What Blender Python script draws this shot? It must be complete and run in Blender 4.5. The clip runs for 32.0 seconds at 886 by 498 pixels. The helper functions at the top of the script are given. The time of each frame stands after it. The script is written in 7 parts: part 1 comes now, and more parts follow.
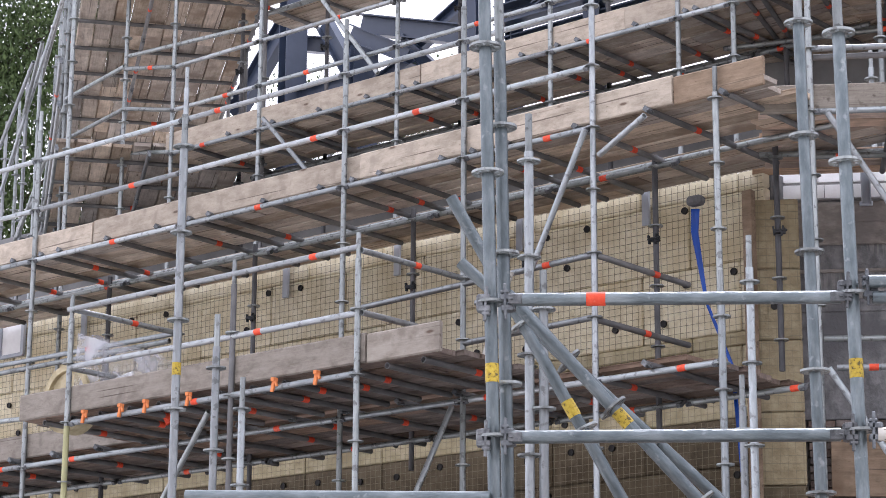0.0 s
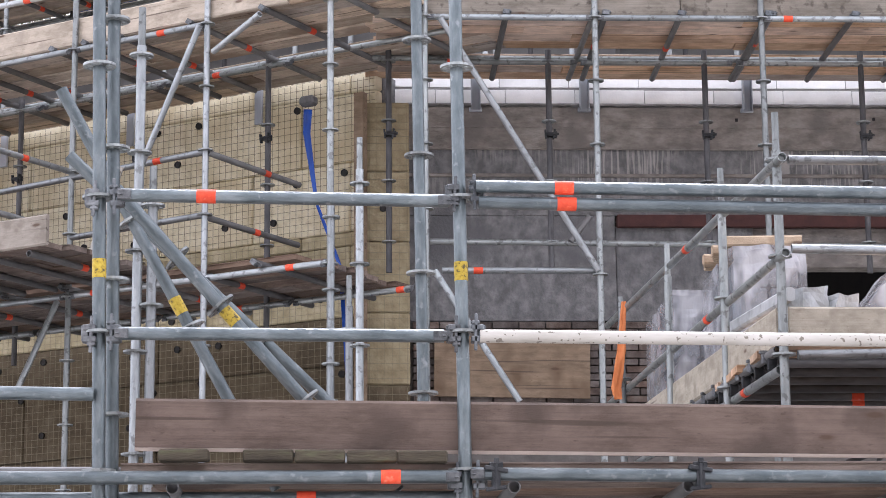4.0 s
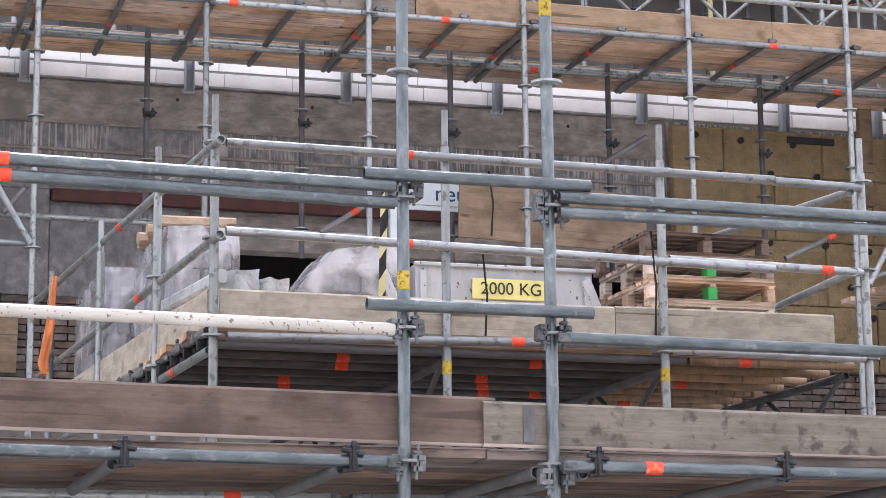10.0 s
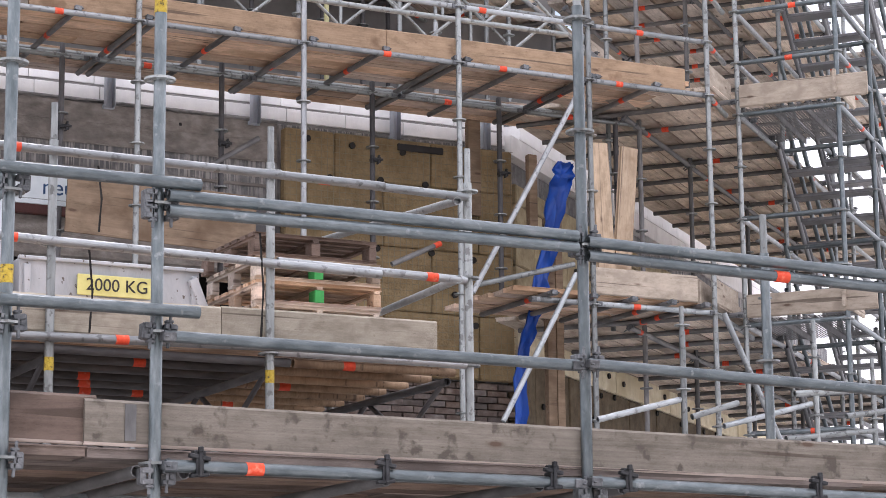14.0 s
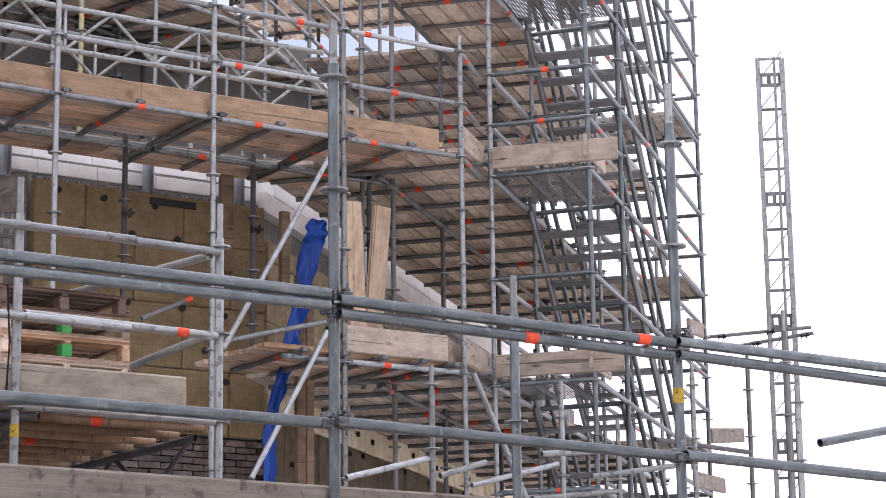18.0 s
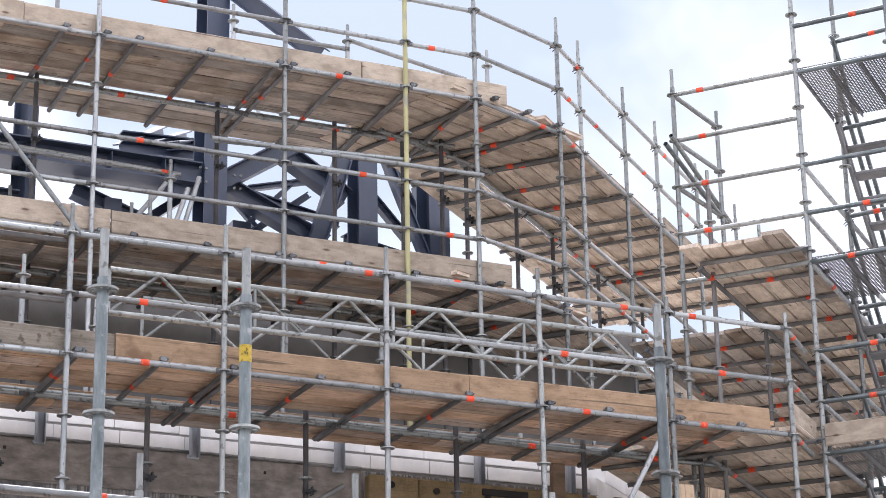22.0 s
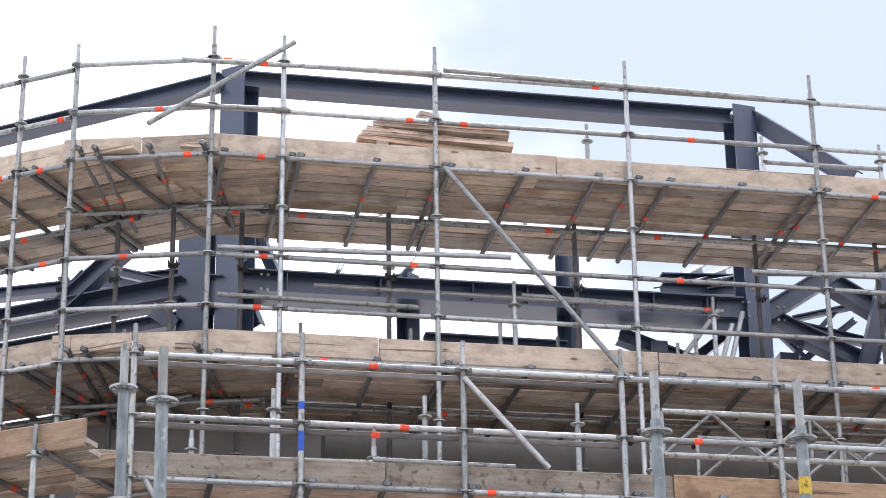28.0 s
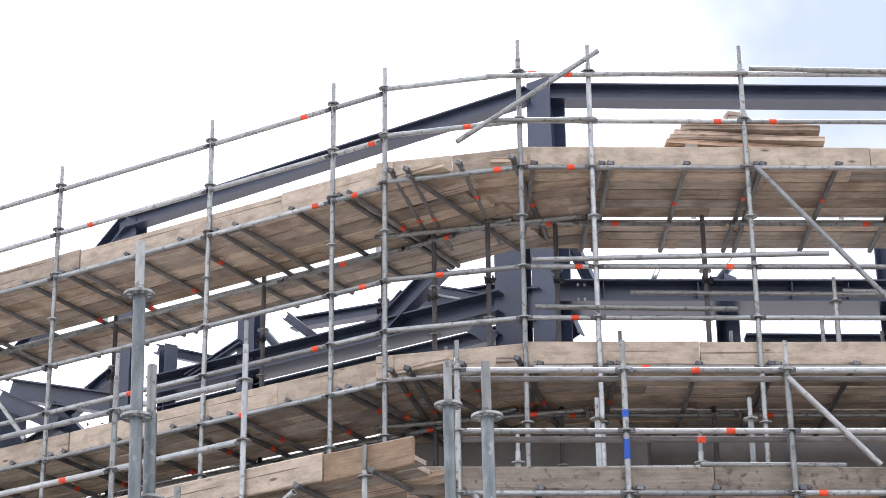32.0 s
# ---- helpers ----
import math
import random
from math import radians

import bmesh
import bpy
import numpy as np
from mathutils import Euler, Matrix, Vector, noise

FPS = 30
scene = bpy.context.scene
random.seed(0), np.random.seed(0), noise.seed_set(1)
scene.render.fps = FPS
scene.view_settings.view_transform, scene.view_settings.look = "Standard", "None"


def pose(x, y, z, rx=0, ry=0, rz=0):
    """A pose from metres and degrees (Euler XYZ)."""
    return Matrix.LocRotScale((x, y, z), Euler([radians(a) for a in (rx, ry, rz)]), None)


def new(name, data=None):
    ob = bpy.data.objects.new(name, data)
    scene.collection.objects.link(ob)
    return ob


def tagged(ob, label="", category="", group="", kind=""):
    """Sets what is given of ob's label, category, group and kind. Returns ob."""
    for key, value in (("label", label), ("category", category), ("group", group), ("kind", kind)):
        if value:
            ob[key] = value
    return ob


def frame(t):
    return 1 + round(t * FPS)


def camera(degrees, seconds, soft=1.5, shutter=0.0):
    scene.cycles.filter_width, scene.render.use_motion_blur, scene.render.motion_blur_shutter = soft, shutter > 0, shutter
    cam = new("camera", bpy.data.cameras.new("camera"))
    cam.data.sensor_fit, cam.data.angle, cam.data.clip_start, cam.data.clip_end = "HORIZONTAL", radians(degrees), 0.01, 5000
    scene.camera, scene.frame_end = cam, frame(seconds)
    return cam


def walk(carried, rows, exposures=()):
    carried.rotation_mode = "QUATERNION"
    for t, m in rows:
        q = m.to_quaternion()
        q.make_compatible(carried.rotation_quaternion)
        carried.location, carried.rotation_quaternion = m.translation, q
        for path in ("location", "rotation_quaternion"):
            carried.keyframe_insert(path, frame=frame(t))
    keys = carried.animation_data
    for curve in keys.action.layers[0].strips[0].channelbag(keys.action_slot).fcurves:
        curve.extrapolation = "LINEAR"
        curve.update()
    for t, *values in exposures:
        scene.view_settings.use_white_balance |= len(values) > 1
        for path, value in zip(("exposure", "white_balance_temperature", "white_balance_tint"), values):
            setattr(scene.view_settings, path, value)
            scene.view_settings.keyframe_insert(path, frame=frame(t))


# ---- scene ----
cam = camera(22.23, 32.0, 0.75)
EYE = 1.6
# seconds, heading, tilt up, roll of a camera that turns on the spot
ROWS = [
    (0.0, 0.00, 14.41, 0.34),
    (0.5, -1.51, 14.46, 0.13),
    (1.0, -2.95, 14.52, -0.11),
    (1.5, -4.21, 14.57, -0.24),
    (2.0, -5.41, 14.96, -0.22),
    (2.5, -6.59, 13.80, -0.18),
    (3.0, -7.77, 12.72, -0.18),
    (3.5, -8.89, 12.17, -0.31),
    (5.5, -14.13, 11.28, -0.69),
    (6.0, -15.34, 11.22, -0.70),
    (6.5, -16.69, 11.20, -0.75),
    (7.0, -17.90, 11.21, -0.66),
    (7.5, -18.98, 11.21, -0.61),
    (8.0, -20.06, 11.22, -0.62),
    (8.5, -21.26, 11.19, -0.63),
    (9.0, -22.45, 11.16, -0.61),
    (9.5, -23.56, 11.15, -0.57),
    (10.0, -24.72, 11.16, -0.59),
    (10.5, -26.16, 11.14, -0.59),
    (11.0, -27.77, 11.10, -0.55),
    (11.5, -29.21, 11.08, -0.60),
    (12.0, -30.37, 11.06, -0.72),
    (12.5, -31.49, 11.05, -0.79),
    (13.0, -32.67, 11.06, -0.66),
    (13.5, -33.77, 11.08, -0.60),
    (14.0, -34.83, 11.08, -0.60),
    (14.5, -35.92, 11.12, -0.64),
    (15.0, -37.04, 11.14, -0.63),
    (15.5, -38.18, 11.17, -0.59),
    (17.5, -41.36, 11.46, -0.78),
    (18.0, -41.27, 12.46, -0.82),
    (18.5, -40.59, 14.28, -0.89),
    (19.0, -39.46, 15.36, -0.91),
    (19.5, -38.41, 16.37, -0.95),
    (20.0, -37.52, 17.33, -0.98),
    (20.5, -36.56, 17.98, -1.05),
    (21.0, -35.29, 18.63, -1.05),
    (21.5, -33.90, 19.28, -1.01),
    (22.0, -32.77, 19.85, -1.09),
    (22.5, -31.69, 20.32, -1.12),
    (23.0, -30.56, 20.84, -1.12),
    (23.5, -29.26, 21.25, -1.08),
    (24.0, -28.18, 21.70, -1.09),
    (24.5, -27.19, 22.12, -1.20),
    (26.5, -22.52, 22.76, -0.90),
    (27.0, -20.86, 23.11, -0.78),
    (27.5, -19.39, 23.39, -0.73),
    (28.0, -18.06, 23.57, -0.80),
    (28.5, -16.85, 23.69, -0.82),
    (29.0, -15.68, 23.77, -0.80),
    (29.5, -14.63, 23.83, -0.80),
    (30.0, -13.63, 23.85, -0.82),
    (30.5, -12.61, 23.86, -0.80),
    (31.0, -11.55, 23.87, -0.75),
    (31.5, -10.42, 23.87, -0.69),
    (32.0, -9.35, 23.90, -0.65),
]
walk(cam, [(t, pose(0, 0, EYE, 90 + tilt, 0, yaw) @ pose(0, 0, 0, 0, 0, roll)) for t, yaw, tilt, roll in ROWS], [(t, ev, kelvin, tint) for t, ev, kelvin, tint in ((0.0, 0.19, 5900, 21), (3.0, 0.32, 5950, 21), (7.0, 0.37, 6000, 20), (11.0, 0.36, 6050, 21), (14.0, 0.24, 6120, 22), (18.0, 0.02, 6150, 26), (22.0, 0.18, 6150, 20), (28.0, 0.22, 6130, 20), (32.0, 0.12, 6150, 19))])

# ---- light ----
SUN_ELEVATION, SUN_TURN = 60.0, 20.0
world = bpy.data.worlds.new("sky")
scene.world = world
world.use_nodes = True
wn, wl = world.node_tree.nodes, world.node_tree.links
wn.clear()
sky = wn.new("ShaderNodeTexSky")
sky.sky_type, sky.sun_disc = "NISHITA", False
sky.sun_elevation, sky.sun_rotation = radians(SUN_ELEVATION), radians(SUN_TURN)
wco = wn.new("ShaderNodeTexCoord")
wnoise = wn.new("ShaderNodeTexNoise")
wnoise.inputs["Scale"].default_value, wnoise.inputs["Detail"].default_value, wnoise.inputs["Roughness"].default_value = 4.0, 5.0, 0.55
# cloud cover, thinner towards one break in the clouds
wdot = wn.new("ShaderNodeVectorMath")
wdot.operation = "DOT_PRODUCT"
wdot.inputs[1].default_value = (0.2555, 0.327, 0.2795)
wsum = wn.new("ShaderNodeMath")
wsum.operation = "MULTIPLY_ADD"
wsum.inputs[1].default_value = 0.12
wramp = wn.new("ShaderNodeValToRGB")
wramp.color_ramp.elements[0].position, wramp.color_ramp.elements[0].color = 0.514, (1, 1, 1, 1)
wramp.color_ramp.elements[1].position, wramp.color_ramp.elements[1].color = 0.550, (0.0, 0.0, 0.0, 1)
wgain = wn.new("ShaderNodeVectorMath")
wgain.operation = "MULTIPLY_ADD"
wgain.inputs[1].default_value = (0.35, 0.35, 0.35)
wgain.inputs[2].default_value = (6.45, 7.4, 8.1)
wmix = wn.new("ShaderNodeMix")
wmix.data_type = "RGBA"
wmix.inputs["B"].default_value = (17.8, 17.8, 17.8, 1)
wback = wn.new("ShaderNodeBackground")
wback.inputs["Strength"].default_value = 0.085
wout = wn.new("ShaderNodeOutputWorld")
wl.new(wco.outputs["Generated"], wnoise.inputs["Vector"])
wl.new(wco.outputs["Generated"], wdot.inputs[0])
wl.new(wnoise.outputs["Fac"], wsum.inputs[0])
wl.new(wdot.outputs["Value"], wsum.inputs[2])
wl.new(wsum.outputs[0], wramp.inputs["Fac"])
wl.new(wramp.outputs["Color"], wmix.inputs["Factor"])
wl.new(sky.outputs["Color"], wgain.inputs[0])
wl.new(wgain.outputs[0], wmix.inputs["A"])
wl.new(wmix.outputs["Result"], wback.inputs["Color"])
wl.new(wback.outputs["Background"], wout.inputs["Surface"])
sun = new("sun", bpy.data.lights.new("sun", "SUN"))
sun.data.energy, sun.data.angle, sun.data.color = 2.4, radians(14), (1.0, 0.96, 0.9)
sun.matrix_world = pose(0, 0, 30, 90 - SUN_ELEVATION, 0, 180 - SUN_TURN)
scene.view_settings.exposure = 0.0


# ---- materials ----
def ramp_node(nt, stops):
    r = nt.nodes.new("ShaderNodeValToRGB")
    while len(r.color_ramp.elements) < len(stops):
        r.color_ramp.elements.new(0.5)
    for e, (p, c) in zip(r.color_ramp.elements, stops):
        e.position, e.color = p, (*c, 1)
    return r


def material(name, stops, scale=8.0, stretch=(1, 1, 1), rough=0.8, metal=0.0, bump=0.2, fine=60.0, vary=0.25, blot=None, blot_scale=1.5, specular=0.3, rough_var=0.15, world_space=False, blot_at=(0.52, 0.66), knots=False, drip=None):
    """Noise-mottled surface: a colour ramp over stretched noise, fine grain, blots, and a shift in tone from piece to piece."""
    m = bpy.data.materials.new(name)
    m.use_nodes = True
    nt = m.node_tree
    n, l = nt.nodes, nt.links
    b = n["Principled BSDF"]
    co = n.new("ShaderNodeTexCoord")
    info = n.new("ShaderNodeObjectInfo")
    mp = n.new("ShaderNodeMapping")
    mp.inputs["Scale"].default_value = stretch
    src = co.outputs["Object"]
    if world_space:
        geo = n.new("ShaderNodeNewGeometry")
        src = geo.outputs["Position"]
    else:
        off = n.new("ShaderNodeVectorMath")
        off.operation = "MULTIPLY_ADD"
        off.inputs[1].default_value = (1, 1, 1)
        rnd = n.new("ShaderNodeVectorMath")
        rnd.operation = "SCALE"
        rnd.inputs[0].default_value = (37.0, 19.0, 53.0)
        l.new(info.outputs["Random"], rnd.inputs["Scale"])
        l.new(src, off.inputs[0])
        l.new(rnd.outputs[0], off.inputs[2])
        src = off.outputs[0]
    l.new(src, mp.inputs["Vector"])
    t1 = n.new("ShaderNodeTexNoise")
    t1.inputs["Scale"].default_value, t1.inputs["Detail"].default_value, t1.inputs["Roughness"].default_value = scale, 6.0, 0.6
    l.new(mp.outputs[0], t1.inputs["Vector"])
    if knots:
        # quiet grain: the tones drawn towards the middle one
        mid_ = stops[len(stops) // 2][1]
        stops = [(p_, tuple(0.55 * a_ + 0.45 * b_ for a_, b_ in zip(c_, mid_))) for p_, c_ in stops]
        t1.inputs["Distortion"].default_value = 0.5
    r = ramp_node(nt, stops)
    l.new(t1.outputs["Fac"], r.inputs["Fac"])
    col = r.outputs["Color"]
    if knots:
        # broad weathering and small dark specks
        wm = n.new("ShaderNodeMapping")
        wm.inputs["Scale"].default_value = (1.0, 2.6, 2.6)
        l.new(src, wm.inputs["Vector"])
        wa, wb = n.new("ShaderNodeTexNoise"), n.new("ShaderNodeTexNoise")
        wa.inputs["Scale"].default_value, wa.inputs["Detail"].default_value, wa.inputs["Roughness"].default_value = 4.5, 7.0, 0.68
        wb.inputs["Scale"].default_value, wb.inputs["Detail"].default_value = 26.0, 3.0
        l.new(wm.outputs[0], wa.inputs["Vector"])
        l.new(wm.outputs[0], wb.inputs["Vector"])
        ra, rb = ramp_node(nt, [(0.34, (0.74, 0.73, 0.71)), (0.5, (1.03, 1.03, 1.03)), (0.66, (1.22, 1.23, 1.24))]), ramp_node(nt, [(0.66, (1, 1, 1)), (0.78, (0.62, 0.6, 0.57))])
        l.new(wa.outputs["Fac"], ra.inputs["Fac"])
        l.new(wb.outputs["Fac"], rb.inputs["Fac"])
        for tone in (ra, rb):
            mu = n.new("ShaderNodeVectorMath")
            mu.operation = "MULTIPLY"
            l.new(col, mu.inputs[0])
            l.new(tone.outputs["Color"], mu.inputs[1])
            col = mu.outputs[0]
    if blot:
        t3 = n.new("ShaderNodeTexNoise")
        t3.inputs["Scale"].default_value, t3.inputs["Detail"].default_value = blot_scale, 4.0
        l.new(src, t3.inputs["Vector"])
        br = ramp_node(nt, [(blot_at[0], (0, 0, 0)), (blot_at[1], (1, 1, 1))])
        l.new(t3.outputs["Fac"], br.inputs["Fac"])
        mx = n.new("ShaderNodeMix")
        mx.data_type = "RGBA"
        mx.inputs["B"].default_value = (*blot, 1)
        l.new(br.outputs["Color"], mx.inputs["Factor"])
        l.new(col, mx.inputs["A"])
        col = mx.outputs["Result"]
    if drip:
        # pale runs of lime that start at patches and trail downwards
        dm = n.new("ShaderNodeMapping")
        dm.inputs["Scale"].default_value = (9, 9, 0.45)
        l.new(src, dm.inputs["Vector"])
        dn, pn = n.new("ShaderNodeTexNoise"), n.new("ShaderNodeTexNoise")
        dn.inputs["Scale"].default_value, dn.inputs["Detail"].default_value = 5.0, 5.0
        pn.inputs["Scale"].default_value, pn.inputs["Detail"].default_value = 1.1, 2.0
        l.new(dm.outputs[0], dn.inputs["Vector"])
        l.new(src, pn.inputs["Vector"])
        dr, pr = ramp_node(nt, [(0.50, (0, 0, 0)), (0.57, (0.75, 0.75, 0.75))]), ramp_node(nt, [(0.42, (0, 0, 0)), (0.52, (1, 1, 1))])
        l.new(dn.outputs["Fac"], dr.inputs["Fac"])
        l.new(pn.outputs["Fac"], pr.inputs["Fac"])
        dmul = n.new("ShaderNodeMath")
        dmul.operation = "MULTIPLY"
        l.new(dr.outputs["Color"], dmul.inputs[0])
        # the runs start under the ring beam and end raggedly a hand's breadth or two below
        sp = n.new("ShaderNodeSeparateXYZ")
        l.new(src, sp.inputs[0])
        reach = n.new("ShaderNodeMath")
        reach.operation = "MULTIPLY_ADD"
        reach.inputs[1].default_value = -0.55
        l.new(dn.outputs["Fac"], reach.inputs[0])
        l.new(sp.outputs["Z"], reach.inputs[2])
        below = n.new("ShaderNodeMapRange")
        below.inputs["From Min"].default_value, below.inputs["From Max"].default_value = 5.58, 5.86
        l.new(reach.outputs[0], below.inputs["Value"])
        dpm = n.new("ShaderNodeMath")
        dpm.operation = "MULTIPLY"
        l.new(pr.outputs["Color"], dpm.inputs[0])
        l.new(below.outputs[0], dpm.inputs[1])
        l.new(dpm.outputs[0], dmul.inputs[1])
        mx = n.new("ShaderNodeMix")
        mx.data_type = "RGBA"
        mx.inputs["B"].default_value = (*drip, 1)
        l.new(dmul.outputs[0], mx.inputs["Factor"])
        l.new(col, mx.inputs["A"])
        col = mx.outputs["Result"]
    if knots:
        km = n.new("ShaderNodeMapping")
        km.inputs["Scale"].default_value = (2.1, 6.5, 6.5)
        l.new(src, km.inputs["Vector"])
        kv_ = n.new("ShaderNodeTexVoronoi")
        kv_.inputs["Scale"].default_value = 1.0
        l.new(km.outputs[0], kv_.inputs["Vector"])
        kr = ramp_node(nt, [(0.05, (0.85, 0.85, 0.85)), (0.085, (0.25, 0.25, 0.25)), (0.13, (0, 0, 0))])
        l.new(kv_.outputs["Distance"], kr.inputs["Fac"])
        mx = n.new("ShaderNodeMix")
        mx.data_type = "RGBA"
        mx.inputs["B"].default_value = (0.10, 0.062, 0.042, 1)
        l.new(kr.outputs["Color"], mx.inputs["Factor"])
        l.new(col, mx.inputs["A"])
        col = mx.outputs["Result"]
        # long drying cracks
        cm = n.new("ShaderNodeMapping")
        cm.inputs["Scale"].default_value = (0.7, 34, 34)
        l.new(src, cm.inputs["Vector"])
        cn = n.new("ShaderNodeTexNoise")
        cn.inputs["Scale"].default_value, cn.inputs["Detail"].default_value = 1.0, 1.0
        l.new(cm.outputs[0], cn.inputs["Vector"])
        cr = ramp_node(nt, [(0.67, (0, 0, 0)), (0.72, (0.7, 0.7, 0.7))])
        l.new(cn.outputs["Fac"], cr.inputs["Fac"])
        mx = n.new("ShaderNodeMix")
        mx.data_type = "RGBA"
        mx.inputs["B"].default_value = (0.075, 0.055, 0.042, 1)
        l.new(cr.outputs["Color"], mx.inputs["Factor"])
        l.new(col, mx.inputs["A"])
        col = mx.outputs["Result"]
    hsv = n.new("ShaderNodeHueSaturation")
    if vary > 0.28:
        # some pieces redder, some greyer
        sh = n.new("ShaderNodeMath")
        sh.operation = "MULTIPLY"
        sh.inputs[1].default_value = 7.31
        sf = n.new("ShaderNodeMath")
        sf.operation = "FRACT"
        sm = n.new("ShaderNodeMapRange")
        sm.inputs["To Min"].default_value, sm.inputs["To Max"].default_value = 0.62, 1.25
        l.new(info.outputs["Random"], sh.inputs[0])
        l.new(sh.outputs[0], sf.inputs[0])
        l.new(sf.outputs[0], sm.inputs["Value"])
        l.new(sm.outputs[0], hsv.inputs["Saturation"])
    mr = n.new("ShaderNodeMapRange")
    mr.inputs["To Min"].default_value, mr.inputs["To Max"].default_value = 1 - vary, 1 + vary
    l.new(info.outputs["Random"], mr.inputs["Value"])
    l.new(mr.outputs[0], hsv.inputs["Value"])
    l.new(col, hsv.inputs["Color"])
    l.new(hsv.outputs["Color"], b.inputs["Base Color"])
    t2 = n.new("ShaderNodeTexNoise")
    t2.inputs["Scale"].default_value, t2.inputs["Detail"].default_value = fine, 3.0
    l.new(mp.outputs[0], t2.inputs["Vector"])
    rr = n.new("ShaderNodeMapRange")
    rr.inputs["To Min"].default_value, rr.inputs["To Max"].default_value = max(0.05, rough - rough_var), min(1.0, rough + rough_var)
    l.new(t1.outputs["Fac"], rr.inputs["Value"])
    l.new(rr.outputs[0], b.inputs["Roughness"])
    bp = n.new("ShaderNodeBump")
    bp.inputs["Strength"].default_value, bp.inputs["Distance"].default_value = bump, 0.01
    l.new(t2.outputs["Fac"], bp.inputs["Height"])
    l.new(bp.outputs[0], b.inputs["Normal"])
    b.inputs["Metallic"].default_value = metal
    b.inputs["Specular IOR Level"].default_value = specular
    return m


galv = material("galvanised_tube", [(0.3, (0.19, 0.208, 0.205)), (0.5, (0.275, 0.297, 0.292)), (0.7, (0.355, 0.378, 0.372))], 30, (1, 1, 0.25), 0.42, 0.6, 0.25, 140, 0.28, (0.15, 0.156, 0.152), 22.0, 0.5, blot_at=(0.57, 0.64))
galv_old = material("old_galvanised_tube", [(0.3, (0.088, 0.109, 0.116)), (0.5, (0.138, 0.165, 0.173)), (0.7, (0.21, 0.24, 0.248))], 26, (1, 1, 0.3), 0.36, 0.62, 0.3, 120, 0.2, (0.27, 0.295, 0.30), 22.0, 0.5, blot_at=(0.62, 0.74))
galv_bright = material("new_galvanised_tube", [(0.3, (0.235, 0.258, 0.264)), (0.5, (0.318, 0.343, 0.35)), (0.7, (0.41, 0.438, 0.445))], 30, (1, 1, 0.25), 0.40, 0.6, 0.25, 140, 0.30, (0.19, 0.20, 0.20), 22.0, 0.5, blot_at=(0.58, 0.66))
galv_dark = material("dark_galvanised_tube", [(0.3, (0.115, 0.115, 0.114)), (0.7, (0.235, 0.235, 0.232))], 20, (1, 1, 0.3), 0.6, 0.3, 0.15, 90, 0.3)
# dark copy of the tube: shade under decks and platform put into its colour
shaded_tube = material("shaded_grey_tube", [(0.3, (0.058, 0.058, 0.061)), (0.7, (0.135, 0.135, 0.138))], 20, (1, 1, 0.3), 0.6, 0.25, 0.15, 90, 0.3)
paint_white_tube = material("white_painted_tube", [(0.3, (0.43, 0.41, 0.36)), (0.5, (0.52, 0.50, 0.45)), (0.7, (0.60, 0.58, 0.535))], 14, (1, 1, 0.3), 0.6, 0.0, 0.2, 80, 0.05, (0.21, 0.19, 0.155), 52.0, blot_at=(0.615, 0.635))
# pale tone painted as rim light on the boards' upper edges
rim_edge = material("rim_lit_board_edge", [(0.3, (0.48, 0.40, 0.35)), (0.7, (0.70, 0.61, 0.55))], 12, (0.4, 1, 1), 0.85, 0.0, 0.3, 60, 0.06)
tube_yellow = material("yellow_marked_tube", [(0.3, (0.33, 0.325, 0.17)), (0.7, (0.46, 0.445, 0.24))], 6, (1, 1, 0.3), 0.6, 0.0, 0.2, 80, 0.1, (0.26, 0.27, 0.25), 3.0)
cast = material("coupler_steel", [(0.3, (0.07, 0.076, 0.082)), (0.7, (0.21, 0.224, 0.232))], 40, (1, 1, 1), 0.5, 0.6, 0.2, 120, 0.35)
cast_black = material("black_coupler", [(0.3, (0.02, 0.022, 0.024)), (0.7, (0.06, 0.062, 0.065))], 25, (1, 1, 1), 0.5, 0.5, 0.2, 120, 0.3)
orange_tape = material("orange_tape", [(0.3, (0.66, 0.058, 0.022)), (0.7, (0.82, 0.11, 0.045))], 40, (1, 1, 1), 0.55, 0.0, 0.2, 80, 0.16, (0.78, 0.20, 0.12), 30.0, blot_at=(0.58, 0.7))
yellow_label = material("yellow_label", [(0.36, (0.10, 0.08, 0.03)), (0.46, (0.44, 0.31, 0.03)), (0.7, (0.56, 0.42, 0.06))], 70, (1, 1, 1), 0.5, 0.0, 0.1, 80, 0.1)
plank_grey = material("weathered_plank", [(0.3, (0.34, 0.282, 0.222)), (0.5, (0.50, 0.424, 0.343)), (0.7, (0.62, 0.538, 0.45))], 3.2, (0.5, 18, 18), 0.85, 0.0, 0.5, 30, 0.32, (0.33, 0.262, 0.205), 2.2, knots=True)
plank_warm = material("fresh_plank", [(0.3, (0.445, 0.318, 0.22)), (0.5, (0.63, 0.468, 0.342)), (0.7, (0.75, 0.582, 0.444))], 3.2, (0.5, 18, 18), 0.8, 0.0, 0.5, 30, 0.32, (0.41, 0.285, 0.197), 2.2, knots=True)
board_pale = material("pale_toe_board", [(0.34, (0.385, 0.328, 0.26)), (0.5, (0.415, 0.357, 0.286)), (0.66, (0.445, 0.386, 0.312))], 3.0, (0.6, 40, 40), 0.85, 0.0, 0.4, 40, 0.2, (0.335, 0.285, 0.228), 8.0, blot_at=(0.54, 0.7), knots=True)
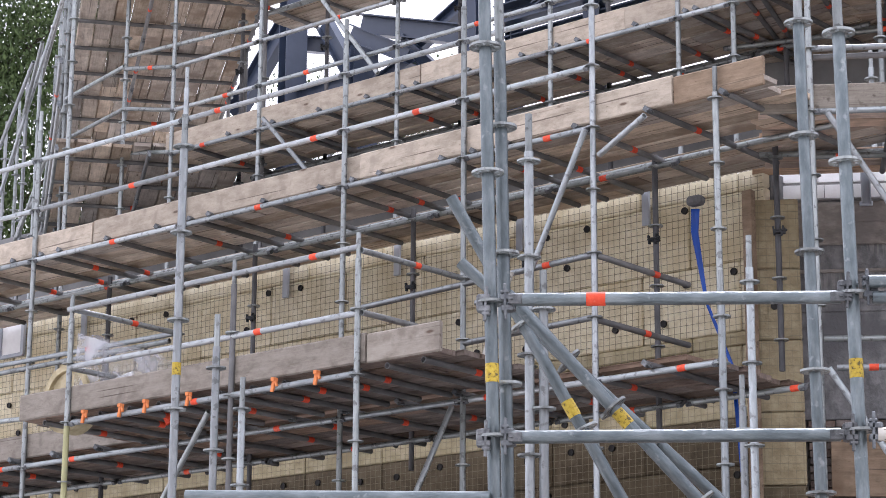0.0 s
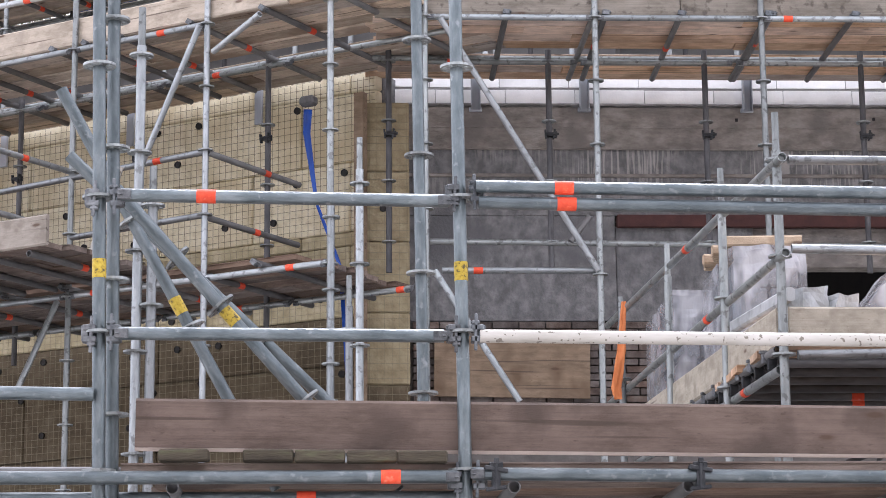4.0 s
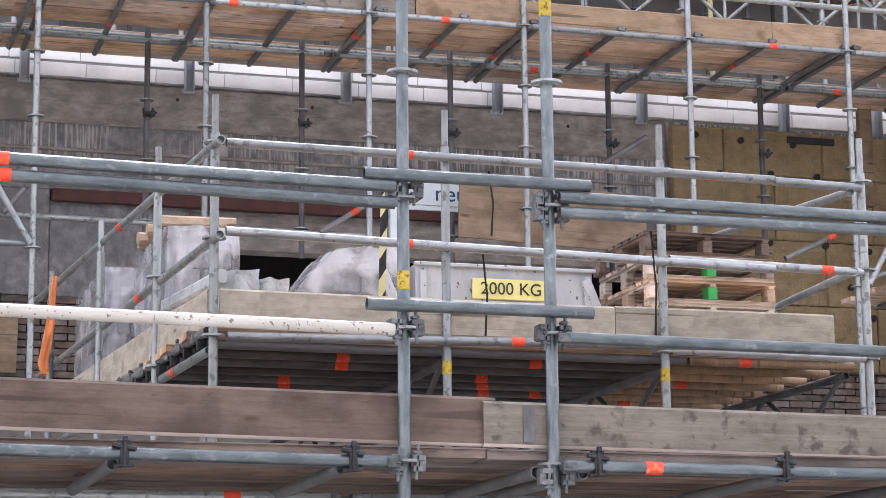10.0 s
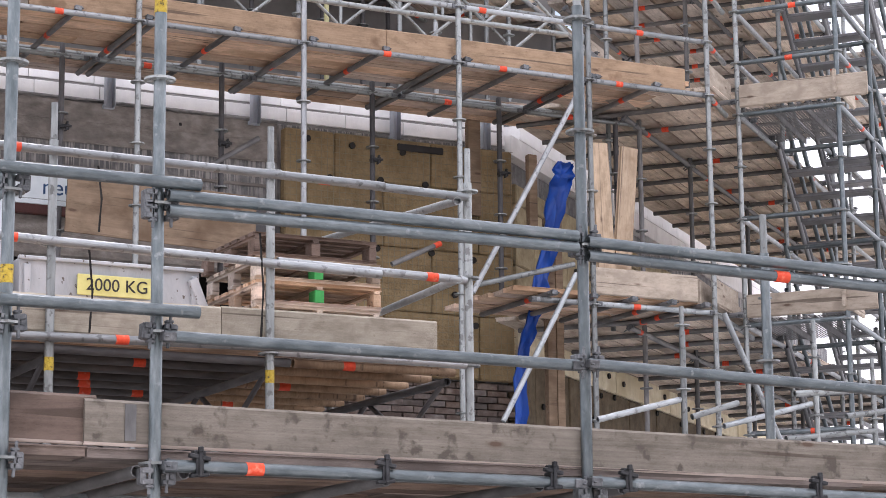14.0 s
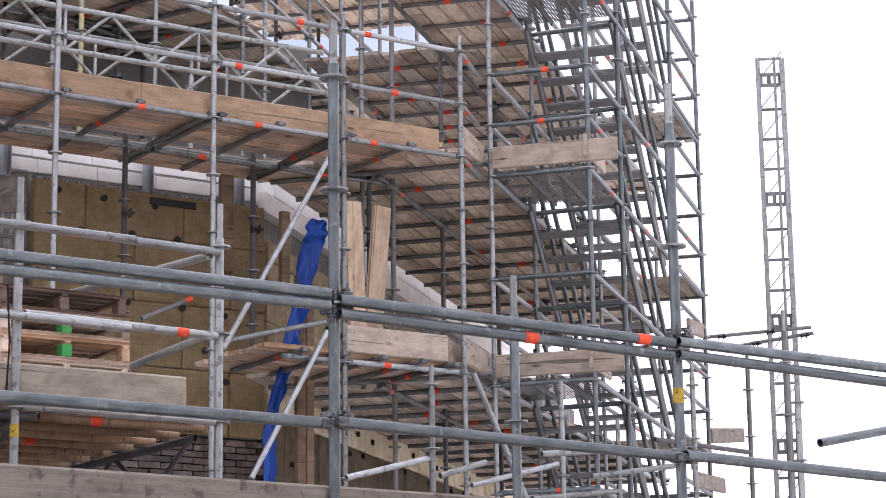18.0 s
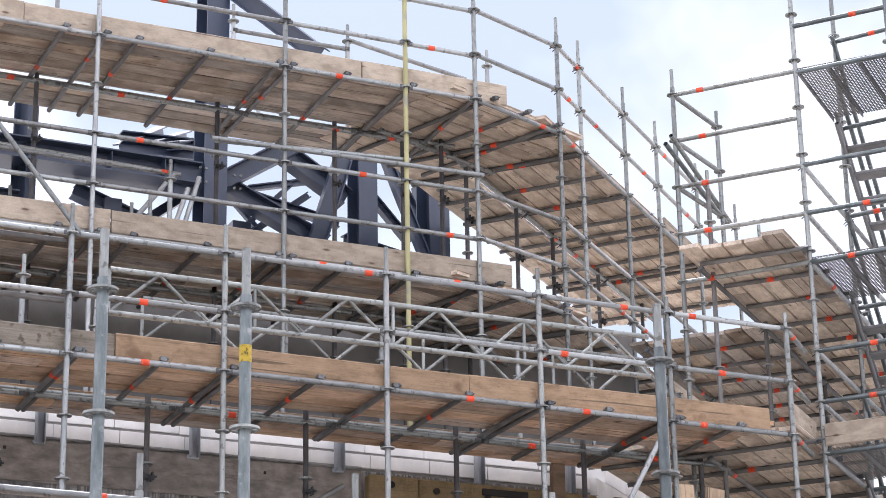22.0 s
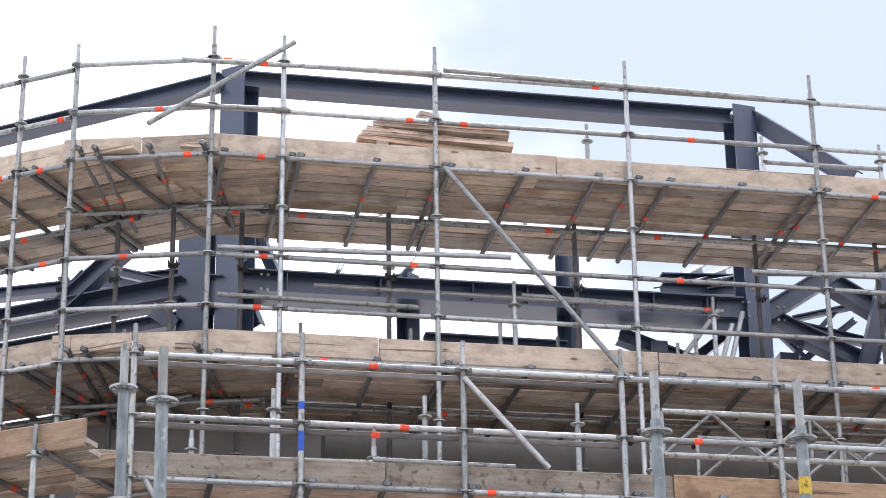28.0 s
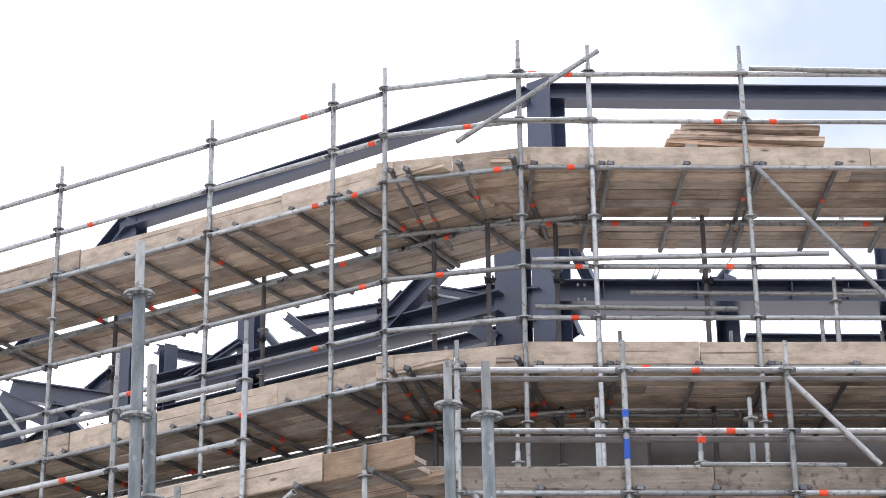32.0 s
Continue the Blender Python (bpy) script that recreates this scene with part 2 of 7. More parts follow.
board_platform = material("sandy_toe_board", [(0.34, (0.315, 0.283, 0.225)), (0.5, (0.352, 0.318, 0.255)), (0.66, (0.39, 0.354, 0.29))], 3.0, (0.6, 40, 40), 0.85, 0.0, 0.4, 40, 0.2, (0.265, 0.235, 0.185), 8.0, blot_at=(0.54, 0.7), knots=True)
board_dusty = material("dusty_toe_board", [(0.34, (0.265, 0.232, 0.194)), (0.5, (0.30, 0.266, 0.224)), (0.66, (0.335, 0.30, 0.256))], 3.0, (0.6, 40, 40), 0.85, 0.0, 0.4, 40, 0.2, (0.225, 0.195, 0.162), 8.0, blot_at=(0.54, 0.7), knots=True)
board_grey = material("grey_toe_board", [(0.34, (0.15, 0.132, 0.109)), (0.5, (0.21, 0.187, 0.155)), (0.66, (0.265, 0.24, 0.202))], 3.0, (0.5, 24, 24), 0.85, 0.0, 0.5, 40, 0.2, (0.11, 0.095, 0.078), 14.0, blot_at=(0.58, 0.68), knots=True)
board_brown = material("brown_toe_board", [(0.28, (0.125, 0.088, 0.07)), (0.5, (0.175, 0.128, 0.103)), (0.72, (0.225, 0.172, 0.141))], 3.0, (0.5, 24, 24), 0.75, 0.0, 0.5, 40, 0.16, (0.105, 0.077, 0.062), 3.0, blot_at=(0.54, 0.66), knots=True)
# brown boards, darkened further to paint the shade under the low decks
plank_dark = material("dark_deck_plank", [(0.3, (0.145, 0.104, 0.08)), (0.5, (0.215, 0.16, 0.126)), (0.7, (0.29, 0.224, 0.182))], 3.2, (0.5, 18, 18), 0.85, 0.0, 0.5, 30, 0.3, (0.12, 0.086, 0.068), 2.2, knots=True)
# weathered plank made paler, putting the light missing below these decks into its colour
plank_pale = material("lightened_plank", [(0.3, (0.46, 0.388, 0.312)), (0.5, (0.63, 0.545, 0.45)), (0.7, (0.74, 0.66, 0.565))], 3.2, (0.5, 18, 18), 0.85, 0.0, 0.5, 30, 0.28, (0.44, 0.36, 0.285), 2.2, knots=True)
board_orange = material("warm_toe_board", [(0.28, (0.24, 0.165, 0.10)), (0.5, (0.31, 0.218, 0.14)), (0.72, (0.37, 0.27, 0.182))], 3.0, (0.5, 26, 26), 0.8, 0.0, 0.3, 30, 0.2, (0.20, 0.13, 0.08), 5.0, blot_at=(0.58, 0.7), knots=True)
board_fresh = material("fresh_board", [(0.28, (0.36, 0.265, 0.175)), (0.5, (0.45, 0.345, 0.24)), (0.72, (0.52, 0.415, 0.305))], 3.0, (0.5, 26, 26), 0.8, 0.0, 0.3, 30, 0.1, (0.33, 0.235, 0.15), 5.0, blot_at=(0.58, 0.7), knots=True)
plywood = material("raw_plywood", [(0.28, (0.165, 0.118, 0.078)), (0.5, (0.245, 0.18, 0.122)), (0.72, (0.31, 0.24, 0.172))], 3.0, (0.7, 9, 9), 0.8, 0.0, 0.2, 40, 0.14, (0.155, 0.105, 0.066), 2.5, knots=True)
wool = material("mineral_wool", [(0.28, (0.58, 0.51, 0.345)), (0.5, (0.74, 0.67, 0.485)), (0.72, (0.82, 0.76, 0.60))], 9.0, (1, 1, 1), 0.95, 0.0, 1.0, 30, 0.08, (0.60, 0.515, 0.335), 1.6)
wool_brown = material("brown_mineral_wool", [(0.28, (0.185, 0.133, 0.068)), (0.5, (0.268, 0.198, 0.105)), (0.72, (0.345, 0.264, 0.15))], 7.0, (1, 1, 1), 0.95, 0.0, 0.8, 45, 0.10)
wool_olive = material("dull_mineral_wool", [(0.28, (0.27, 0.22, 0.13)), (0.5, (0.375, 0.315, 0.195)), (0.72, (0.47, 0.405, 0.265))], 9.0, (1, 1, 1), 0.95, 0.0, 0.9, 30, 0.10)
# darker wool tones: light falling off down the wall is put into the colour
wool_mid = material("mid_tone_mineral_wool", [(0.28, (0.32, 0.27, 0.16)), (0.5, (0.44, 0.38, 0.24)), (0.72, (0.54, 0.475, 0.325))], 9.0, (1, 1, 1), 0.95, 0.0, 1.0, 30, 0.10, (0.34, 0.28, 0.165), 1.6)
wool_shaded = material("shaded_mineral_wool", [(0.28, (0.075, 0.058, 0.036)), (0.5, (0.125, 0.098, 0.062)), (0.72, (0.18, 0.145, 0.098))], 7.0, (1, 1, 1), 0.95, 0.0, 0.8, 45, 0.10)
wire = material("thin_wire", [(0.3, (0.20, 0.175, 0.115)), (0.7, (0.30, 0.265, 0.18))], 20, (1, 1, 1), 0.5, 0.5, 0.0, 80, 0.1)
fixing = material("dark_plastic_fixing", [(0.3, (0.012, 0.011, 0.01)), (0.7, (0.03, 0.028, 0.026))], 20, (1, 1, 1), 0.6, 0.0, 0.1, 80, 0.1)
concrete = material("stained_concrete", [(0.36, (0.128, 0.129, 0.130)), (0.5, (0.182, 0.183, 0.184)), (0.64, (0.247, 0.247, 0.245))], 12.0, (1, 1, 0.8), 0.9, 0.0, 0.8, 50, 0.0, (0.132, 0.133, 0.136), 1.7, world_space=True, drip=(0.42, 0.405, 0.38))
concrete_band = material("brown_grey_concrete", [(0.34, (0.168, 0.152, 0.137)), (0.5, (0.248, 0.227, 0.205)), (0.66, (0.34, 0.316, 0.286))], 11.0, (0.5, 0.5, 1), 0.9, 0.0, 0.9, 40, 0.0, (0.18, 0.165, 0.152), 3.0, world_space=True)
white_block = material("white_block", [(0.3, (0.78, 0.78, 0.77)), (0.7, (0.90, 0.90, 0.89))], 5, (1, 1, 1), 0.85, 0.0, 0.25, 50, 0.05, (0.70, 0.70, 0.69), 2.0)
brick_mat = material("old_brick", [(0.3, (0.07, 0.05, 0.042)), (0.5, (0.125, 0.098, 0.084)), (0.75, (0.21, 0.182, 0.16))], 9, (1, 1, 1), 0.9, 0.0, 0.5, 60, 0.4)
joint_grey = material("joint_mortar", [(0.3, (0.22, 0.215, 0.21)), (0.7, (0.33, 0.325, 0.32))], 9, (1, 1, 1), 0.95, 0.0, 0.4, 60, 0.0, world_space=True)
mortar = material("mortar", [(0.3, (0.10, 0.092, 0.085)), (0.7, (0.18, 0.168, 0.155))], 9, (1, 1, 1), 0.95, 0.0, 0.4, 60, 0.0, world_space=True)
steel_dark = material("blue_grey_steel_paint", [(0.3, (0.027, 0.040, 0.073)), (0.7, (0.044, 0.062, 0.104))], 3, (1, 1, 1), 0.34, 0.0, 0.06, 60, 0.10, None, 1, 0.6, 0.05)
red_oxide = material("red_oxide_steel", [(0.3, (0.055, 0.022, 0.02)), (0.7, (0.10, 0.042, 0.036))], 8, (1, 1, 1), 0.7, 0.0, 0.2, 60, 0.05)
bounce_dark = material("dark_bounce_patch", [(0.3, (0.075, 0.066, 0.056)), (0.7, (0.15, 0.135, 0.115))], 4, (1, 1, 1), 0.95, 0.0, 0.6, 30, 0.0, world_space=True)
mossy = material("mossy_old_timber", [(0.3, (0.045, 0.037, 0.028)), (0.55, (0.085, 0.072, 0.05)), (0.75, (0.12, 0.125, 0.07))], 9, (0.6, 3, 3), 0.95, 0.0, 0.6, 60, 0.2)
# near-black tone painted for the shade inside recesses
recess_shade = material("painted_recess_shade", [(0.3, (0.02, 0.02, 0.022)), (0.7, (0.045, 0.043, 0.042))], 3, (1, 1, 1), 0.9, 0.0, 0.1, 40, 0.1)
grey_panel = material("grey_panel", [(0.3, (0.17, 0.17, 0.17)), (0.7, (0.25, 0.25, 0.245))], 3, (1, 1, 1), 0.8, 0.0, 0.15, 40, 0.06)
aluminium = material("aluminium", [(0.3, (0.16, 0.165, 0.17)), (0.7, (0.26, 0.265, 0.27))], 8, (1, 1, 0.3), 0.45, 0.6, 0.1, 80, 0.2)
bracket_grey = material("zinc_bracket", [(0.3, (0.34, 0.37, 0.41)), (0.7, (0.48, 0.51, 0.55))], 8, (1, 1, 0.3), 0.5, 0.2, 0.1, 80, 0.15)
blue_tarp = material("blue_tarpaulin", [(0.3, (0.004, 0.045, 0.28)), (0.7, (0.012, 0.10, 0.52))], 6, (1, 1, 0.3), 0.32, 0.0, 0.3, 15, 0.05, None, 1, 0.4)
film = material("plastic_film", [(0.3, (0.40, 0.41, 0.44)), (0.7, (0.52, 0.53, 0.555))], 5, (1, 1, 1), 0.13, 0.0, 0.15, 30, 0.04, None, 5.0, 0.95, 0.03)
film_bits = film.node_tree.nodes
film_thick = film_bits.new("ShaderNodeTexNoise")
film_thick.inputs["Scale"].default_value, film_thick.inputs["Detail"].default_value = 3.0, 2.0
film_range = film_bits.new("ShaderNodeMapRange")
film_range.inputs["From Min"].default_value, film_range.inputs["From Max"].default_value = 0.42, 0.60
film_range.inputs["To Min"].default_value, film_range.inputs["To Max"].default_value = 0.26, 0.92
film.node_tree.links.new(film_thick.outputs["Fac"], film_range.inputs["Value"])
film.node_tree.links.new(film_range.outputs[0], film_bits["Principled BSDF"].inputs["Alpha"])
film_clear = film.copy()
film_clear.name = "thin_clear_film"
for nd in film_clear.node_tree.nodes:
    if nd.type == "MAP_RANGE" and abs(nd.inputs["To Max"].default_value - 0.92) < 0.01:
        nd.inputs["To Min"].default_value, nd.inputs["To Max"].default_value = 0.12, 0.75
skip_paint = material("chipped_pale_paint", [(0.3, (0.34, 0.365, 0.385)), (0.5, (0.42, 0.445, 0.465)), (0.7, (0.50, 0.52, 0.54))], 6, (1, 1, 0.4), 0.55, 0.0, 0.25, 60, 0.0, (0.13, 0.115, 0.10), 26.0, blot_at=(0.64, 0.67))
yellow_stripe = material("pale_yellow_stripe", [(0.3, (0.50, 0.49, 0.24)), (0.7, (0.60, 0.59, 0.33))], 12, (1, 1, 1), 0.5, 0.0, 0.1, 60, 0.0)
block_blue = material("blue_grey_block", [(0.3, (0.15, 0.165, 0.185)), (0.7, (0.26, 0.28, 0.30))], 7, (1, 1, 1), 0.9, 0.0, 0.4, 60, 0.3)
block_grey = material("pale_grey_paint", [(0.3, (0.40, 0.425, 0.435)), (0.7, (0.58, 0.605, 0.615))], 9, (1, 1, 0.5), 0.8, 0.0, 0.4, 60, 0.08, (0.33, 0.35, 0.355), 9.0)
yellow_sign = material("yellow_sign", [(0.3, (0.62, 0.58, 0.20)), (0.7, (0.76, 0.72, 0.30))], 9, (1, 1, 1), 0.6, 0.0, 0.1, 60, 0.04)
black_paint = material("black_paint", [(0.3, (0.02, 0.02, 0.02)), (0.7, (0.05, 0.05, 0.05))], 9, (1, 1, 1), 0.6, 0.0, 0.1, 60, 0.04)
white_sign = material("pale_blue_sign", [(0.3, (0.55, 0.62, 0.65)), (0.7, (0.68, 0.74, 0.76))], 6, (1, 1, 1), 0.5, 0.0, 0.1, 60, 0.04)
sign_blue = material("dark_blue_print", [(0.3, (0.015, 0.05, 0.12)), (0.7, (0.03, 0.08, 0.18))], 9, (1, 1, 1), 0.6, 0.0, 0.1, 60, 0.04)
orange_strap = material("orange_strap", [(0.3, (0.62, 0.19, 0.06)), (0.7, (0.78, 0.28, 0.10))], 9, (1, 1, 1), 0.7, 0.0, 0.2, 60, 0.05)
green_paint = material("green_paint", [(0.3, (0.03, 0.26, 0.06)), (0.7, (0.06, 0.38, 0.10))], 9, (1, 1, 1), 0.6, 0.0, 0.1, 60, 0.05)
leaf_mat = material("leaf", [(0.3, (0.035, 0.062, 0.018)), (0.7, (0.085, 0.122, 0.04))], 4, (1, 1, 1), 0.6, 0.0, 0.1, 30, 0.25)
bark = material("bark", [(0.3, (0.05, 0.04, 0.03)), (0.7, (0.12, 0.10, 0.08))], 9, (1, 1, 0.3), 0.9, 0.0, 0.6, 40, 0.1)
paving = material("paving", [(0.3, (0.51, 0.495, 0.475)), (0.7, (0.64, 0.625, 0.60))], 1.5, (1, 1, 1), 0.9, 0.0, 0.3, 30, 0.0, (0.48, 0.465, 0.45), 0.3, world_space=True)


light_wall_tone = material("light_wall_surface", [(0.3, (0.40, 0.355, 0.31)), (0.7, (0.52, 0.475, 0.425))], 3, (1, 1, 1), 0.9, 0.0, 0.3, 30, 0.05, world_space=True)


# ---- geometry helpers ----
class Line:
    """A vertical plane family: s runs along it, v away from the eye, z up."""

    def __init__(self, degrees):
        a = radians(degrees)
        self.deg = degrees
        self.u = Vector((math.cos(a), math.sin(a), 0))
        self.n = Vector((-math.sin(a), math.cos(a), 0))

    def at(self, s, v, z):
        return self.u * s + self.n * v + Vector((0, 0, z))

    def turn(self):
        return Matrix.Rotation(radians(self.deg), 4, "Z")

    def spot(self, s, v, z):
        return Matrix.Translation(self.at(s, v, z)) @ self.turn()


LEFT, KNEE, MID, RIGHT = Line(-40.5), Line(-22.0), Line(-7.5), Line(33.0)
UP = Vector((0, 0, 1))
RNG = random.Random(7)
DECK3, DECK2, DECK1 = 10.72, 8.74, 6.85      # ledger heights of the three upper decks


def thing(name, base, label, category, group="", kind=""):
    ob = new(name)
    ob.empty_display_size = 0.2
    ob.location = base
    return tagged(ob, label, category, group, kind)


def hang(ob, parent, m, local=False):
    """Makes ob a part of parent at the pose m, in the world or in its parent's own axes."""
    ob.parent = parent
    if not local:
        ob.matrix_parent_inverse = Matrix.Translation(-Vector(parent.location)) if parent.parent is None else Matrix.Identity(4)
    ob.matrix_basis = m
    return ob


def mesh_of(name, verts, faces, mat, smooth=None):
    me = bpy.data.meshes.new(name)
    me.from_pydata(verts, [], faces)
    me.materials.append(mat)
    if smooth is not None:
        for p in me.polygons:
            p.use_smooth = smooth(p)
    me.update()
    return me


TUBES = {}


def tube_mesh(length, r, mat, sides=12):
    """A hollow tube along z from 0, its bore open at both ends."""
    key = (round(length, 2), r, mat.name, sides)
    if key not in TUBES:
        L = max(0.02, round(length, 2))
        ring = [(math.cos(6.28318531 * k / sides), math.sin(6.28318531 * k / sides)) for k in range(sides)]
        vs, fs = [], []

        def add(rad, z):
            i = len(vs)
            vs.extend((c * rad, s * rad, z) for c, s in ring)
            return i

        def band(a, b):
            fs.extend((a + k, a + (k + 1) % sides, b + (k + 1) % sides, b + k) for k in range(sides))

        band(add(r, 0), add(r, L))
        nside = len(fs)
        q, deep = r * 0.82, min(0.04, L * 0.3)
        a, b, c = add(r, L), add(q, L), add(q, L - deep)
        band(a, b), band(b, c)
        fs.append(tuple(range(c, c + sides)))
        a, b, c = add(r, 0), add(q, 0), add(q, deep)
        band(b, a), band(c, b)
        fs.append(tuple(reversed(range(c, c + sides))))
        me = mesh_of("tube", vs, fs, mat)
        for p in me.polygons:
            p.use_smooth = p.index < nside
        TUBES[key] = me
    return TUBES[key]


def along(p, q):
    d = Vector(q) - Vector(p)
    return Matrix.Translation(p) @ UP.rotation_difference(d.normalized()).to_matrix().to_4x4(), d.length


def tube(name, p, q, parent, mat=None, r=0.0242, label=""):
    m, length = along(p, q)
    ob = hang(new(name, tube_mesh(length, r, mat or galv)), parent, m)
    return tagged(ob, label)


def box_mesh(name, x, y, z, mat, bevel=0.0, centre=(0, 0, 0)):
    bm = bmesh.new()
    bmesh.ops.create_cube(bm, size=1)
    bmesh.ops.scale(bm, vec=(x, y, z), verts=bm.verts)
    if bevel:
        bmesh.ops.bevel(bm, geom=bm.edges[:], offset=bevel, segments=1, affect="EDGES", clamp_overlap=True)
    bmesh.ops.translate(bm, vec=centre, verts=bm.verts)
    me = bpy.data.meshes.new(name)
    bm.to_mesh(me)
    bm.free()
    me.materials.append(mat)
    return me


def part(name, me, parent, m, label="", local=False):
    return tagged(hang(new(name, me), parent, m, local), label)


def rosette_mesh(mat, holes):
    """The slotted disc of a ring scaffold: a flat plate with eight cut-outs, or a plain disc for far ones."""
    n, rad, t = (32, (0.024, 0.034, 0.052, 0.061), 0.005) if holes else (14, (0.022, 0.060), 0.005)
    vs = [(r * math.cos(6.28318531 * k / n), r * math.sin(6.28318531 * k / n), z) for z in (-t, t) for r in rad for k in range(n)]
    nb, lay = len(rad) - 1, len(rad) * n
    cell = {(b, k) for b in range(nb) for k in range(n) if not (holes and b == 1 and k % 4 in (0, 1))}
    fs = []
    for b, k in cell:
        a, c, d, e = b * n + k, b * n + (k + 1) % n, (b + 1) * n + (k + 1) % n, (b + 1) * n + k
        fs.append((a, c, d, e))
        fs.append((lay + e, lay + d, lay + c, lay + a))
        for (p, r), nbk in (((a, c), (b - 1, k)), ((d, e), (b + 1, k)), ((e, a), (b, (k - 1) % n)), ((c, d), (b, (k + 1) % n))):
            if nbk not in cell:
                fs.append((r, p, lay + p, lay + r))
    return mesh_of("rosette", vs, fs, mat)


ROSETTE, ROSETTE_FAR = rosette_mesh(galv, True), rosette_mesh(galv, False)


def joined(name, pieces, mat):
    """One mesh from boxes given as (size, centre, turn in degrees about y)."""
    bm = bmesh.new()
    for size, centre, turn in pieces:
        g = bmesh.ops.create_cube(bm, size=1)["verts"]
        bmesh.ops.scale(bm, vec=size, verts=g)
        bmesh.ops.rotate(bm, cent=(0, 0, 0), matrix=Matrix.Rotation(radians(turn), 3, "Y"), verts=g)
        bmesh.ops.translate(bm, vec=centre, verts=g)
    bmesh.ops.bevel(bm, geom=bm.edges[:], offset=0.003, segments=1, affect="EDGES", clamp_overlap=True)
    me = bpy.data.meshes.new(name)
    bm.to_mesh(me)
    bm.free()
    me.materials.append(mat)
    return me


# wedge head at a ledger's end (the ledger runs along its z), and couplers that clasp a tube that runs along x
WEDGE = joined("wedge_head", [((0.036, 0.066, 0.05), (0, 0, 0.026), 0), ((0.008, 0.115, 0.016), (0, 0.014, 0.012), 0)], cast)
CLAMP = joined("coupler", [((0.052, 0.068, 0.07), (0, 0, 0), 0), ((0.03, 0.10, 0.03), (0, 0.0, 0.052), 0), ((0.014, 0.016, 0.12), (0, -0.045, 0.01), 0), ((0.05, 0.05, 0.05), (0, 0.02, 0.045), 20)], cast)
CLAMP_DARK = joined("coupler", [((0.03, 0.062, 0.062), (0, 0, 0), 0), ((0.012, 0.014, 0.10), (0.0, -0.034, 0.01), 0), ((0.085, 0.03, 0.016), (0, -0.02, 0.034), 10), ((0.075, 0.03, 0.014), (0, -0.02, -0.034), -6), ((0.05, 0.03, 0.03), (0, -0.01, 0.045), 0), ((0.018, 0.02, 0.022), (0, -0.034, 0.062), 0)], cast_black)
WEDGE_NEAR = joined("wedge_clamp", [((0.046, 0.052, 0.022), (0, 0, 0.021), 0), ((0.046, 0.052, 0.022), (0, 0, -0.021), 0), ((0.026, 0.046, 0.06), (0.016, 0.004, 0), 0), ((0.012, 0.012, 0.135), (-0.006, -0.020, 0.004), 3), ((0.03, 0.03, 0.012), (-0.006, -0.012, 0.04), 0)], cast)
CLAMP_SMALL = joined("coupler", [((0.04, 0.058, 0.05), (0, 0, 0), 0), ((0.022, 0.08, 0.018), (0, 0.0, 0.034), 0), ((0.010, 0.012, 0.09), (0, -0.03, 0.0), 0)], cast)
TAPE = tube_mesh(0.075, 0.0256, orange_tape)
TAPE_YELLOW = tube_mesh(0.07, 0.0256, yellow_label)


def standard(parent, line, s, v, z0, z1, ref, mat=None, near=False, spigot=0.2, tapes=(), label="", name="standard", lean=0.0):
    """An upright tube with a disc every half metre, counted from the height ref, and a thinner spigot on top."""
    m = line.spot(s, v, z0) @ Matrix.Rotation(radians(lean), 4, "Y")
    body = part(name, tube_mesh(z1 - z0 - spigot, 0.0242, mat or galv), parent, m, label)
    if spigot:
        part("spigot", tube_mesh(spigot + 0.03, 0.0185, galv), body, Matrix.Translation((0, 0, z1 - z0 - spigot - 0.03)), local=True)
    k = math.ceil((z0 + 0.05 - ref) / 0.5)
    while ref + 0.5 * k < z1 - spigot * 0.6:
        part("rosette", ROSETTE if near else ROSETTE_FAR, body, Matrix.Translation((0, 0, ref + 0.5 * k - z0)) @ Matrix.Rotation(RNG.uniform(0, 0.7), 4, "Z"), local=True)
        k += 1
    for zt in tapes:
        part("identity_label", TAPE_YELLOW, body, Matrix.Translation((0, 0, zt - z0)), "yellow identity label", local=True)
    return body


def ledger(parent, p, q, mat=None, tape=None, heads=True, r=0.0242, label="", name="ledger", trim=0.03):
    """A level tube between two standards, with wedge heads and perhaps a turn of orange tape."""
    d = (Vector(q) - Vector(p)).normalized()
    body = tube(name, Vector(p) + d * trim, Vector(q) - d * trim, parent, mat or galv_bright, r, label)
    length = (Vector(q) - Vector(p)).length - 2 * trim
    if heads:
        part("wedge_head", WEDGE, body, Matrix.Translation((0, 0, -0.012)), local=True)
        part("wedge_head", WEDGE, body, Matrix.Translation((0, 0, length + 0.012)) @ Matrix.Rotation(math.pi, 4, "Y"), local=True)
    for f in ([tape] if isinstance(tape, float) else tape or []):
        part("tape", TAPE, body, Matrix.Translation((0, 0, f * length)), "orange marking tape", local=True)
    return body


def rails(parent, line, v, ss, z, mat=None, chance=0.55, heads=True, name="ledger"):
    for a, b in zip(ss, ss[1:]):
        ledger(parent, line.at(a, v, z), line.at(b, v, z), mat, RNG.uniform(0.1, 0.9) if RNG.random() < chance else None, heads, name=name)


PLANKS = {}


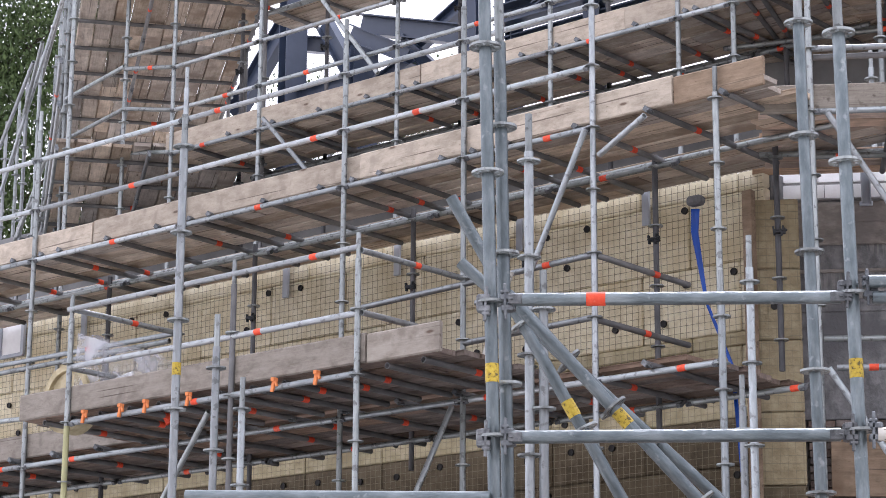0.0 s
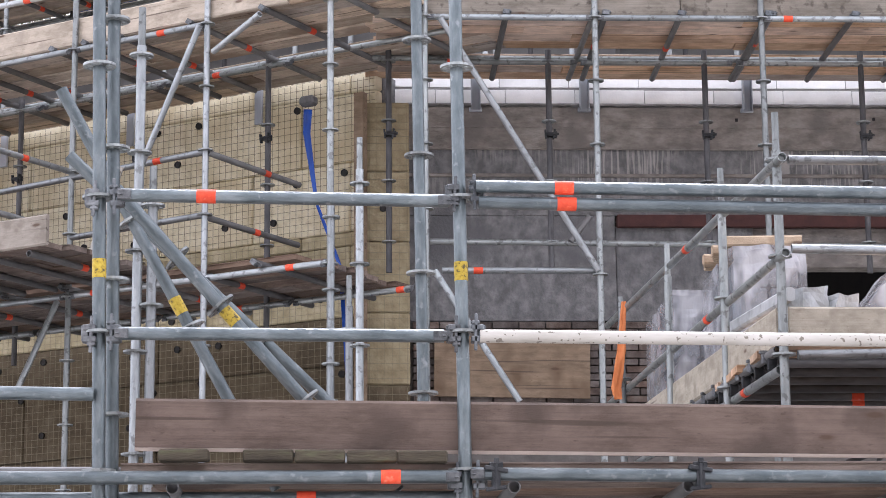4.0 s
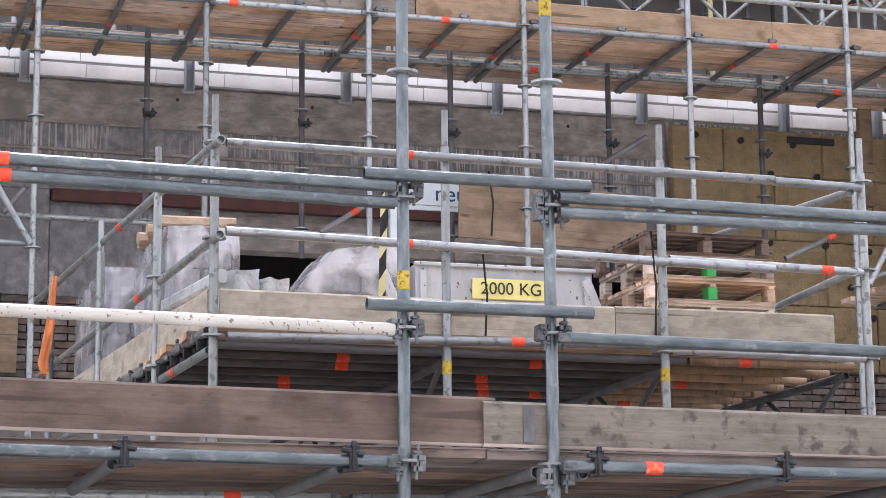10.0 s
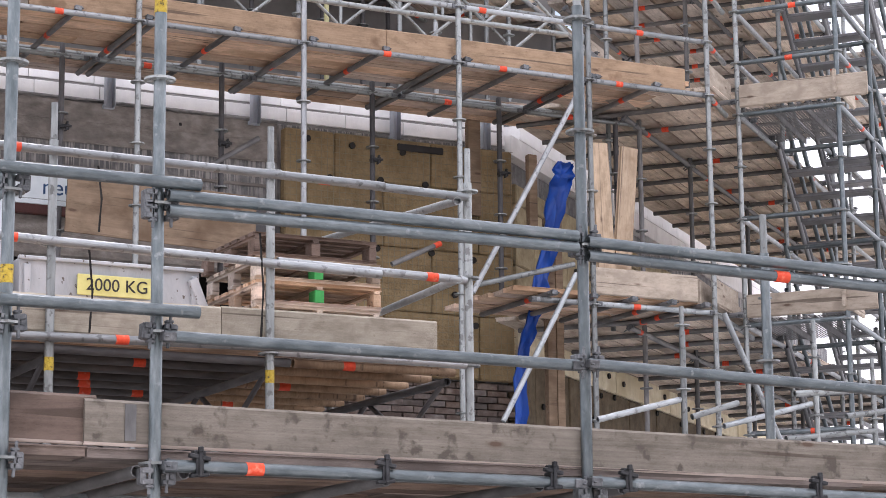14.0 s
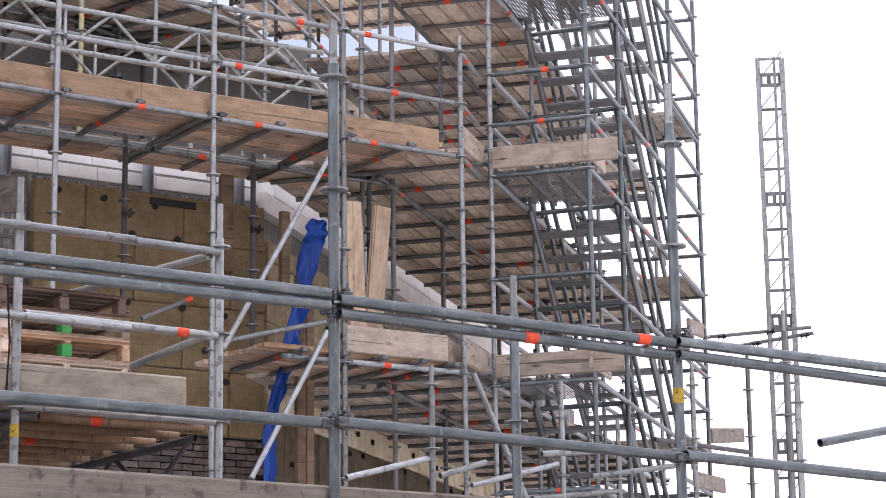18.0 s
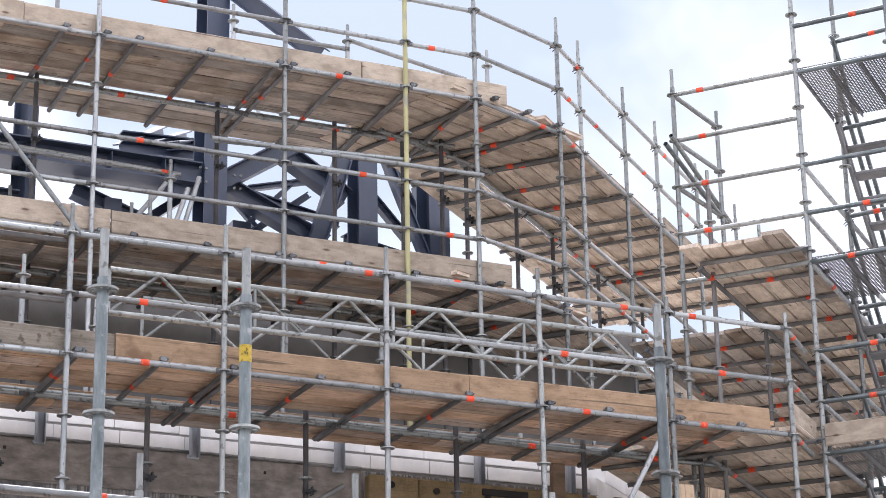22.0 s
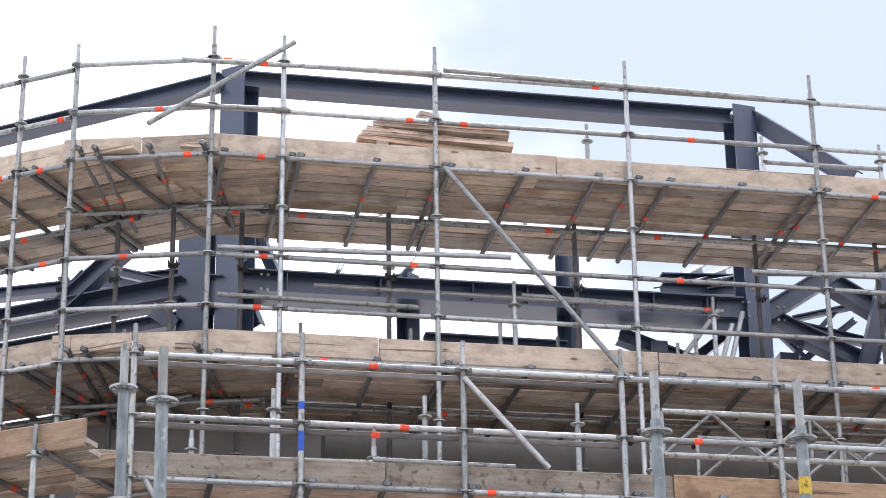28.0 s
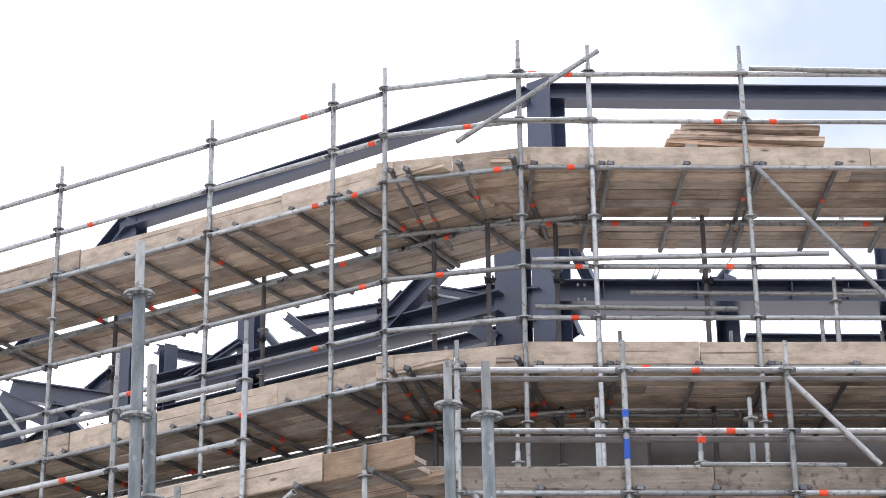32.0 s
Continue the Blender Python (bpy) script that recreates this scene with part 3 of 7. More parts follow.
def plank_mesh(length, w, t, mat):
    """A sawn board along x from 0, its long edges eased."""
    key = (round(length, 2), round(w, 3), t, mat.name)
    if key not in PLANKS:
        L, e = round(length, 2), 0.011
        if t < 0.06:
            prof = [(e, 0), (w - e, 0), (w - e, t * 0.85), (w, t * 0.85), (w, t), (0, t), (0, t * 0.85), (e, t * 0.85)]
        else:
            prof = [(e, 0), (w - e, 0), (w, e), (w, t - e), (w - e, t), (e, t), (0, t - e), (0, e)]
        vs = [(x, y, z) for x in (0, L) for y, z in prof]
        fs = [(k, (k + 1) % 8, 8 + (k + 1) % 8, 8 + k) for k in range(8)]
        fs = [tuple(reversed(f)) for f in fs] + [tuple(range(8)), tuple(reversed(range(8, 16)))]
        PLANKS[key] = mesh_of("plank", vs, fs, mat)
    return PLANKS[key]


def boards(parent, line, s0, s1, v0, v1, z, mat, lengths=(2.4, 3.0, 3.6), gap=None, name="plank"):
    """Rows of scaffold boards side by side; gap: a strip (v, width) left open."""
    v = v0
    while v < v1 - 0.05:
        w = RNG.choice((0.195, 0.2, 0.205, 0.225))
        if gap and v < gap[0] < v + w:
            v = gap[0] + gap[1]
            continue
        s = s0 + RNG.uniform(-0.06, 0.06)
        first = True
        while s < s1 - 0.15:
            L = RNG.choice(lengths) * (RNG.uniform(0.4, 1.0) if first else 1.0)
            first = False
            L = min(L, s1 + RNG.uniform(-0.05, 0.06) - s)
            if L > 0.15:
                me = plank_mesh(L, w, 0.038, mat)
                part(name, me, parent, line.spot(s, v, z + RNG.uniform(0, 0.012)) @ Matrix.Rotation(RNG.uniform(-0.003, 0.003), 4, "Z"))
            s += L + RNG.uniform(0.001, 0.004)
        v += w + (0.012 if RNG.random() < 0.12 else 0.0015)


def toe(parent, line, s0, s1, v, z, mat, cuts=(), height=0.225, label=""):
    """Toe boards on edge along the front of a deck."""
    ends = [s0, *cuts, s1]
    for k, (a, b) in enumerate(zip(ends, ends[1:])):
        mm = mat[k % len(mat)] if isinstance(mat, (list, tuple)) else mat
        me = plank_mesh(b - a - 0.006, 0.034, height, mm)
        part("toe_board", me, parent, line.spot(a, v + 0.012 * (k % 2), z) @ Matrix.Rotation(RNG.uniform(-0.004, 0.004), 4, "Y"), label)


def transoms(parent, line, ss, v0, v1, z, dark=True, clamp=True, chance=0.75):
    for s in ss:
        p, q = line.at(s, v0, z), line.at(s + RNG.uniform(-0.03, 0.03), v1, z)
        # the dark tube paints the shade that transoms have under the boards
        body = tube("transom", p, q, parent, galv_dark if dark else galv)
        if clamp:
            part("coupler", CLAMP_SMALL, body, Matrix.Translation((0, 0, 0.01)) @ Matrix.Rotation(math.pi / 2, 4, "Z"), local=True)
        if RNG.random() < chance:
            part("tape", TAPE, body, Matrix.Translation((0, 0, RNG.uniform(0.3, 0.6) * (v1 - v0))), "orange marking tape", local=True)


def spread(a, b, step):
    n = max(1, round((b - a) / step))
    return [a + (b - a) * (k + 0.5) / n for k in range(n)]


def deck(parent, line, ss, v0, vb, v1, z, wood, toe_mat, toe_cuts=(), s0=None, s1=None, post=None, step=0.68, t0=None, t1=None, drop=0.0):
    """A boarded lift: front ledgers from standard to standard, back ledgers, transoms, boards, toe board and back posts."""
    a, b = ss[0] if s0 is None else s0, ss[-1] if s1 is None else s1
    rails(parent, line, v0, ss, z)
    rails(parent, line, vb, ss, z, galv, 0.4)
    tube("ledger", line.at(a, vb + 0.055, z + 0.045), line.at(b, vb + 0.055, z + 0.045), parent, galv)
    transoms(parent, line, [s for s in spread(a, b, step)] + [s + 0.09 for s in ss[1:-1]], v0 + 0.005, v1 - 0.05, z + 0.045)
    boards(parent, line, a, b, v0 + 0.05, v1, z + 0.078, wood, gap=(vb + 0.1, 0.07))
    toe(parent, line, a if t0 is None else t0, b if t1 is None else t1, v0 + 0.03, z + drop, toe_mat, toe_cuts)
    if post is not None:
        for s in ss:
            body = standard(parent, line, s - 0.25, vb, post, z + 0.1, z, shaded_tube, spigot=0, name="back_post")
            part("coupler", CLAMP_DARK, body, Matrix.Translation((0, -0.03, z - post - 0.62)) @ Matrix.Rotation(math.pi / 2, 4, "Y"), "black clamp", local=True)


# ---- ground and building ----
def plain(name, verts, faces, mat, label, category="", kind="structure"):
    return tagged(new(name, mesh_of(name, verts, faces, mat)), label, category, "", kind)


plain("ground", [(-400, -400, 0), (400, -400, 0), (400, 400, 0), (-400, 400, 0)], [(0, 1, 2, 3)], paving, "grey paved ground round the building site", "ground")


# unseen dark patches added to cut the light bouncing up from the ground
plain("site_soil", [tuple(MID.at(s, v, 0.004)) for s, v in ((-5, 7.4), (9, 7.4), (9, 12.5), (-5, 12.5))], [(0, 1, 2, 3)], bounce_dark, "unseen dark patch under the scaffold, added to cut bounced light", "ground")
plain("site_soil_left", [tuple(LEFT.at(s, v, 0.004)) for s, v in ((-21, 11.2), (-9, 11.2), (-9, 15.6), (-21, 15.6))], [(0, 1, 2, 3)], bounce_dark, "unseen dark patch along the insulated wing, added to cut bounced light", "ground")
# unseen wall added behind the eye to block low sky and bounce fill
tagged(new("wall_opposite", mesh_of("wall_opposite", [(x, y, z) for y in (-15.0, -15.4) for x, z in ((-45, 0), (45, 0), (45, 8.2), (-45, 8.2))], [(3, 2, 1, 0), (4, 5, 6, 7), (7, 6, 2, 3), (4, 7, 3, 0), (1, 2, 6, 5)], light_wall_tone)), "plain pale wall added out of view to block and bounce light", "wall", "", "structure")


def slab(name, line, s0, s1, v0, v1, z0, z1, mat, label="", parent=None, category="wall", kind="structure", bevel=0.006):
    """A block between two s, two v and two heights of a line."""
    me = box_mesh(name, s1 - s0, v1 - v0, z1 - z0, mat, bevel, ((s1 - s0) / 2, (v1 - v0) / 2, (z1 - z0) / 2))
    if parent is not None:
        return part(name, me, parent, line.spot(s0, v0, z0), label)
    ob = new(name, me)
    ob.matrix_world = line.spot(s0, v0, z0)
    return tagged(ob, label, category, "", kind)


def wall_piece(wall, name, me, m, label=""):
    """A piece of a wall whose own pose is wall.matrix_world."""
    ob = new(name, me)
    ob.parent = wall
    ob.matrix_parent_inverse = wall.matrix_basis.inverted()
    ob.matrix_basis = m
    return tagged(ob, label)


wall_left = slab("wall_left", LEFT, -26.0, -9.75, 15.66, 16.0, 0, 6.98, concrete, "masonry wall behind yellow mineral wool boards")
wall_mid = slab("wall_middle", MID, 0.55, 10.3, 18.6, 18.9, 5.79, 6.74, concrete, "stained grey concrete wall above a long opening")
slab("wall_middle_low", MID, 0.55, 2.32, 18.602, 18.9, 4.88, 5.788, concrete, "stained grey concrete wall beside a dark opening")
wall_brown = slab("wall_brown", MID, 7.6, 10.3, 18.602, 18.9, 4.45, 5.788, concrete, "grey concrete wall behind brown mineral wool")
wall_brick = slab("wall_brick", MID, 0.55, 10.3, 18.63, 18.95, 0, 4.876, mortar, "mortar bed of an old brick wall")
# near-black sheets stand in for the unlit room behind the opening
slab("opening_back", MID, 2.0, 9.6, 20.2, 20.4, 4.0, 5.9, recess_shade, "near-black sheet painted for the unlit interior behind the long opening")
slab("opening_ceiling", MID, 2.0, 9.6, 18.95, 20.2, 5.8, 5.9, recess_shade, "near-black sheet painted for the unlit ceiling inside the long opening")
slab("wall_upper", MID, 1.0, 12.3, 21.0, 21.3, 6.86, 9.25, grey_panel, "grey upper storey wall set back behind the scaffold")
slab("wall_upper_corner", KNEE, -5.2, -2.6, 20.4, 20.7, 6.86, 9.25, grey_panel, "grey upper storey wall at the corner")
slab("wall_upper_left", LEFT, -24.0, -10.2, 18.5, 18.8, 6.9, 9.25, grey_panel, "grey upper storey wall of the receding wing")
slab("roof_slab", MID, 0.7, 10.6, 18.95, 21.0, 6.72, 6.85, concrete, "concrete roof slab", category="roof")
slab("roof_slab_left", LEFT, -24.0, -10.0, 16.05, 18.5, 6.72, 6.85, concrete, "concrete roof slab of the receding wing", category="roof")
wall_right = slab("wall_right", RIGHT, 19.9, 34.0, 7.5, 7.8, 0, 6.68, concrete, "masonry wall behind pale mineral wool boards")
slab("wall_upper_right", RIGHT, 20.5, 33.0, 10.4, 10.7, 6.7, 9.25, grey_panel, "grey upper storey wall of the wing by the stairs")

slab("concrete_beam", MID, 0.55, 7.9, 18.575, 18.6, 6.36, 6.735, concrete_band, "brown-grey concrete ring beam with rough edges")
for z, v, h in ((6.12, 18.572, 0.03), (6.355, 18.56, 0.014), (6.55, 18.567, 0.008)):
    slab("wall_ledge", MID, 0.56, 7.88, v, 18.5985 if z < 6.3 else 18.574, z, z + h, concrete_band, "narrow cast ledge along the concrete wall", category="ledge")


def ragged_lip(line, s0, s1, v, z, mat):
    """A thin squeezed-out bead of mortar with an uneven lower edge."""
    n = round((s1 - s0) / 0.03)
    vs, fs = [], []
    for k in range(n + 1):
        x = (s1 - s0) * k / n
        d = 0.014 + 0.03 * max(0.0, noise.noise(Vector((x * 2.3, 1.7, 0)))) + 0.022 * abs(noise.noise(Vector((x * 13.0, 4.2, 0))))
        o = 0.012 * noise.noise(Vector((x * 7.0, 8.0, 0)))
        vs += [(x, -0.012 + o, 0), (x, -0.02 + o, -d * 0.5), (x, 0.0, -d), (x, 0.03, 0)]
    for k in range(n):
        a = 4 * k
        fs += [(a + i, a + i + 1, a + i + 5, a + i + 4) for i in range(3)]
    ob = new("mortar_lip", mesh_of("mortar_lip", vs, fs, mat))
    ob.matrix_world = line.spot(s0, v, z)
    return tagged(ob, "ragged bead of grey mortar under the white courses", "trim", "", "structure")


ragged_lip(MID, 0.56, 7.9, 18.585, 6.768, joint_grey)
# thin dark plates painted as the shade inside drilled holes
for k in range(6):
    slab("drilled_hole", MID, 2.18 + 1.19 * k, 2.205 + 1.19 * k, 18.571, 18.5745, 6.60 + 0.012 * (k % 3), 6.628 + 0.012 * (k % 3), recess_shade, "dark plate painted as the shade in a drilled hole of the ring beam", category="hole", bevel=0.001)
# steel lintel over the opening, and a pale sign leaning inside it
slab("wall_infill", MID, 2.324, 3.5, 18.63, 18.9, 4.88, 5.70, concrete, "grey concrete infill under the lintel")
slab("wall_infill_high", MID, 3.504, 7.596, 18.68, 18.9, 5.36, 5.70, concrete_band, "brown-grey concrete strip under the lintel")
slab("lintel", MID, 2.33, 7.5, 18.53, 18.597, 5.68, 5.785, red_oxide, "dark red-brown steel lintel over the opening", category="lintel")

# mineral wool boards, wire netting and round fixings
WOOL_BITS = {}


def insulation(wall, line, s0, s1, z0, z1, v, mat, netting=True, high=0.6, wide=1.0):
    row, z = 0, z0
    while z < z1 - 0.05:
        h = min(high, z1 - z)
        s = s0 - (wide / 2 if row % 2 else 0)
        while s < s1 - 0.02:
            a, b = max(s, s0), min(s + wide, s1)
            if b - a > 0.05:
                key = (round(b - a, 2), round(h, 2), mat.name)
                if key not in WOOL_BITS:
                    WOOL_BITS[key] = box_mesh("insulation_board", b - a - 0.008, 0.11, h - 0.006, mat, 0.012, ((b - a) / 2, 0.055, h / 2))
                wall_piece(wall, "insulation_board", WOOL_BITS[key], line.spot(a, v + RNG.uniform(0, 0.012), z))
            s += wide
        z += h
        row += 1
    if netting:
        vs, fs = [], []

        def strip(sa, za, sb, zb, w):
            i = len(vs)
            if za == zb:
                quad = [(sa, 0, za - w), (sb, 0, za - w), (sb, 0, za + w), (sa, 0, za + w)]
            else:
                quad = [(sa - w, 0, za), (sa + w, 0, za), (sa + w, 0, zb), (sa - w, 0, zb)]
            vs.extend(quad)
            vs.extend((x, 0.005, z) for x, y, z in quad)
            fs.extend([(i, i + 1, i + 2, i + 3), (i + 4, i + 7, i + 6, i + 5), (i, i + 4, i + 5, i + 1), (i + 3, i + 2, i + 6, i + 7)])

        x = 0.05
        while x < s1 - s0:
            strip(x, 0, x, z1 - z0 - RNG.uniform(0, 0.06), 0.0013)
            x += 0.062
        zz = 0.05
        while zz < z1 - z0:
            strip(0, zz, s1 - s0, zz, 0.0013)
            zz += 0.062
        tagged(wall_piece(wall, "wire_netting", mesh_of("wire_netting", vs, fs, wire), line.spot(s0, v - 0.012, z0), "fine wire netting over mineral wool"), kind="stuff")
    disc = tube_mesh(0.02, 0.031, fixing, 12)
    row, z = 0, z0 + 0.15
    while z < z1 - 0.05:
        s = s0 + 0.2 + (0.25 if row % 2 else 0)
        while s < s1 - 0.1:
            if RNG.random() < 0.6:
                wall_piece(wall, "fixing", disc, line.spot(s + RNG.uniform(-0.04, 0.04), v - 0.02, z + RNG.uniform(-0.03, 0.03)) @ Matrix.Rotation(-math.pi / 2, 4, "X"), "black round fixing")
            s += 0.5
        z += 0.33
        row += 1


def block_row(wall, line, s0, s1, v, z, h, wide, mat):
    s = s0
    me = box_mesh("block", wide - 0.006, 0.2, h - 0.004, mat, 0.003, (wide / 2, 0.1, h / 2))
    while s < s1 - 0.02:
        mm = me if s + wide <= s1 else box_mesh("block", s1 - s - 0.006, 0.2, h - 0.004, mat, 0.003, ((s1 - s) / 2, 0.1, h / 2))
        wall_piece(wall, "block", mm, line.spot(s, v + RNG.uniform(0, 0.004), z + RNG.uniform(-0.002, 0.002)))
        s += wide


def bricks(wall, line, s0, s1, z0, z1, v):
    meshes = [box_mesh("brick", 0.208 + 0.004 * k, 0.1, 0.052 + 0.002 * k, brick_mat, 0.004, (0.105, 0.05, 0.026)) for k in range(3)]
    z, row = z1 - 0.0625, 0
    while z > z0:
        s = s0 - (0.11 if row % 2 else 0)
        while s < s1 - 0.1:
            wall_piece(wall, "brick", RNG.choice(meshes), line.spot(max(s, s0), v + RNG.uniform(-0.012, 0.012), z) @ Matrix.Rotation(RNG.uniform(-0.01, 0.01), 4, "Y"))
            s += 0.2225
        z -= 0.0625
        row += 1


# steel brackets along the top of the walls
def bracket(line, s, v, z0, z1):
    ob = thing("wall_bracket", line.at(s, v, z0), "grey steel bracket post fixed to the wall top", "bracket", "wall brackets")
    if line is LEFT:
        part("post", box_mesh("post", 0.075, 0.03, z1 - z0, bracket_grey, 0.004, (0, 0.03, (z1 - z0) / 2)), ob, line.spot(s, v, z0))
    else:
        for side_ in (-0.035, 0.035):
            part("flange", box_mesh("flange", 0.008, 0.09, z1 - z0, bracket_grey, 0.002, (side_, 0, (z1 - z0) / 2)), ob, line.spot(s, v, z0))
        part("post", box_mesh("post", 0.062, 0.012, z1 - z0, bracket_grey, 0.002, (0, 0.03, (z1 - z0) / 2)), ob, line.spot(s, v, z0))
        part("foot_plate", box_mesh("foot_plate", 0.11, 0.03, 0.035, bracket_grey, 0.004, (0, 0.04, 0.01)), ob, line.spot(s, v, z0))


# ---- upper scaffold ----
def pole(parent, line, a, b, mat=None, tape=None, heads=False, name="ledger"):
    return ledger(parent, line.at(*a), line.at(*b), mat, tape, heads, name=name, trim=0.0)


MID_IN = [1.33, 1.99, 3.43, 5.30, 7.17, 8.45, 9.22]
MID_OUT = [0.63, 1.93, 3.21, 4.50, 5.79, 7.22, 8.66, 9.95, 11.2]
LEFT_IN = [-17.6, -16.25, -14.30, -12.36, -10.90, -10.31]
LEFT_OUT = [-20.0, -18.4, -16.6, -14.54, -12.55, -11.23, -9.93, -8.80]

upper_mid = thing("facade_scaffold", MID.at(5, 18.7, 6.9), "galvanised tube scaffold with two weathered plank decks", "scaffold", "facade scaffolds")
for s in MID_IN:
    standard(upper_mid, MID, s, 18.7, 6.86, 12.05 if s < 1.5 else 12.0, DECK3, tube_yellow if s == 8.45 else galv_bright if s in (1.99, 5.30) else None)
for z in (DECK3, DECK2):
    deck(upper_mid, MID, MID_IN, 18.7, 19.95, 20.75, z, plank_grey, board_pale, (4.6, 8.0) if z == DECK3 else (2.9, 5.5), s0=1.1, s1=9.6, post=z - 1.95, t0=1.34, drop=0.005 if z == DECK3 else 0.04)
    rails(upper_mid, MID, 18.7, MID_IN, z + 0.48)
    rails(upper_mid, MID, 18.7, MID_IN, z + 0.98)
for s in (2.1, 3.2, 4.7, 5.95, 7.6, 9.0):
    standard(upper_mid, MID, s, 20.6, 10.85, 11.75, DECK3, galv_bright, name="rear_standard")
    standard(upper_mid, MID, s + 0.3, 20.6, 8.87, 9.85, DECK2, galv_bright, name="rear_standard")

upper_left = thing("facade_scaffold", LEFT.at(-13, 16.0, 6.9), "galvanised tube scaffold with plank decks along the receding wing", "scaffold", "facade scaffolds")
for s in LEFT_IN:
    standard(upper_left, LEFT, s, 16.02, 6.86, 11.94, DECK3)
for z in (DECK3 - 0.05, DECK2 - 0.02):
    deck(upper_left, LEFT, LEFT_IN, 16.0, 17.3, 18.1, z, plank_grey, board_pale, (-14.0, -11.5), s0=-17.7, s1=-9.7, post=z - 1.95, t1=-10.22, drop=0.03)
    rails(upper_left, LEFT, 16.0, LEFT_IN, z + 0.49)
    rails(upper_left, LEFT, 16.0, LEFT_IN, z + 0.99)
for s in (-16.8, -15.2, -13.2, -11.6, -10.6):
    standard(upper_left, LEFT, s, 17.9, 10.85, 11.7, DECK3, galv_bright, name="rear_standard")
    standard(upper_left, LEFT, s - 0.2, 17.9, 8.87, 9.8, DECK2, galv_bright, name="rear_standard")

standard(upper_left, LEFT, -18.4, 16.02, 6.86, 11.5, DECK2)
for za, zb in ((9.72, 9.87), (9.22, 9.40), (8.74, 8.88)):
    pole(upper_left, LEFT, (-17.6, 16.0, za), (-18.4, 16.0, zb), galv, 0.4 if za > 9.5 else None)
pole(upper_left, LEFT, (-16.3, 16.04, 9.92), (-18.4, 16.04, 10.03), galv)

# end bay of the receding wing, its boards laid across
WING = Line(101.6)
end_bay = thing("end_bay_scaffold", LEFT.at(-19, 16.5, 0), "scaffold bays turning away behind the corner, under birch leaves", "scaffold", "facade scaffolds")
for z in (DECK3, DECK2):
    edge = -0.78 if z == DECK3 else -0.6
    boards(end_bay, WING, 23.9, 33.5, -2.9, edge - 0.05, z + 0.085, plank_grey, (2.0, 2.4))
    for v in (edge, -1.6, -2.85):
        rails(end_bay, WING, v, [23.8, 25.7, 27.6, 29.5, 31.4, 33.3], z, galv if v == edge else galv_dark, 0.6)
    for s in spread(23.9, 33.5, 0.95):
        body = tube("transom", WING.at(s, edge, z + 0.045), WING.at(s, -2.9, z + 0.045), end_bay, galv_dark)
        if RNG.random() < 0.7:
            part("tape", TAPE, body, Matrix.Translation((0, 0, RNG.uniform(0.5, 1.6))), "orange marking tape", local=True)
    for k in (0.5, 1.0):
        rails(end_bay, WING, edge, [23.8, 25.7, 27.6, 29.5, 31.4, 33.3], z + k)
for z in (9.9, 9.39, 8.9):
    tube("ledger", LEFT.at(-18.4, 16.0, z), WING.at(25.7, -0.72, z), end_bay, galv)
for s in (23.8, 25.7, 27.6, 29.5, 31.4):
    standard(end_bay, WING, s, -0.72, 0, 12.4, DECK3)
    standard(end_bay, WING, s + 0.1, -2.85, 0, 12.2, DECK3, galv_dark)
END_OUT = [(27.73, -0.45), (28.9, -0.31), (30.27, -0.23), (31.23, -0.07)]
for k, (s, v) in enumerate(END_OUT):
    standard(end_bay, WING, s, v, 0, 11.3, DECK2, galv_bright if k % 2 else None)
for (sa, va), (sb, vb) in zip(END_OUT, END_OUT[1:]):
    for z in (8.3, 9.2):
        tube("ledger", WING.at(sa, va, z), WING.at(sb, vb, z), end_bay, galv)
for s, v in END_OUT[:3]:
    pole(end_bay, WING, (s, v, 9.0), (s + 0.4, -0.72, 9.0), galv)
# steep flight of stairs climbing outside the bay: its stringers and rails
for p, q, mm in (((-5.7, 27.92, 9.46), (-4.66, 25.88, 11.36), galv_bright), ((-5.46, 27.97, 8.91), (-4.49, 25.91, 10.28), galv), ((-5.24, 28.01, 8.92), (-4.57, 25.9, 9.6), galv), ((-5.74, 27.92, 10.1), (-4.96, 25.83, 10.54), galv_bright), ((-5.58, 27.95, 9.88), (-4.87, 25.85, 10.8), galv), ((-5.28, 28.01, 10.98), (-4.65, 25.89, 11.36), galv)):
    tube("stair_rail", p, q, end_bay, mm)

knee = thing("corner_scaffold", KNEE.at(-4, 18.44, 6.9), "short corner bay of tubes and planks joining two wings", "scaffold", "facade scaffolds")
for z in (DECK3, DECK2):
    rails(knee, KNEE, 18.44, [-4.73, -3.4], z)
    rails(knee, KNEE, 19.6, [-5.1, -3.0], z - 0.02, galv)
    boards(knee, KNEE, -4.78, -3.32, 18.55, 18.95, z + 0.068, plank_grey, (1.4, 2.4))
    boards(knee, KNEE, -5.1, -2.9, 18.96, 20.35, z + 0.068, plank_grey, (1.4, 2.4))
    transoms(knee, KNEE, [-4.6, -4.45, -3.95, -3.45], 18.30, 20.2, z + 0.047)
    toe(knee, KNEE, -4.78, -3.30, 18.47, z + (-0.0 if z == DECK3 else 0.03), board_pale, (-4.05,))
    for k in (0.48, 0.98):
        rails(knee, KNEE, 18.44, [-4.73, -3.4], z + k)

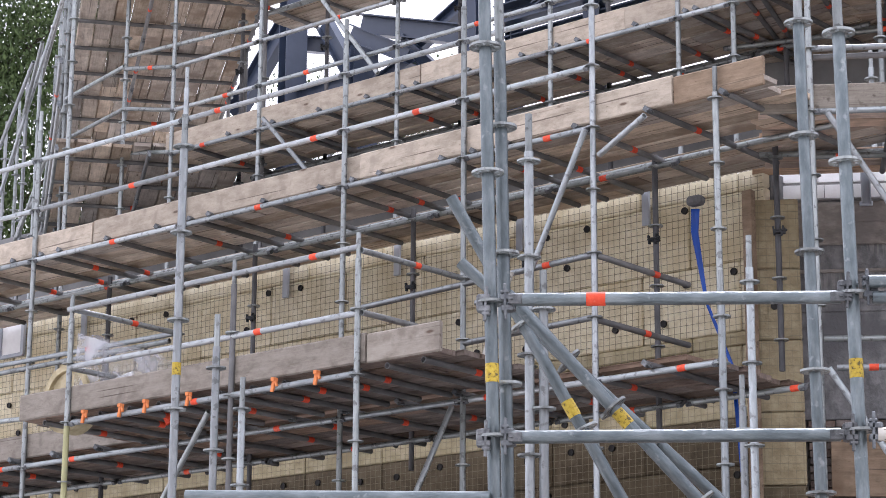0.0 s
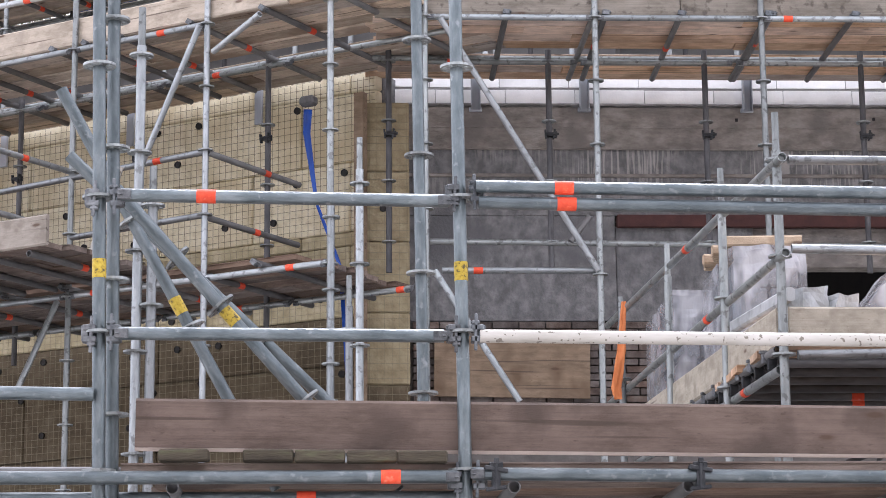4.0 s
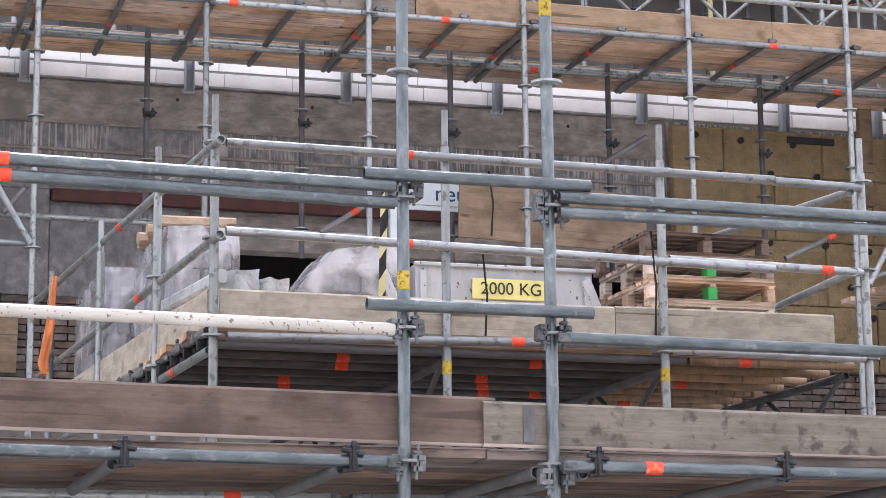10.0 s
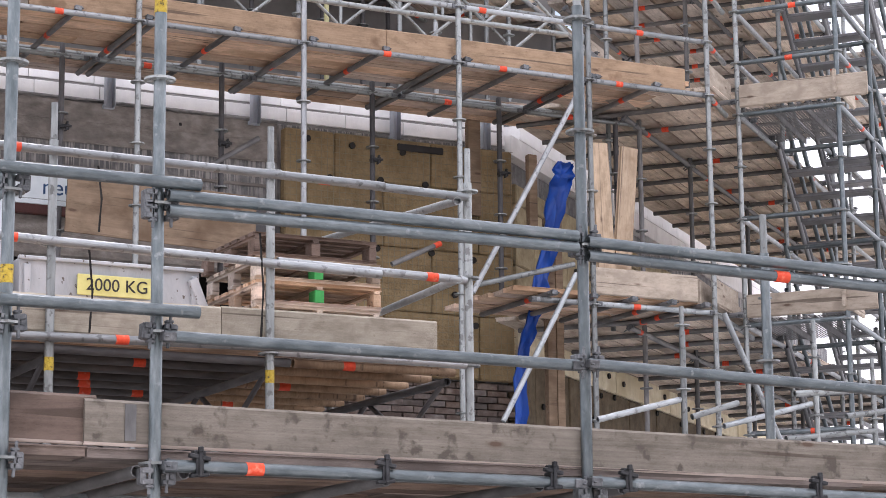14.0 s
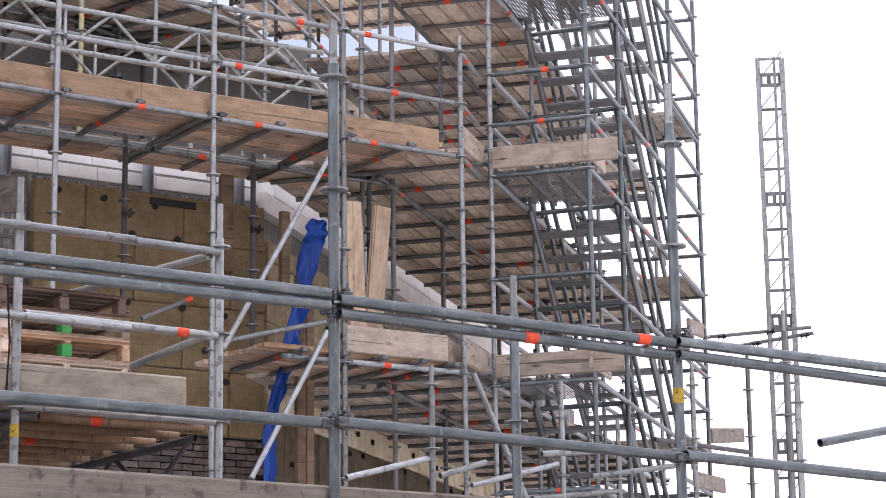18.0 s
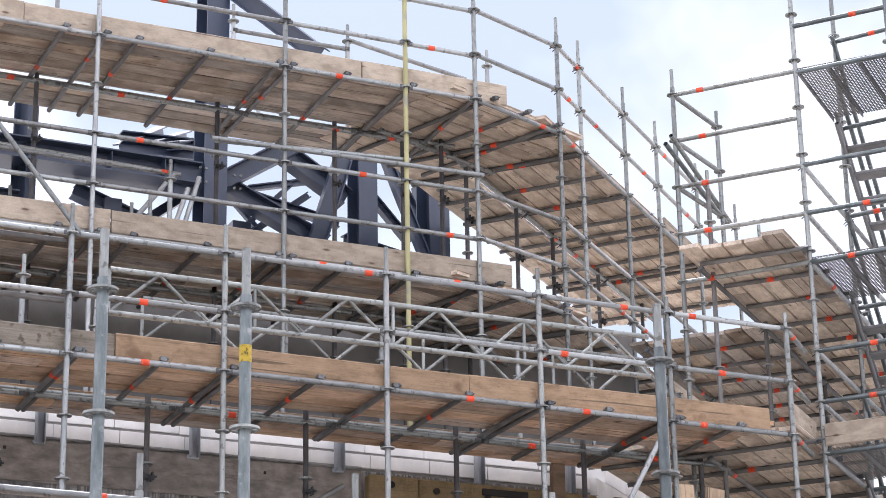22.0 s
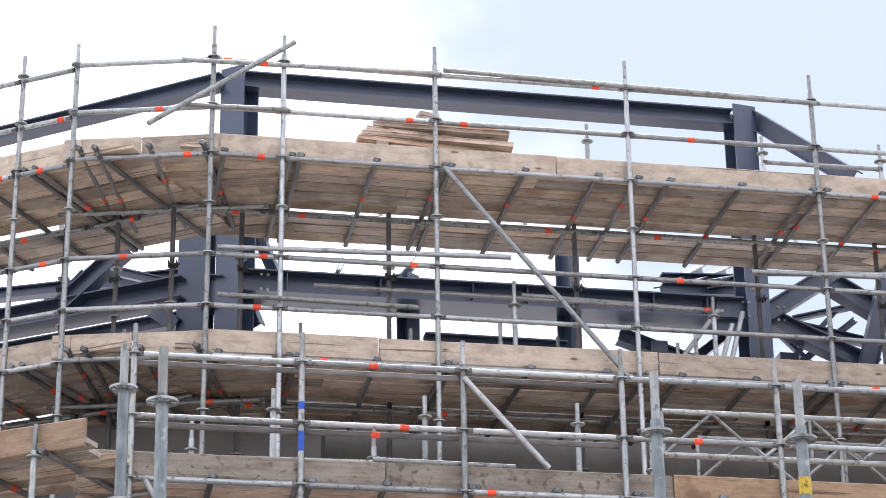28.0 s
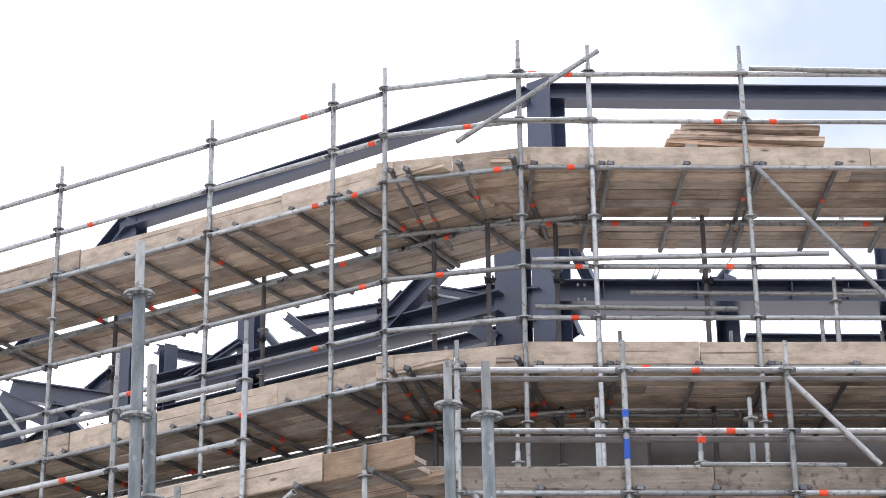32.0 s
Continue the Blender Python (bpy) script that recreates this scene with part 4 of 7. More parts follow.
low_mid = thing("working_scaffold", MID.at(5, 16.43, 0), "scaffold bay with a fresh plank deck and toe boards", "scaffold", "working scaffolds")
for s in MID_OUT:
    standard(low_mid, MID, s, 16.43, 0.0, 8.1 if s < 9.5 else 8.0, DECK1, galv_bright if s in (4.50, 7.22) else None, tapes=(4.75,) if s == 7.22 else ())
deck(low_mid, MID, MID_OUT, 16.43, 17.62, 18.3, DECK1, plank_warm, [board_grey, board_grey, board_orange, board_orange], (2.6, 4.9, 8.0), s0=0.25, s1=11.0, post=5.1, drop=0.005)
for k in (0.5, 1.0):
    rails(low_mid, MID, 16.43, MID_OUT, DECK1 + k)
    rails(low_mid, MID, 16.485, MID_OUT[:4], DECK1 + k - 0.05, galv_dark, 0.3, heads=False)
for s in (1.2, 2.75, 5.2, 7.9, 9.3):
    standard(low_mid, MID, s, 18.1, 6.97, 7.95, DECK1 + 0.3, galv_bright, name="rear_standard")

low_left = thing("working_scaffold", LEFT.at(-13, 13.4, 0), "scaffold bays with two plank decks along the insulated wall", "scaffold", "working scaffolds")
for s in LEFT_OUT:
    standard(low_left, LEFT, s, 13.4, 0.0, 8.35 if s < -9 else 7.1, DECK1, galv_bright if s in (-14.54, -9.93) else None, tapes=(5.3,) if s == -14.54 else ())
deck(low_left, LEFT, LEFT_OUT[:-1], 13.4, 14.58, 15.3, DECK1, plank_grey, [board_pale, board_pale, board_pale, plywood], (-15.8, -12.4, -9.2), s0=-20.0, s1=-8.4, post=4.6, drop=0.045)
for k in (0.5, 1.0):
    rails(low_left, LEFT, 13.4, LEFT_OUT[:-1], DECK1 + k)
DECK0 = 4.86
rails(low_left, LEFT, 13.4, LEFT_OUT, DECK0)
rails(low_left, LEFT, 14.58, LEFT_OUT, DECK0, galv)
transoms(low_left, LEFT, spread(-20, -9.1, 0.6), 13.3, 15.0, DECK0 + 0.05)
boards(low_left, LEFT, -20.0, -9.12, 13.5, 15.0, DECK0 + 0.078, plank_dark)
toe(low_left, LEFT, -20.0, -13.6, 13.43, DECK0 + 0.085, board_dusty)
# outrigger platform on the insulated wing
for s in (-14.45, -12.5, -11.17):
    standard(low_left, LEFT, s, 12.1, 0, 5.95, DECK0, galv_dark if s == -12.5 else None)
    if s == -14.45:
        tube("marked_sleeve", LEFT.at(s, 12.1, 2.0), LEFT.at(s, 12.1, DECK0 - 0.03), low_left, tube_yellow, 0.0255, "yellow painted lower tube")
transoms(low_left, LEFT, spread(-15.0, -10.4, 0.36), 12.17, 13.35, DECK0 + 0.05, clamp=False)
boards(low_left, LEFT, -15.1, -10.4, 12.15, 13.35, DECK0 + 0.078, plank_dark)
toe(low_left, LEFT, -15.1, -10.38, 12.12, DECK0 + 0.085, board_dusty, (-11.1,))
CLIP = joined("toe_board_clip", [((0.035, 0.05, 0.03), (0, 0, 0.05), 0), ((0.03, 0.02, 0.09), (-0.012, 0, 0), 12), ((0.02, 0.02, 0.05), (0.02, 0, 0.02), -20)], orange_strap)
for s in (-14.2, -13.75, -13.45, -13.1, -12.95, -12.0, -11.55):
    part("toe_board_clip", CLIP, low_left, LEFT.spot(s, 12.07, DECK0 + 0.01), "orange toe board clip")
for s, v, top, rf in ((-9.67, 9.23, 4.6, 3.77), (-10.41, 10.18, 4.45, 3.74), (-9.01, 8.30, 5.5, 3.81)):
    standard(low_left, LEFT, s, v, 0, top, rf, galv_bright, near=True, tapes=(4.0,) if v == 8.30 else ())
for s, v, top, rf in ((-1.0, 10.9, 5.12, 3.87), (-0.93, 10.9, 4.3, 3.6), (-0.07, 14.85, 5.25, 4.43), (0.05, 14.2, 4.4, 4.05), (0.11, 13.38, 5.1, 3.81)):
    standard(low_left, MID, s, v, 0, top, rf, galv_bright, near=True)

# ---- wing by the stairs ----
RIGHT_IN = [20.36, 21.0, 22.4, 23.5, 25.0, 26.6]
KNEE_R = Line(13.5)
upper_right = thing("facade_scaffold", RIGHT.at(23, 7.8, 6.9), "galvanised tube scaffold with plank decks on the wing by the stairs", "scaffold", "facade scaffolds")
for s in RIGHT_IN:
    standard(upper_right, RIGHT, s, 7.8, 6.8, 12.05, DECK3)
for z in (DECK3, DECK2):
    deck(upper_right, RIGHT, RIGHT_IN, 7.8, 9.05, 9.9, z, plank_pale, board_pale, (), s0=20.1, s1=27.0, post=z - 1.95, t0=23.8, t1=25.5)
    for k in (0.5, 1.0):
        rails(upper_right, RIGHT, 7.8, RIGHT_IN, z + k)
ka, kb = KNEE_R.u.dot(MID.at(9.22, 18.7, 0)), KNEE_R.u.dot(RIGHT.at(20.36, 7.8, 0))
kv = KNEE_R.n.dot(MID.at(9.22, 18.7, 0))
knee_right = thing("corner_scaffold", KNEE_R.at(ka, kv, 6.9), "short corner bay of tubes and planks turning to the stairs", "scaffold", "facade scaffolds")
for z in (DECK3, DECK2):
    rails(knee_right, KNEE_R, kv, [ka, kb], z)
    rails(knee_right, KNEE_R, kv + 1.2, [ka - 0.2, kb + 0.3], z - 0.02, galv)
    boards(knee_right, KNEE_R, ka - 0.3, kb + 0.4, kv + 0.05, kv + 2.0, z + 0.068, plank_pale, (1.4, 2.4))
    transoms(knee_right, KNEE_R, [ka + 0.2, ka + 0.7, kb - 0.1], kv - 0.1, kv + 1.9, z + 0.047)
    for k in (0.5, 1.0):
        rails(knee_right, KNEE_R, kv, [ka, kb], z + k)

RIGHT_OUT = [19.99, 21.73, 24.0, 26.3, 28.6]
low_right = thing("working_scaffold", RIGHT.at(22, 5.15, 0), "scaffold bays with weathered decks beside the stair tower", "scaffold", "working scaffolds")
for s in RIGHT_OUT:
    standard(low_right, RIGHT, s, 5.15, 0, 12.9 if s < 22 else 10.2, DECK1)
    standard(low_right, RIGHT, s + 0.1, 6.15, 0, 9.9, DECK1, galv_dark)
standard(low_right, RIGHT, 20.0, 6.43, 4.9, 11.02, DECK2)
standard(low_right, RIGHT, 21.0, 6.29, 8.9, 10.92, DECK2)
for z in (DECK0, DECK1, DECK2):
    far = 29.0
    back = 6.2 if z == DECK2 else 7.3
    near = 19.35 if z == DECK2 else 19.3
    rails(low_right, RIGHT, 5.15, RIGHT_OUT, z)
    rails(low_right, RIGHT, 6.15, [near + 0.3, 21.8, 24.1, 26.4, 28.7], z, galv_dark)
    transoms(low_right, RIGHT, spread(near, far, 0.75), 5.1, back - 0.05, z + 0.05)
    boards(low_right, RIGHT, near, far, 5.2, back, z + 0.078, plank_pale)
    for k in (0.5, 1.0):
        rails(low_right, RIGHT, 5.15, RIGHT_OUT, z + k)
boards(low_right, RIGHT, 22.0, 29.0, 6.25, 7.6, DECK2 + 0.078, plank_grey)
transoms(low_right, RIGHT, spread(22.1, 28.9, 0.6), 6.2, 7.6, DECK2 + 0.045)
rails(low_right, RIGHT, 7.5, [21.9, 24.1, 26.4, 28.7], DECK2, galv_dark)
for k in (0.0, 0.5, 1.0, 1.5, 2.0):
    pole(low_right, RIGHT, (20.0, 6.43, DECK2 + k), (19.99, 5.15, DECK2 + k), galv, 0.2)
for k in (0.0, 0.5, 1.0):
    pole(low_right, MID, (11.2, 16.43, DECK1 + k), (11.75, 16.95, DECK1 + k), galv, 0.3)
    pole(low_right, RIGHT, (20.0, 6.43, DECK2 + 1.0 + k), (21.0, 6.29, DECK2 + 1.0 + k), galv)
pole(low_right, RIGHT, (19.29, 6.3, 9.92), (21.14, 6.3, 9.72), galv_old, name="leaning_tube")
pole(low_right, RIGHT, (19.60, 6.34, 10.13), (21.45, 6.34, 9.82), galv, name="leaning_tube")
toe(low_right, RIGHT, 19.2, 19.95, 5.2, DECK1 + 0.085, board_pale)
toe(low_right, RIGHT, 19.2, 19.95, 5.2, DECK0 + 0.085, board_pale)

pole(low_right, MID, (8.79, 14.50, 3.59), (9.54, 14.50, 3.78), galv_bright)
pole(low_right, MID, (9.64, 14.50, 3.65), (10.07, 14.50, 3.78), galv)
pole(low_right, MID, (10.62, 15.50, 3.73), (11.52, 15.50, 3.96), galv_bright)
pole(low_right, MID, (11.24, 15.50, 3.65), (12.19, 15.50, 3.76), galv)
pole(low_right, MID, (11.88, 15.50, 3.87), (12.84, 15.50, 4.02), galv)
pole(low_right, MID, (10.31, 15.00, 4.58), (10.82, 15.00, 3.57), galv_bright)
pole(low_right, MID, (10.25, 14.00, 3.80), (10.85, 14.00, 3.86), galv)
standard(low_right, MID, 9.57, 14.5, 0, 4.51, DECK0)
standard(low_right, MID, 11.57, 15.5, 0, 4.68, DECK0)
standard(low_right, MID, 12.18, 15.5, 0, 4.39, DECK0)
standard(low_right, MID, 13.47, 16.0, 0, 5.14, DECK0)
standard(low_right, MID, 11.15, 15.6, 0, 5.59, DECK0, near=True)

# stair tower: landings, flights and guard rails
TOWER = [(19.96, 4.2), (21.5, 4.2), (24.6, 4.2), (26.4, 4.2)]
tower = thing("stair_tower", RIGHT.at(22, 4.6, 0), "aluminium scaffold stair tower with steep flights and punched landings", "stairs")
for s, v in TOWER:
    standard(tower, RIGHT, s, v, 0, 12.9 if s < 22 else 10.75, DECK1, galv_old)
standard(tower, RIGHT, 24.7, 5.1, 0, 11.2, DECK1)
standard(tower, RIGHT, 26.4, 5.1, 0, 10.6, DECK1)


def grating_mesh(length, wide, mat):
    """A punched steel walking plank: a plate with rows of holes and two folded edges."""
    nx, ny = max(4, round(length / 0.02)), 21
    vs, fs = [], []
    for j in range(ny + 1):
        for i in range(nx + 1):
            vs.append((length * i / nx, wide * j / ny, 0))
    for j in range(ny):
        for i in range(nx):
            if i % 2 == 1 and j % 2 == 1:
                continue
            a = j * (nx + 1) + i
            fs.append((a, a + 1, a + nx + 2, a + nx + 1))
    for y in (0, wide):
        b = len(vs)
        vs += [(0, y, 0), (length, y, 0), (length, y, -0.05), (0, y, -0.05)]
        fs.append((b, b + 1, b + 2, b + 3))
    return mesh_of("walking_plank", vs, fs, mat)


GRATE = grating_mesh(1.4, 0.3, galv_dark)
TREAD = box_mesh("tread", 0.21, 0.84, 0.035, aluminium, 0.004)
for z in (DECK0 - 2.0, DECK0, DECK1, DECK2, DECK3):
    for k in range(3):
        part("walking_plank", GRATE, tower, RIGHT.spot(20.03, 4.23 + 0.31 * k, z + 0.06), "punched metal walking plank")
    for a, b in (((19.96, 4.2), (19.99, 5.15)), ((21.5, 4.2), (21.6, 5.15)), ((19.96, 4.2), (21.5, 4.2)), ((21.5, 4.2), (24.6, 4.2)), ((24.6, 4.2), (26.4, 4.2))):
        for k in ((0.0, 0.5, 1.0) if a[0] < 21 else (0.0, 1.0)):
            if b[0] < 22 or z + k < 10.7:
                pole(tower, RIGHT, (*a, z + k), (*b, z + k), galv_old, RNG.uniform(0.3, 0.7) if RNG.random() < 0.4 else None)
    boards(tower, RIGHT, 25.3, 26.6, 4.2, 5.1, z - 1.9, plank_grey)
    for up in (0.1, 0.6, 1.1, 1.6):
        pole(tower, RIGHT, (24.6, 4.2, z - 2.0 + up), (26.4, 4.2, z - 2.0 + up), galv_old, 0.4 if up == 0.6 else None)
        pole(tower, RIGHT, (24.7, 5.1, z - 2.0 + up), (26.4, 5.1, z - 2.0 + up), galv)
        pole(tower, RIGHT, (26.4, 4.2, z - 2.0 + up), (26.4, 5.1, z - 2.0 + up), galv_old)
    if z <= DECK1:
        toe(tower, RIGHT, 19.9, 20.0, 4.2, z + 0.1, board_pale)
    # one flight, down from the landing's far edge
    flight = 10
    for k in range(1, flight):
        part("tread", TREAD, tower, RIGHT.spot(21.5 + 0.25 * k, 4.68, z - 0.2 * k))
    for v in (4.24, 5.12):
        for up in (-0.07, 0.05):
            pole(tower, RIGHT, (21.4, v, z + 0.06 + up), (24.05, v, z - 2.04 + up), aluminium, name="stringer")
        for up in (0.5, 0.95):
            pole(tower, RIGHT, (21.5, v, z + 0.08 + up), (24.62, v, z - 2.42 + up), galv_old, name="handrail")
for a, b, z, h, tip in ((26.45, 29.1, 5.07, 0.18, -7.4), (25.2, 27.3, 4.42, 0.18, -4), (25.15, 26.1, 6.18, 0.17, -6)):
    part("plank", plank_mesh(b - a, 0.045, h, board_dusty), tower, RIGHT.spot(a, 4.16, z) @ Matrix.Rotation(radians(tip), 4, "Y"))
for z in (DECK0, DECK1):
    me = plank_mesh(1.2, 0.034, 0.215, board_pale)
    part("toe_board", me, tower, Matrix.Translation(RIGHT.at(19.93, 5.12, z + 0.06)) @ Matrix.Rotation(radians(-57), 4, "Z"))
    part("toe_board", plank_mesh(0.5, 0.034, 0.225, board_pale), tower, RIGHT.spot(20.0, 4.15, z + 0.07))

# ---- street scaffold ----
FRONT = [(-0.81, 2.98, 5.2), (0.475, 2.98, 4.7), (2.34, 2.95, 4.7), (2.93, 2.95, 4.7), (4.83, 2.94, 4.7), (6.70, 2.90, 4.7), (8.6, 2.90, 4.7)]
front = thing("street_scaffold", MID.at(3, 8.06, 0), "heavy galvanised scaffold with a brown plank deck above the pavement", "scaffold")
for k, (s, rf, top) in enumerate(FRONT):
    standard(front, MID, s, 8.06, 0, top, rf, galv_old, near=True, tapes=((3.18,), (3.17,), (3.1,), (4.22,), (), (3.15,), ())[k], lean=(-1.2, -0.7, 0, 0, 0, 0, 0)[k])
for s, v, top, rf, tip in ((-0.785, 8.2, 4.74, 3.2, -1.0), (0.37, 9.12, 5.11, 3.41, -0.7), (6.58, 9.2, 3.95, 3.2, 0.0)):
    standard(front, MID, s, v, 0, top, rf, galv_old, near=True, lean=tip)
def rim_lit(me):
    """A copy of a board's mesh with rim light painted pale along its upper edge."""
    me = me.copy()
    me.materials.append(rim_edge)
    for p in me.polygons:
        if p.normal.z > 0.5:
            p.material_index = 1
    return me


part("toe_board", rim_lit(plank_mesh(3.45, 0.034, 0.19, board_brown)), front, MID.spot(-0.74, 8.10, 2.558) @ Matrix.Rotation(0.012, 4, "Y"))
part("toe_board", rim_lit(plank_mesh(4.24, 0.034, 0.175, board_grey)), front, MID.spot(2.66, 8.085, 2.517) @ Matrix.Rotation(0.008, 4, "Y"))
part("toe_board", rim_lit(plank_mesh(2.3, 0.034, 0.175, board_grey)), front, MID.spot(6.91, 8.09, 2.485) @ Matrix.Rotation(0.008, 4, "Y"))
part("nail_plate", box_mesh("nail_plate", 0.045, 0.004, 0.14, galv_dark, 0), front, MID.spot(2.84, 8.081, 2.605), "galvanised nail plate")
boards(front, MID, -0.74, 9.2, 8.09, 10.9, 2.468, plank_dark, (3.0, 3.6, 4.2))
transoms(front, MID, [-0.6, 0.62, 1.25, 2.1, 2.86, 3.05, 3.9, 4.6, 5.0, 5.9, 6.5, 7.4, 8.3], 8.06, 10.8, 2.42, clamp=False)
rails(front, MID, 9.15, [-3.2, -0.8, 0.5, 2.4, 4.9, 6.8, 9.0], 2.405, galv)
for s, zs in ((-0.86, (2.97, 3.47)), (0.45, (2.44, 2.97, 3.49)), (2.34, (2.44, 2.95, 3.48)), (2.93, (2.40, 2.95, 3.42, 3.47)), (4.83, (2.40, 2.94, 3.42, 3.46)), (6.70, (2.40, 2.90, 3.45))):
    for z in zs:
        for d in (-0.042, 0.042):
            part("wedge_clamp", WEDGE_NEAR, front, MID.spot(s + d, 8.035, z) @ Matrix.Rotation(RNG.uniform(-0.08, 0.08) + (math.pi if d < 0 else 0), 4, "Y"))
for s in (0.55, 1.28, 2.12, 3.08, 3.86, 4.62, 4.98, 5.95, 6.55):
    part("coupler", CLAMP_DARK, front, MID.spot(s, 8.0, 2.44), "black clamp")

for k, ds in enumerate((-0.56, -0.26, -0.075, 0.11, 0.29)):
    part("packing_timber", box_mesh("packing_timber", 0.18, 0.07, 0.042, mossy, 0.006), front, MID.spot(ds, 8.05, 2.532 - 0.002 * k) @ Matrix.Rotation(0.01 * (k % 3 - 1), 4, "Y"))
pole(front, MID, (-1.3, 8.22, 2.49), (0.42, 8.22, 2.485), galv_dark, 0.66)

# ---- loading platform ----
load = thing("loading_platform", MID.at(4, 11.05, 0), "loading platform of tubes and boards under stacked materials", "scaffold")
for s in (2.21, 3.44, 4.66, 5.87):
    standard(load, MID, s, 11.05, 0, 4.63, 3.38, near=True, tapes=(3.22,) if s > 3 and s < 5 else ())
for s, v, top in ((2.12, 12.2, 4.62), (2.03, 13.7, 4.5), (1.92, 15.2, 4.45), (5.9, 13.0, 4.4), (5.9, 15.0, 4.4)):
    standard(load, MID, s, v, 0, top, 3.38)
# joists and girders darkened to paint the shade under the platform
for k in range(14):
    v = 11.2 + 0.3 * k
    pole(load, MID, (4.86, v, 3.36), (5.85, v, 3.36), board_orange, RNG.choice((None, 0.3)), name="timber_joist")
    pole(load, MID, (2.21 - 0.05 * (v - 11.2), v, 3.36), (4.84, v, 3.36), shaded_tube, [f for f in (0.26 + 0.03 * (k % 4), 0.66 + 0.04 * (k % 3), 0.86) if RNG.random() < 0.5], name="joist")
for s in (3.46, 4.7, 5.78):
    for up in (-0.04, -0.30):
        pole(load, MID, (s, 11.15, 3.34 + up), (s, 15.3, 3.34 + up), shaded_tube, name="girder_chord")
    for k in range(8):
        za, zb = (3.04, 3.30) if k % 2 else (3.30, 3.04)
        tube("girder_diagonal", MID.at(s, 11.2 + 0.5 * k, za), MID.at(s, 11.7 + 0.5 * k, zb), load, shaded_tube, 0.015)
boards(load, MID, 2.15, 5.75, 11.12, 15.3, 3.40, plank_warm)
toe(load, MID, 2.25, 5.7, 11.08, 3.43, board_platform, (4.4,), 0.2)
side = Line(82.5 + 3.3)
part("toe_board", plank_mesh(3.6, 0.034, 0.2, board_platform), load, Matrix.Translation(MID.at(2.22, 11.1, 3.43)) @ Matrix.Rotation(radians(-7.5 + 93.3), 4, "Z"))

# single tubes, placed one by one
# street scaffold: ledgers
pole(front, MID, (-0.80, 8.02, 3.48), (0.39, 8.02, 3.46), galv_old, 0.23, heads=True)
pole(front, MID, (-0.80, 8.02, 2.97), (0.37, 8.02, 2.96), galv_old, heads=True)
pole(front, MID, (-2.00, 8.02, 2.77), (-0.88, 8.02, 2.75), galv_old)
pole(front, MID, (0.49, 8.00, 3.51), (2.29, 8.00, 3.485), galv_old, 0.16)
pole(front, MID, (0.50, 8.00, 3.45), (2.29, 8.00, 3.42), galv_old, 0.16)
pole(front, MID, (0.50, 8.02, 2.96), (2.29, 8.02, 2.94), paint_white_tube)
pole(front, MID, (0.47, 8.00, 2.46), (2.29, 8.00, 2.44), galv_old, heads=True)
pole(front, MID, (-1.27, 8.00, 2.45), (0.41, 8.00, 2.45), galv_old, 0.84, heads=True)
pole(front, MID, (-1.31, 8.25, 2.40), (0.43, 8.25, 2.40), galv_old, 0.66)
pole(front, MID, (-1.34, 8.45, 2.37), (0.44, 8.45, 2.36), galv_old, 0.63)
pole(front, MID, (2.17, 8.00, 3.53), (3.08, 8.00, 3.53), galv_old)
pole(front, MID, (2.18, 8.00, 3.03), (3.08, 8.00, 3.03), galv_old)
pole(front, MID, (2.95, 8.00, 3.48), (4.77, 8.00, 3.47), galv_old)
pole(front, MID, (2.95, 8.00, 3.42), (4.77, 8.00, 3.42), galv_old)
pole(front, MID, (2.94, 8.00, 2.93), (4.76, 8.00, 2.92), galv_old, heads=True)
pole(front, MID, (2.95, 8.00, 2.44), (4.76, 8.00, 2.43), galv_old, 0.18, heads=True)
pole(front, MID, (4.82, 8.00, 3.45), (6.63, 8.00, 3.42), galv_old, 0.88)
pole(front, MID, (4.82, 8.00, 3.39), (6.62, 8.00, 3.36), galv_old, 0.53)
pole(front, MID, (4.81, 8.00, 2.93), (6.65, 8.00, 2.89), galv_old, heads=True)
pole(front, MID, (4.81, 8.00, 2.44), (6.60, 8.00, 2.41), galv_old, heads=True)
pole(front, MID, (6.66, 8.00, 3.43), (8.95, 8.00, 3.40), galv_old)
pole(front, MID, (6.66, 8.00, 3.37), (8.93, 8.00, 3.32), galv_old)
pole(front, MID, (6.68, 8.00, 2.90), (8.95, 8.00, 2.84), galv_old)
pole(front, MID, (8.65, 9.20, 3.22), (9.35, 9.20, 3.36), galv_old)
pole(front, MID, (8.16, 9.20, 2.81), (9.31, 9.20, 2.93), galv_old)
# rakers
for a, b, lab in (((-1.10, 8.60, 4.04), (-0.44, 8.60, 2.83), 0.95), ((-0.85, 8.35, 3.58), (-0.15, 8.35, 2.79), 0.62), ((-1.08, 8.75, 3.81), (-0.07, 8.75, 2.84), None)):
    b = tuple(p + 0.3 * (p - o) for o, p in zip(a, b))
    body = pole(front, MID, a, b, galv_old, name="raker")
    for k in range(1, 4):
        part("rosette", ROSETTE, body, Matrix.Translation((0, 0, 0.12 + 0.48 * k)), local=True)
    if lab:
        part("identity_label", TAPE_YELLOW, body, Matrix.Translation((0, 0, lab)), "yellow identity label", local=True)
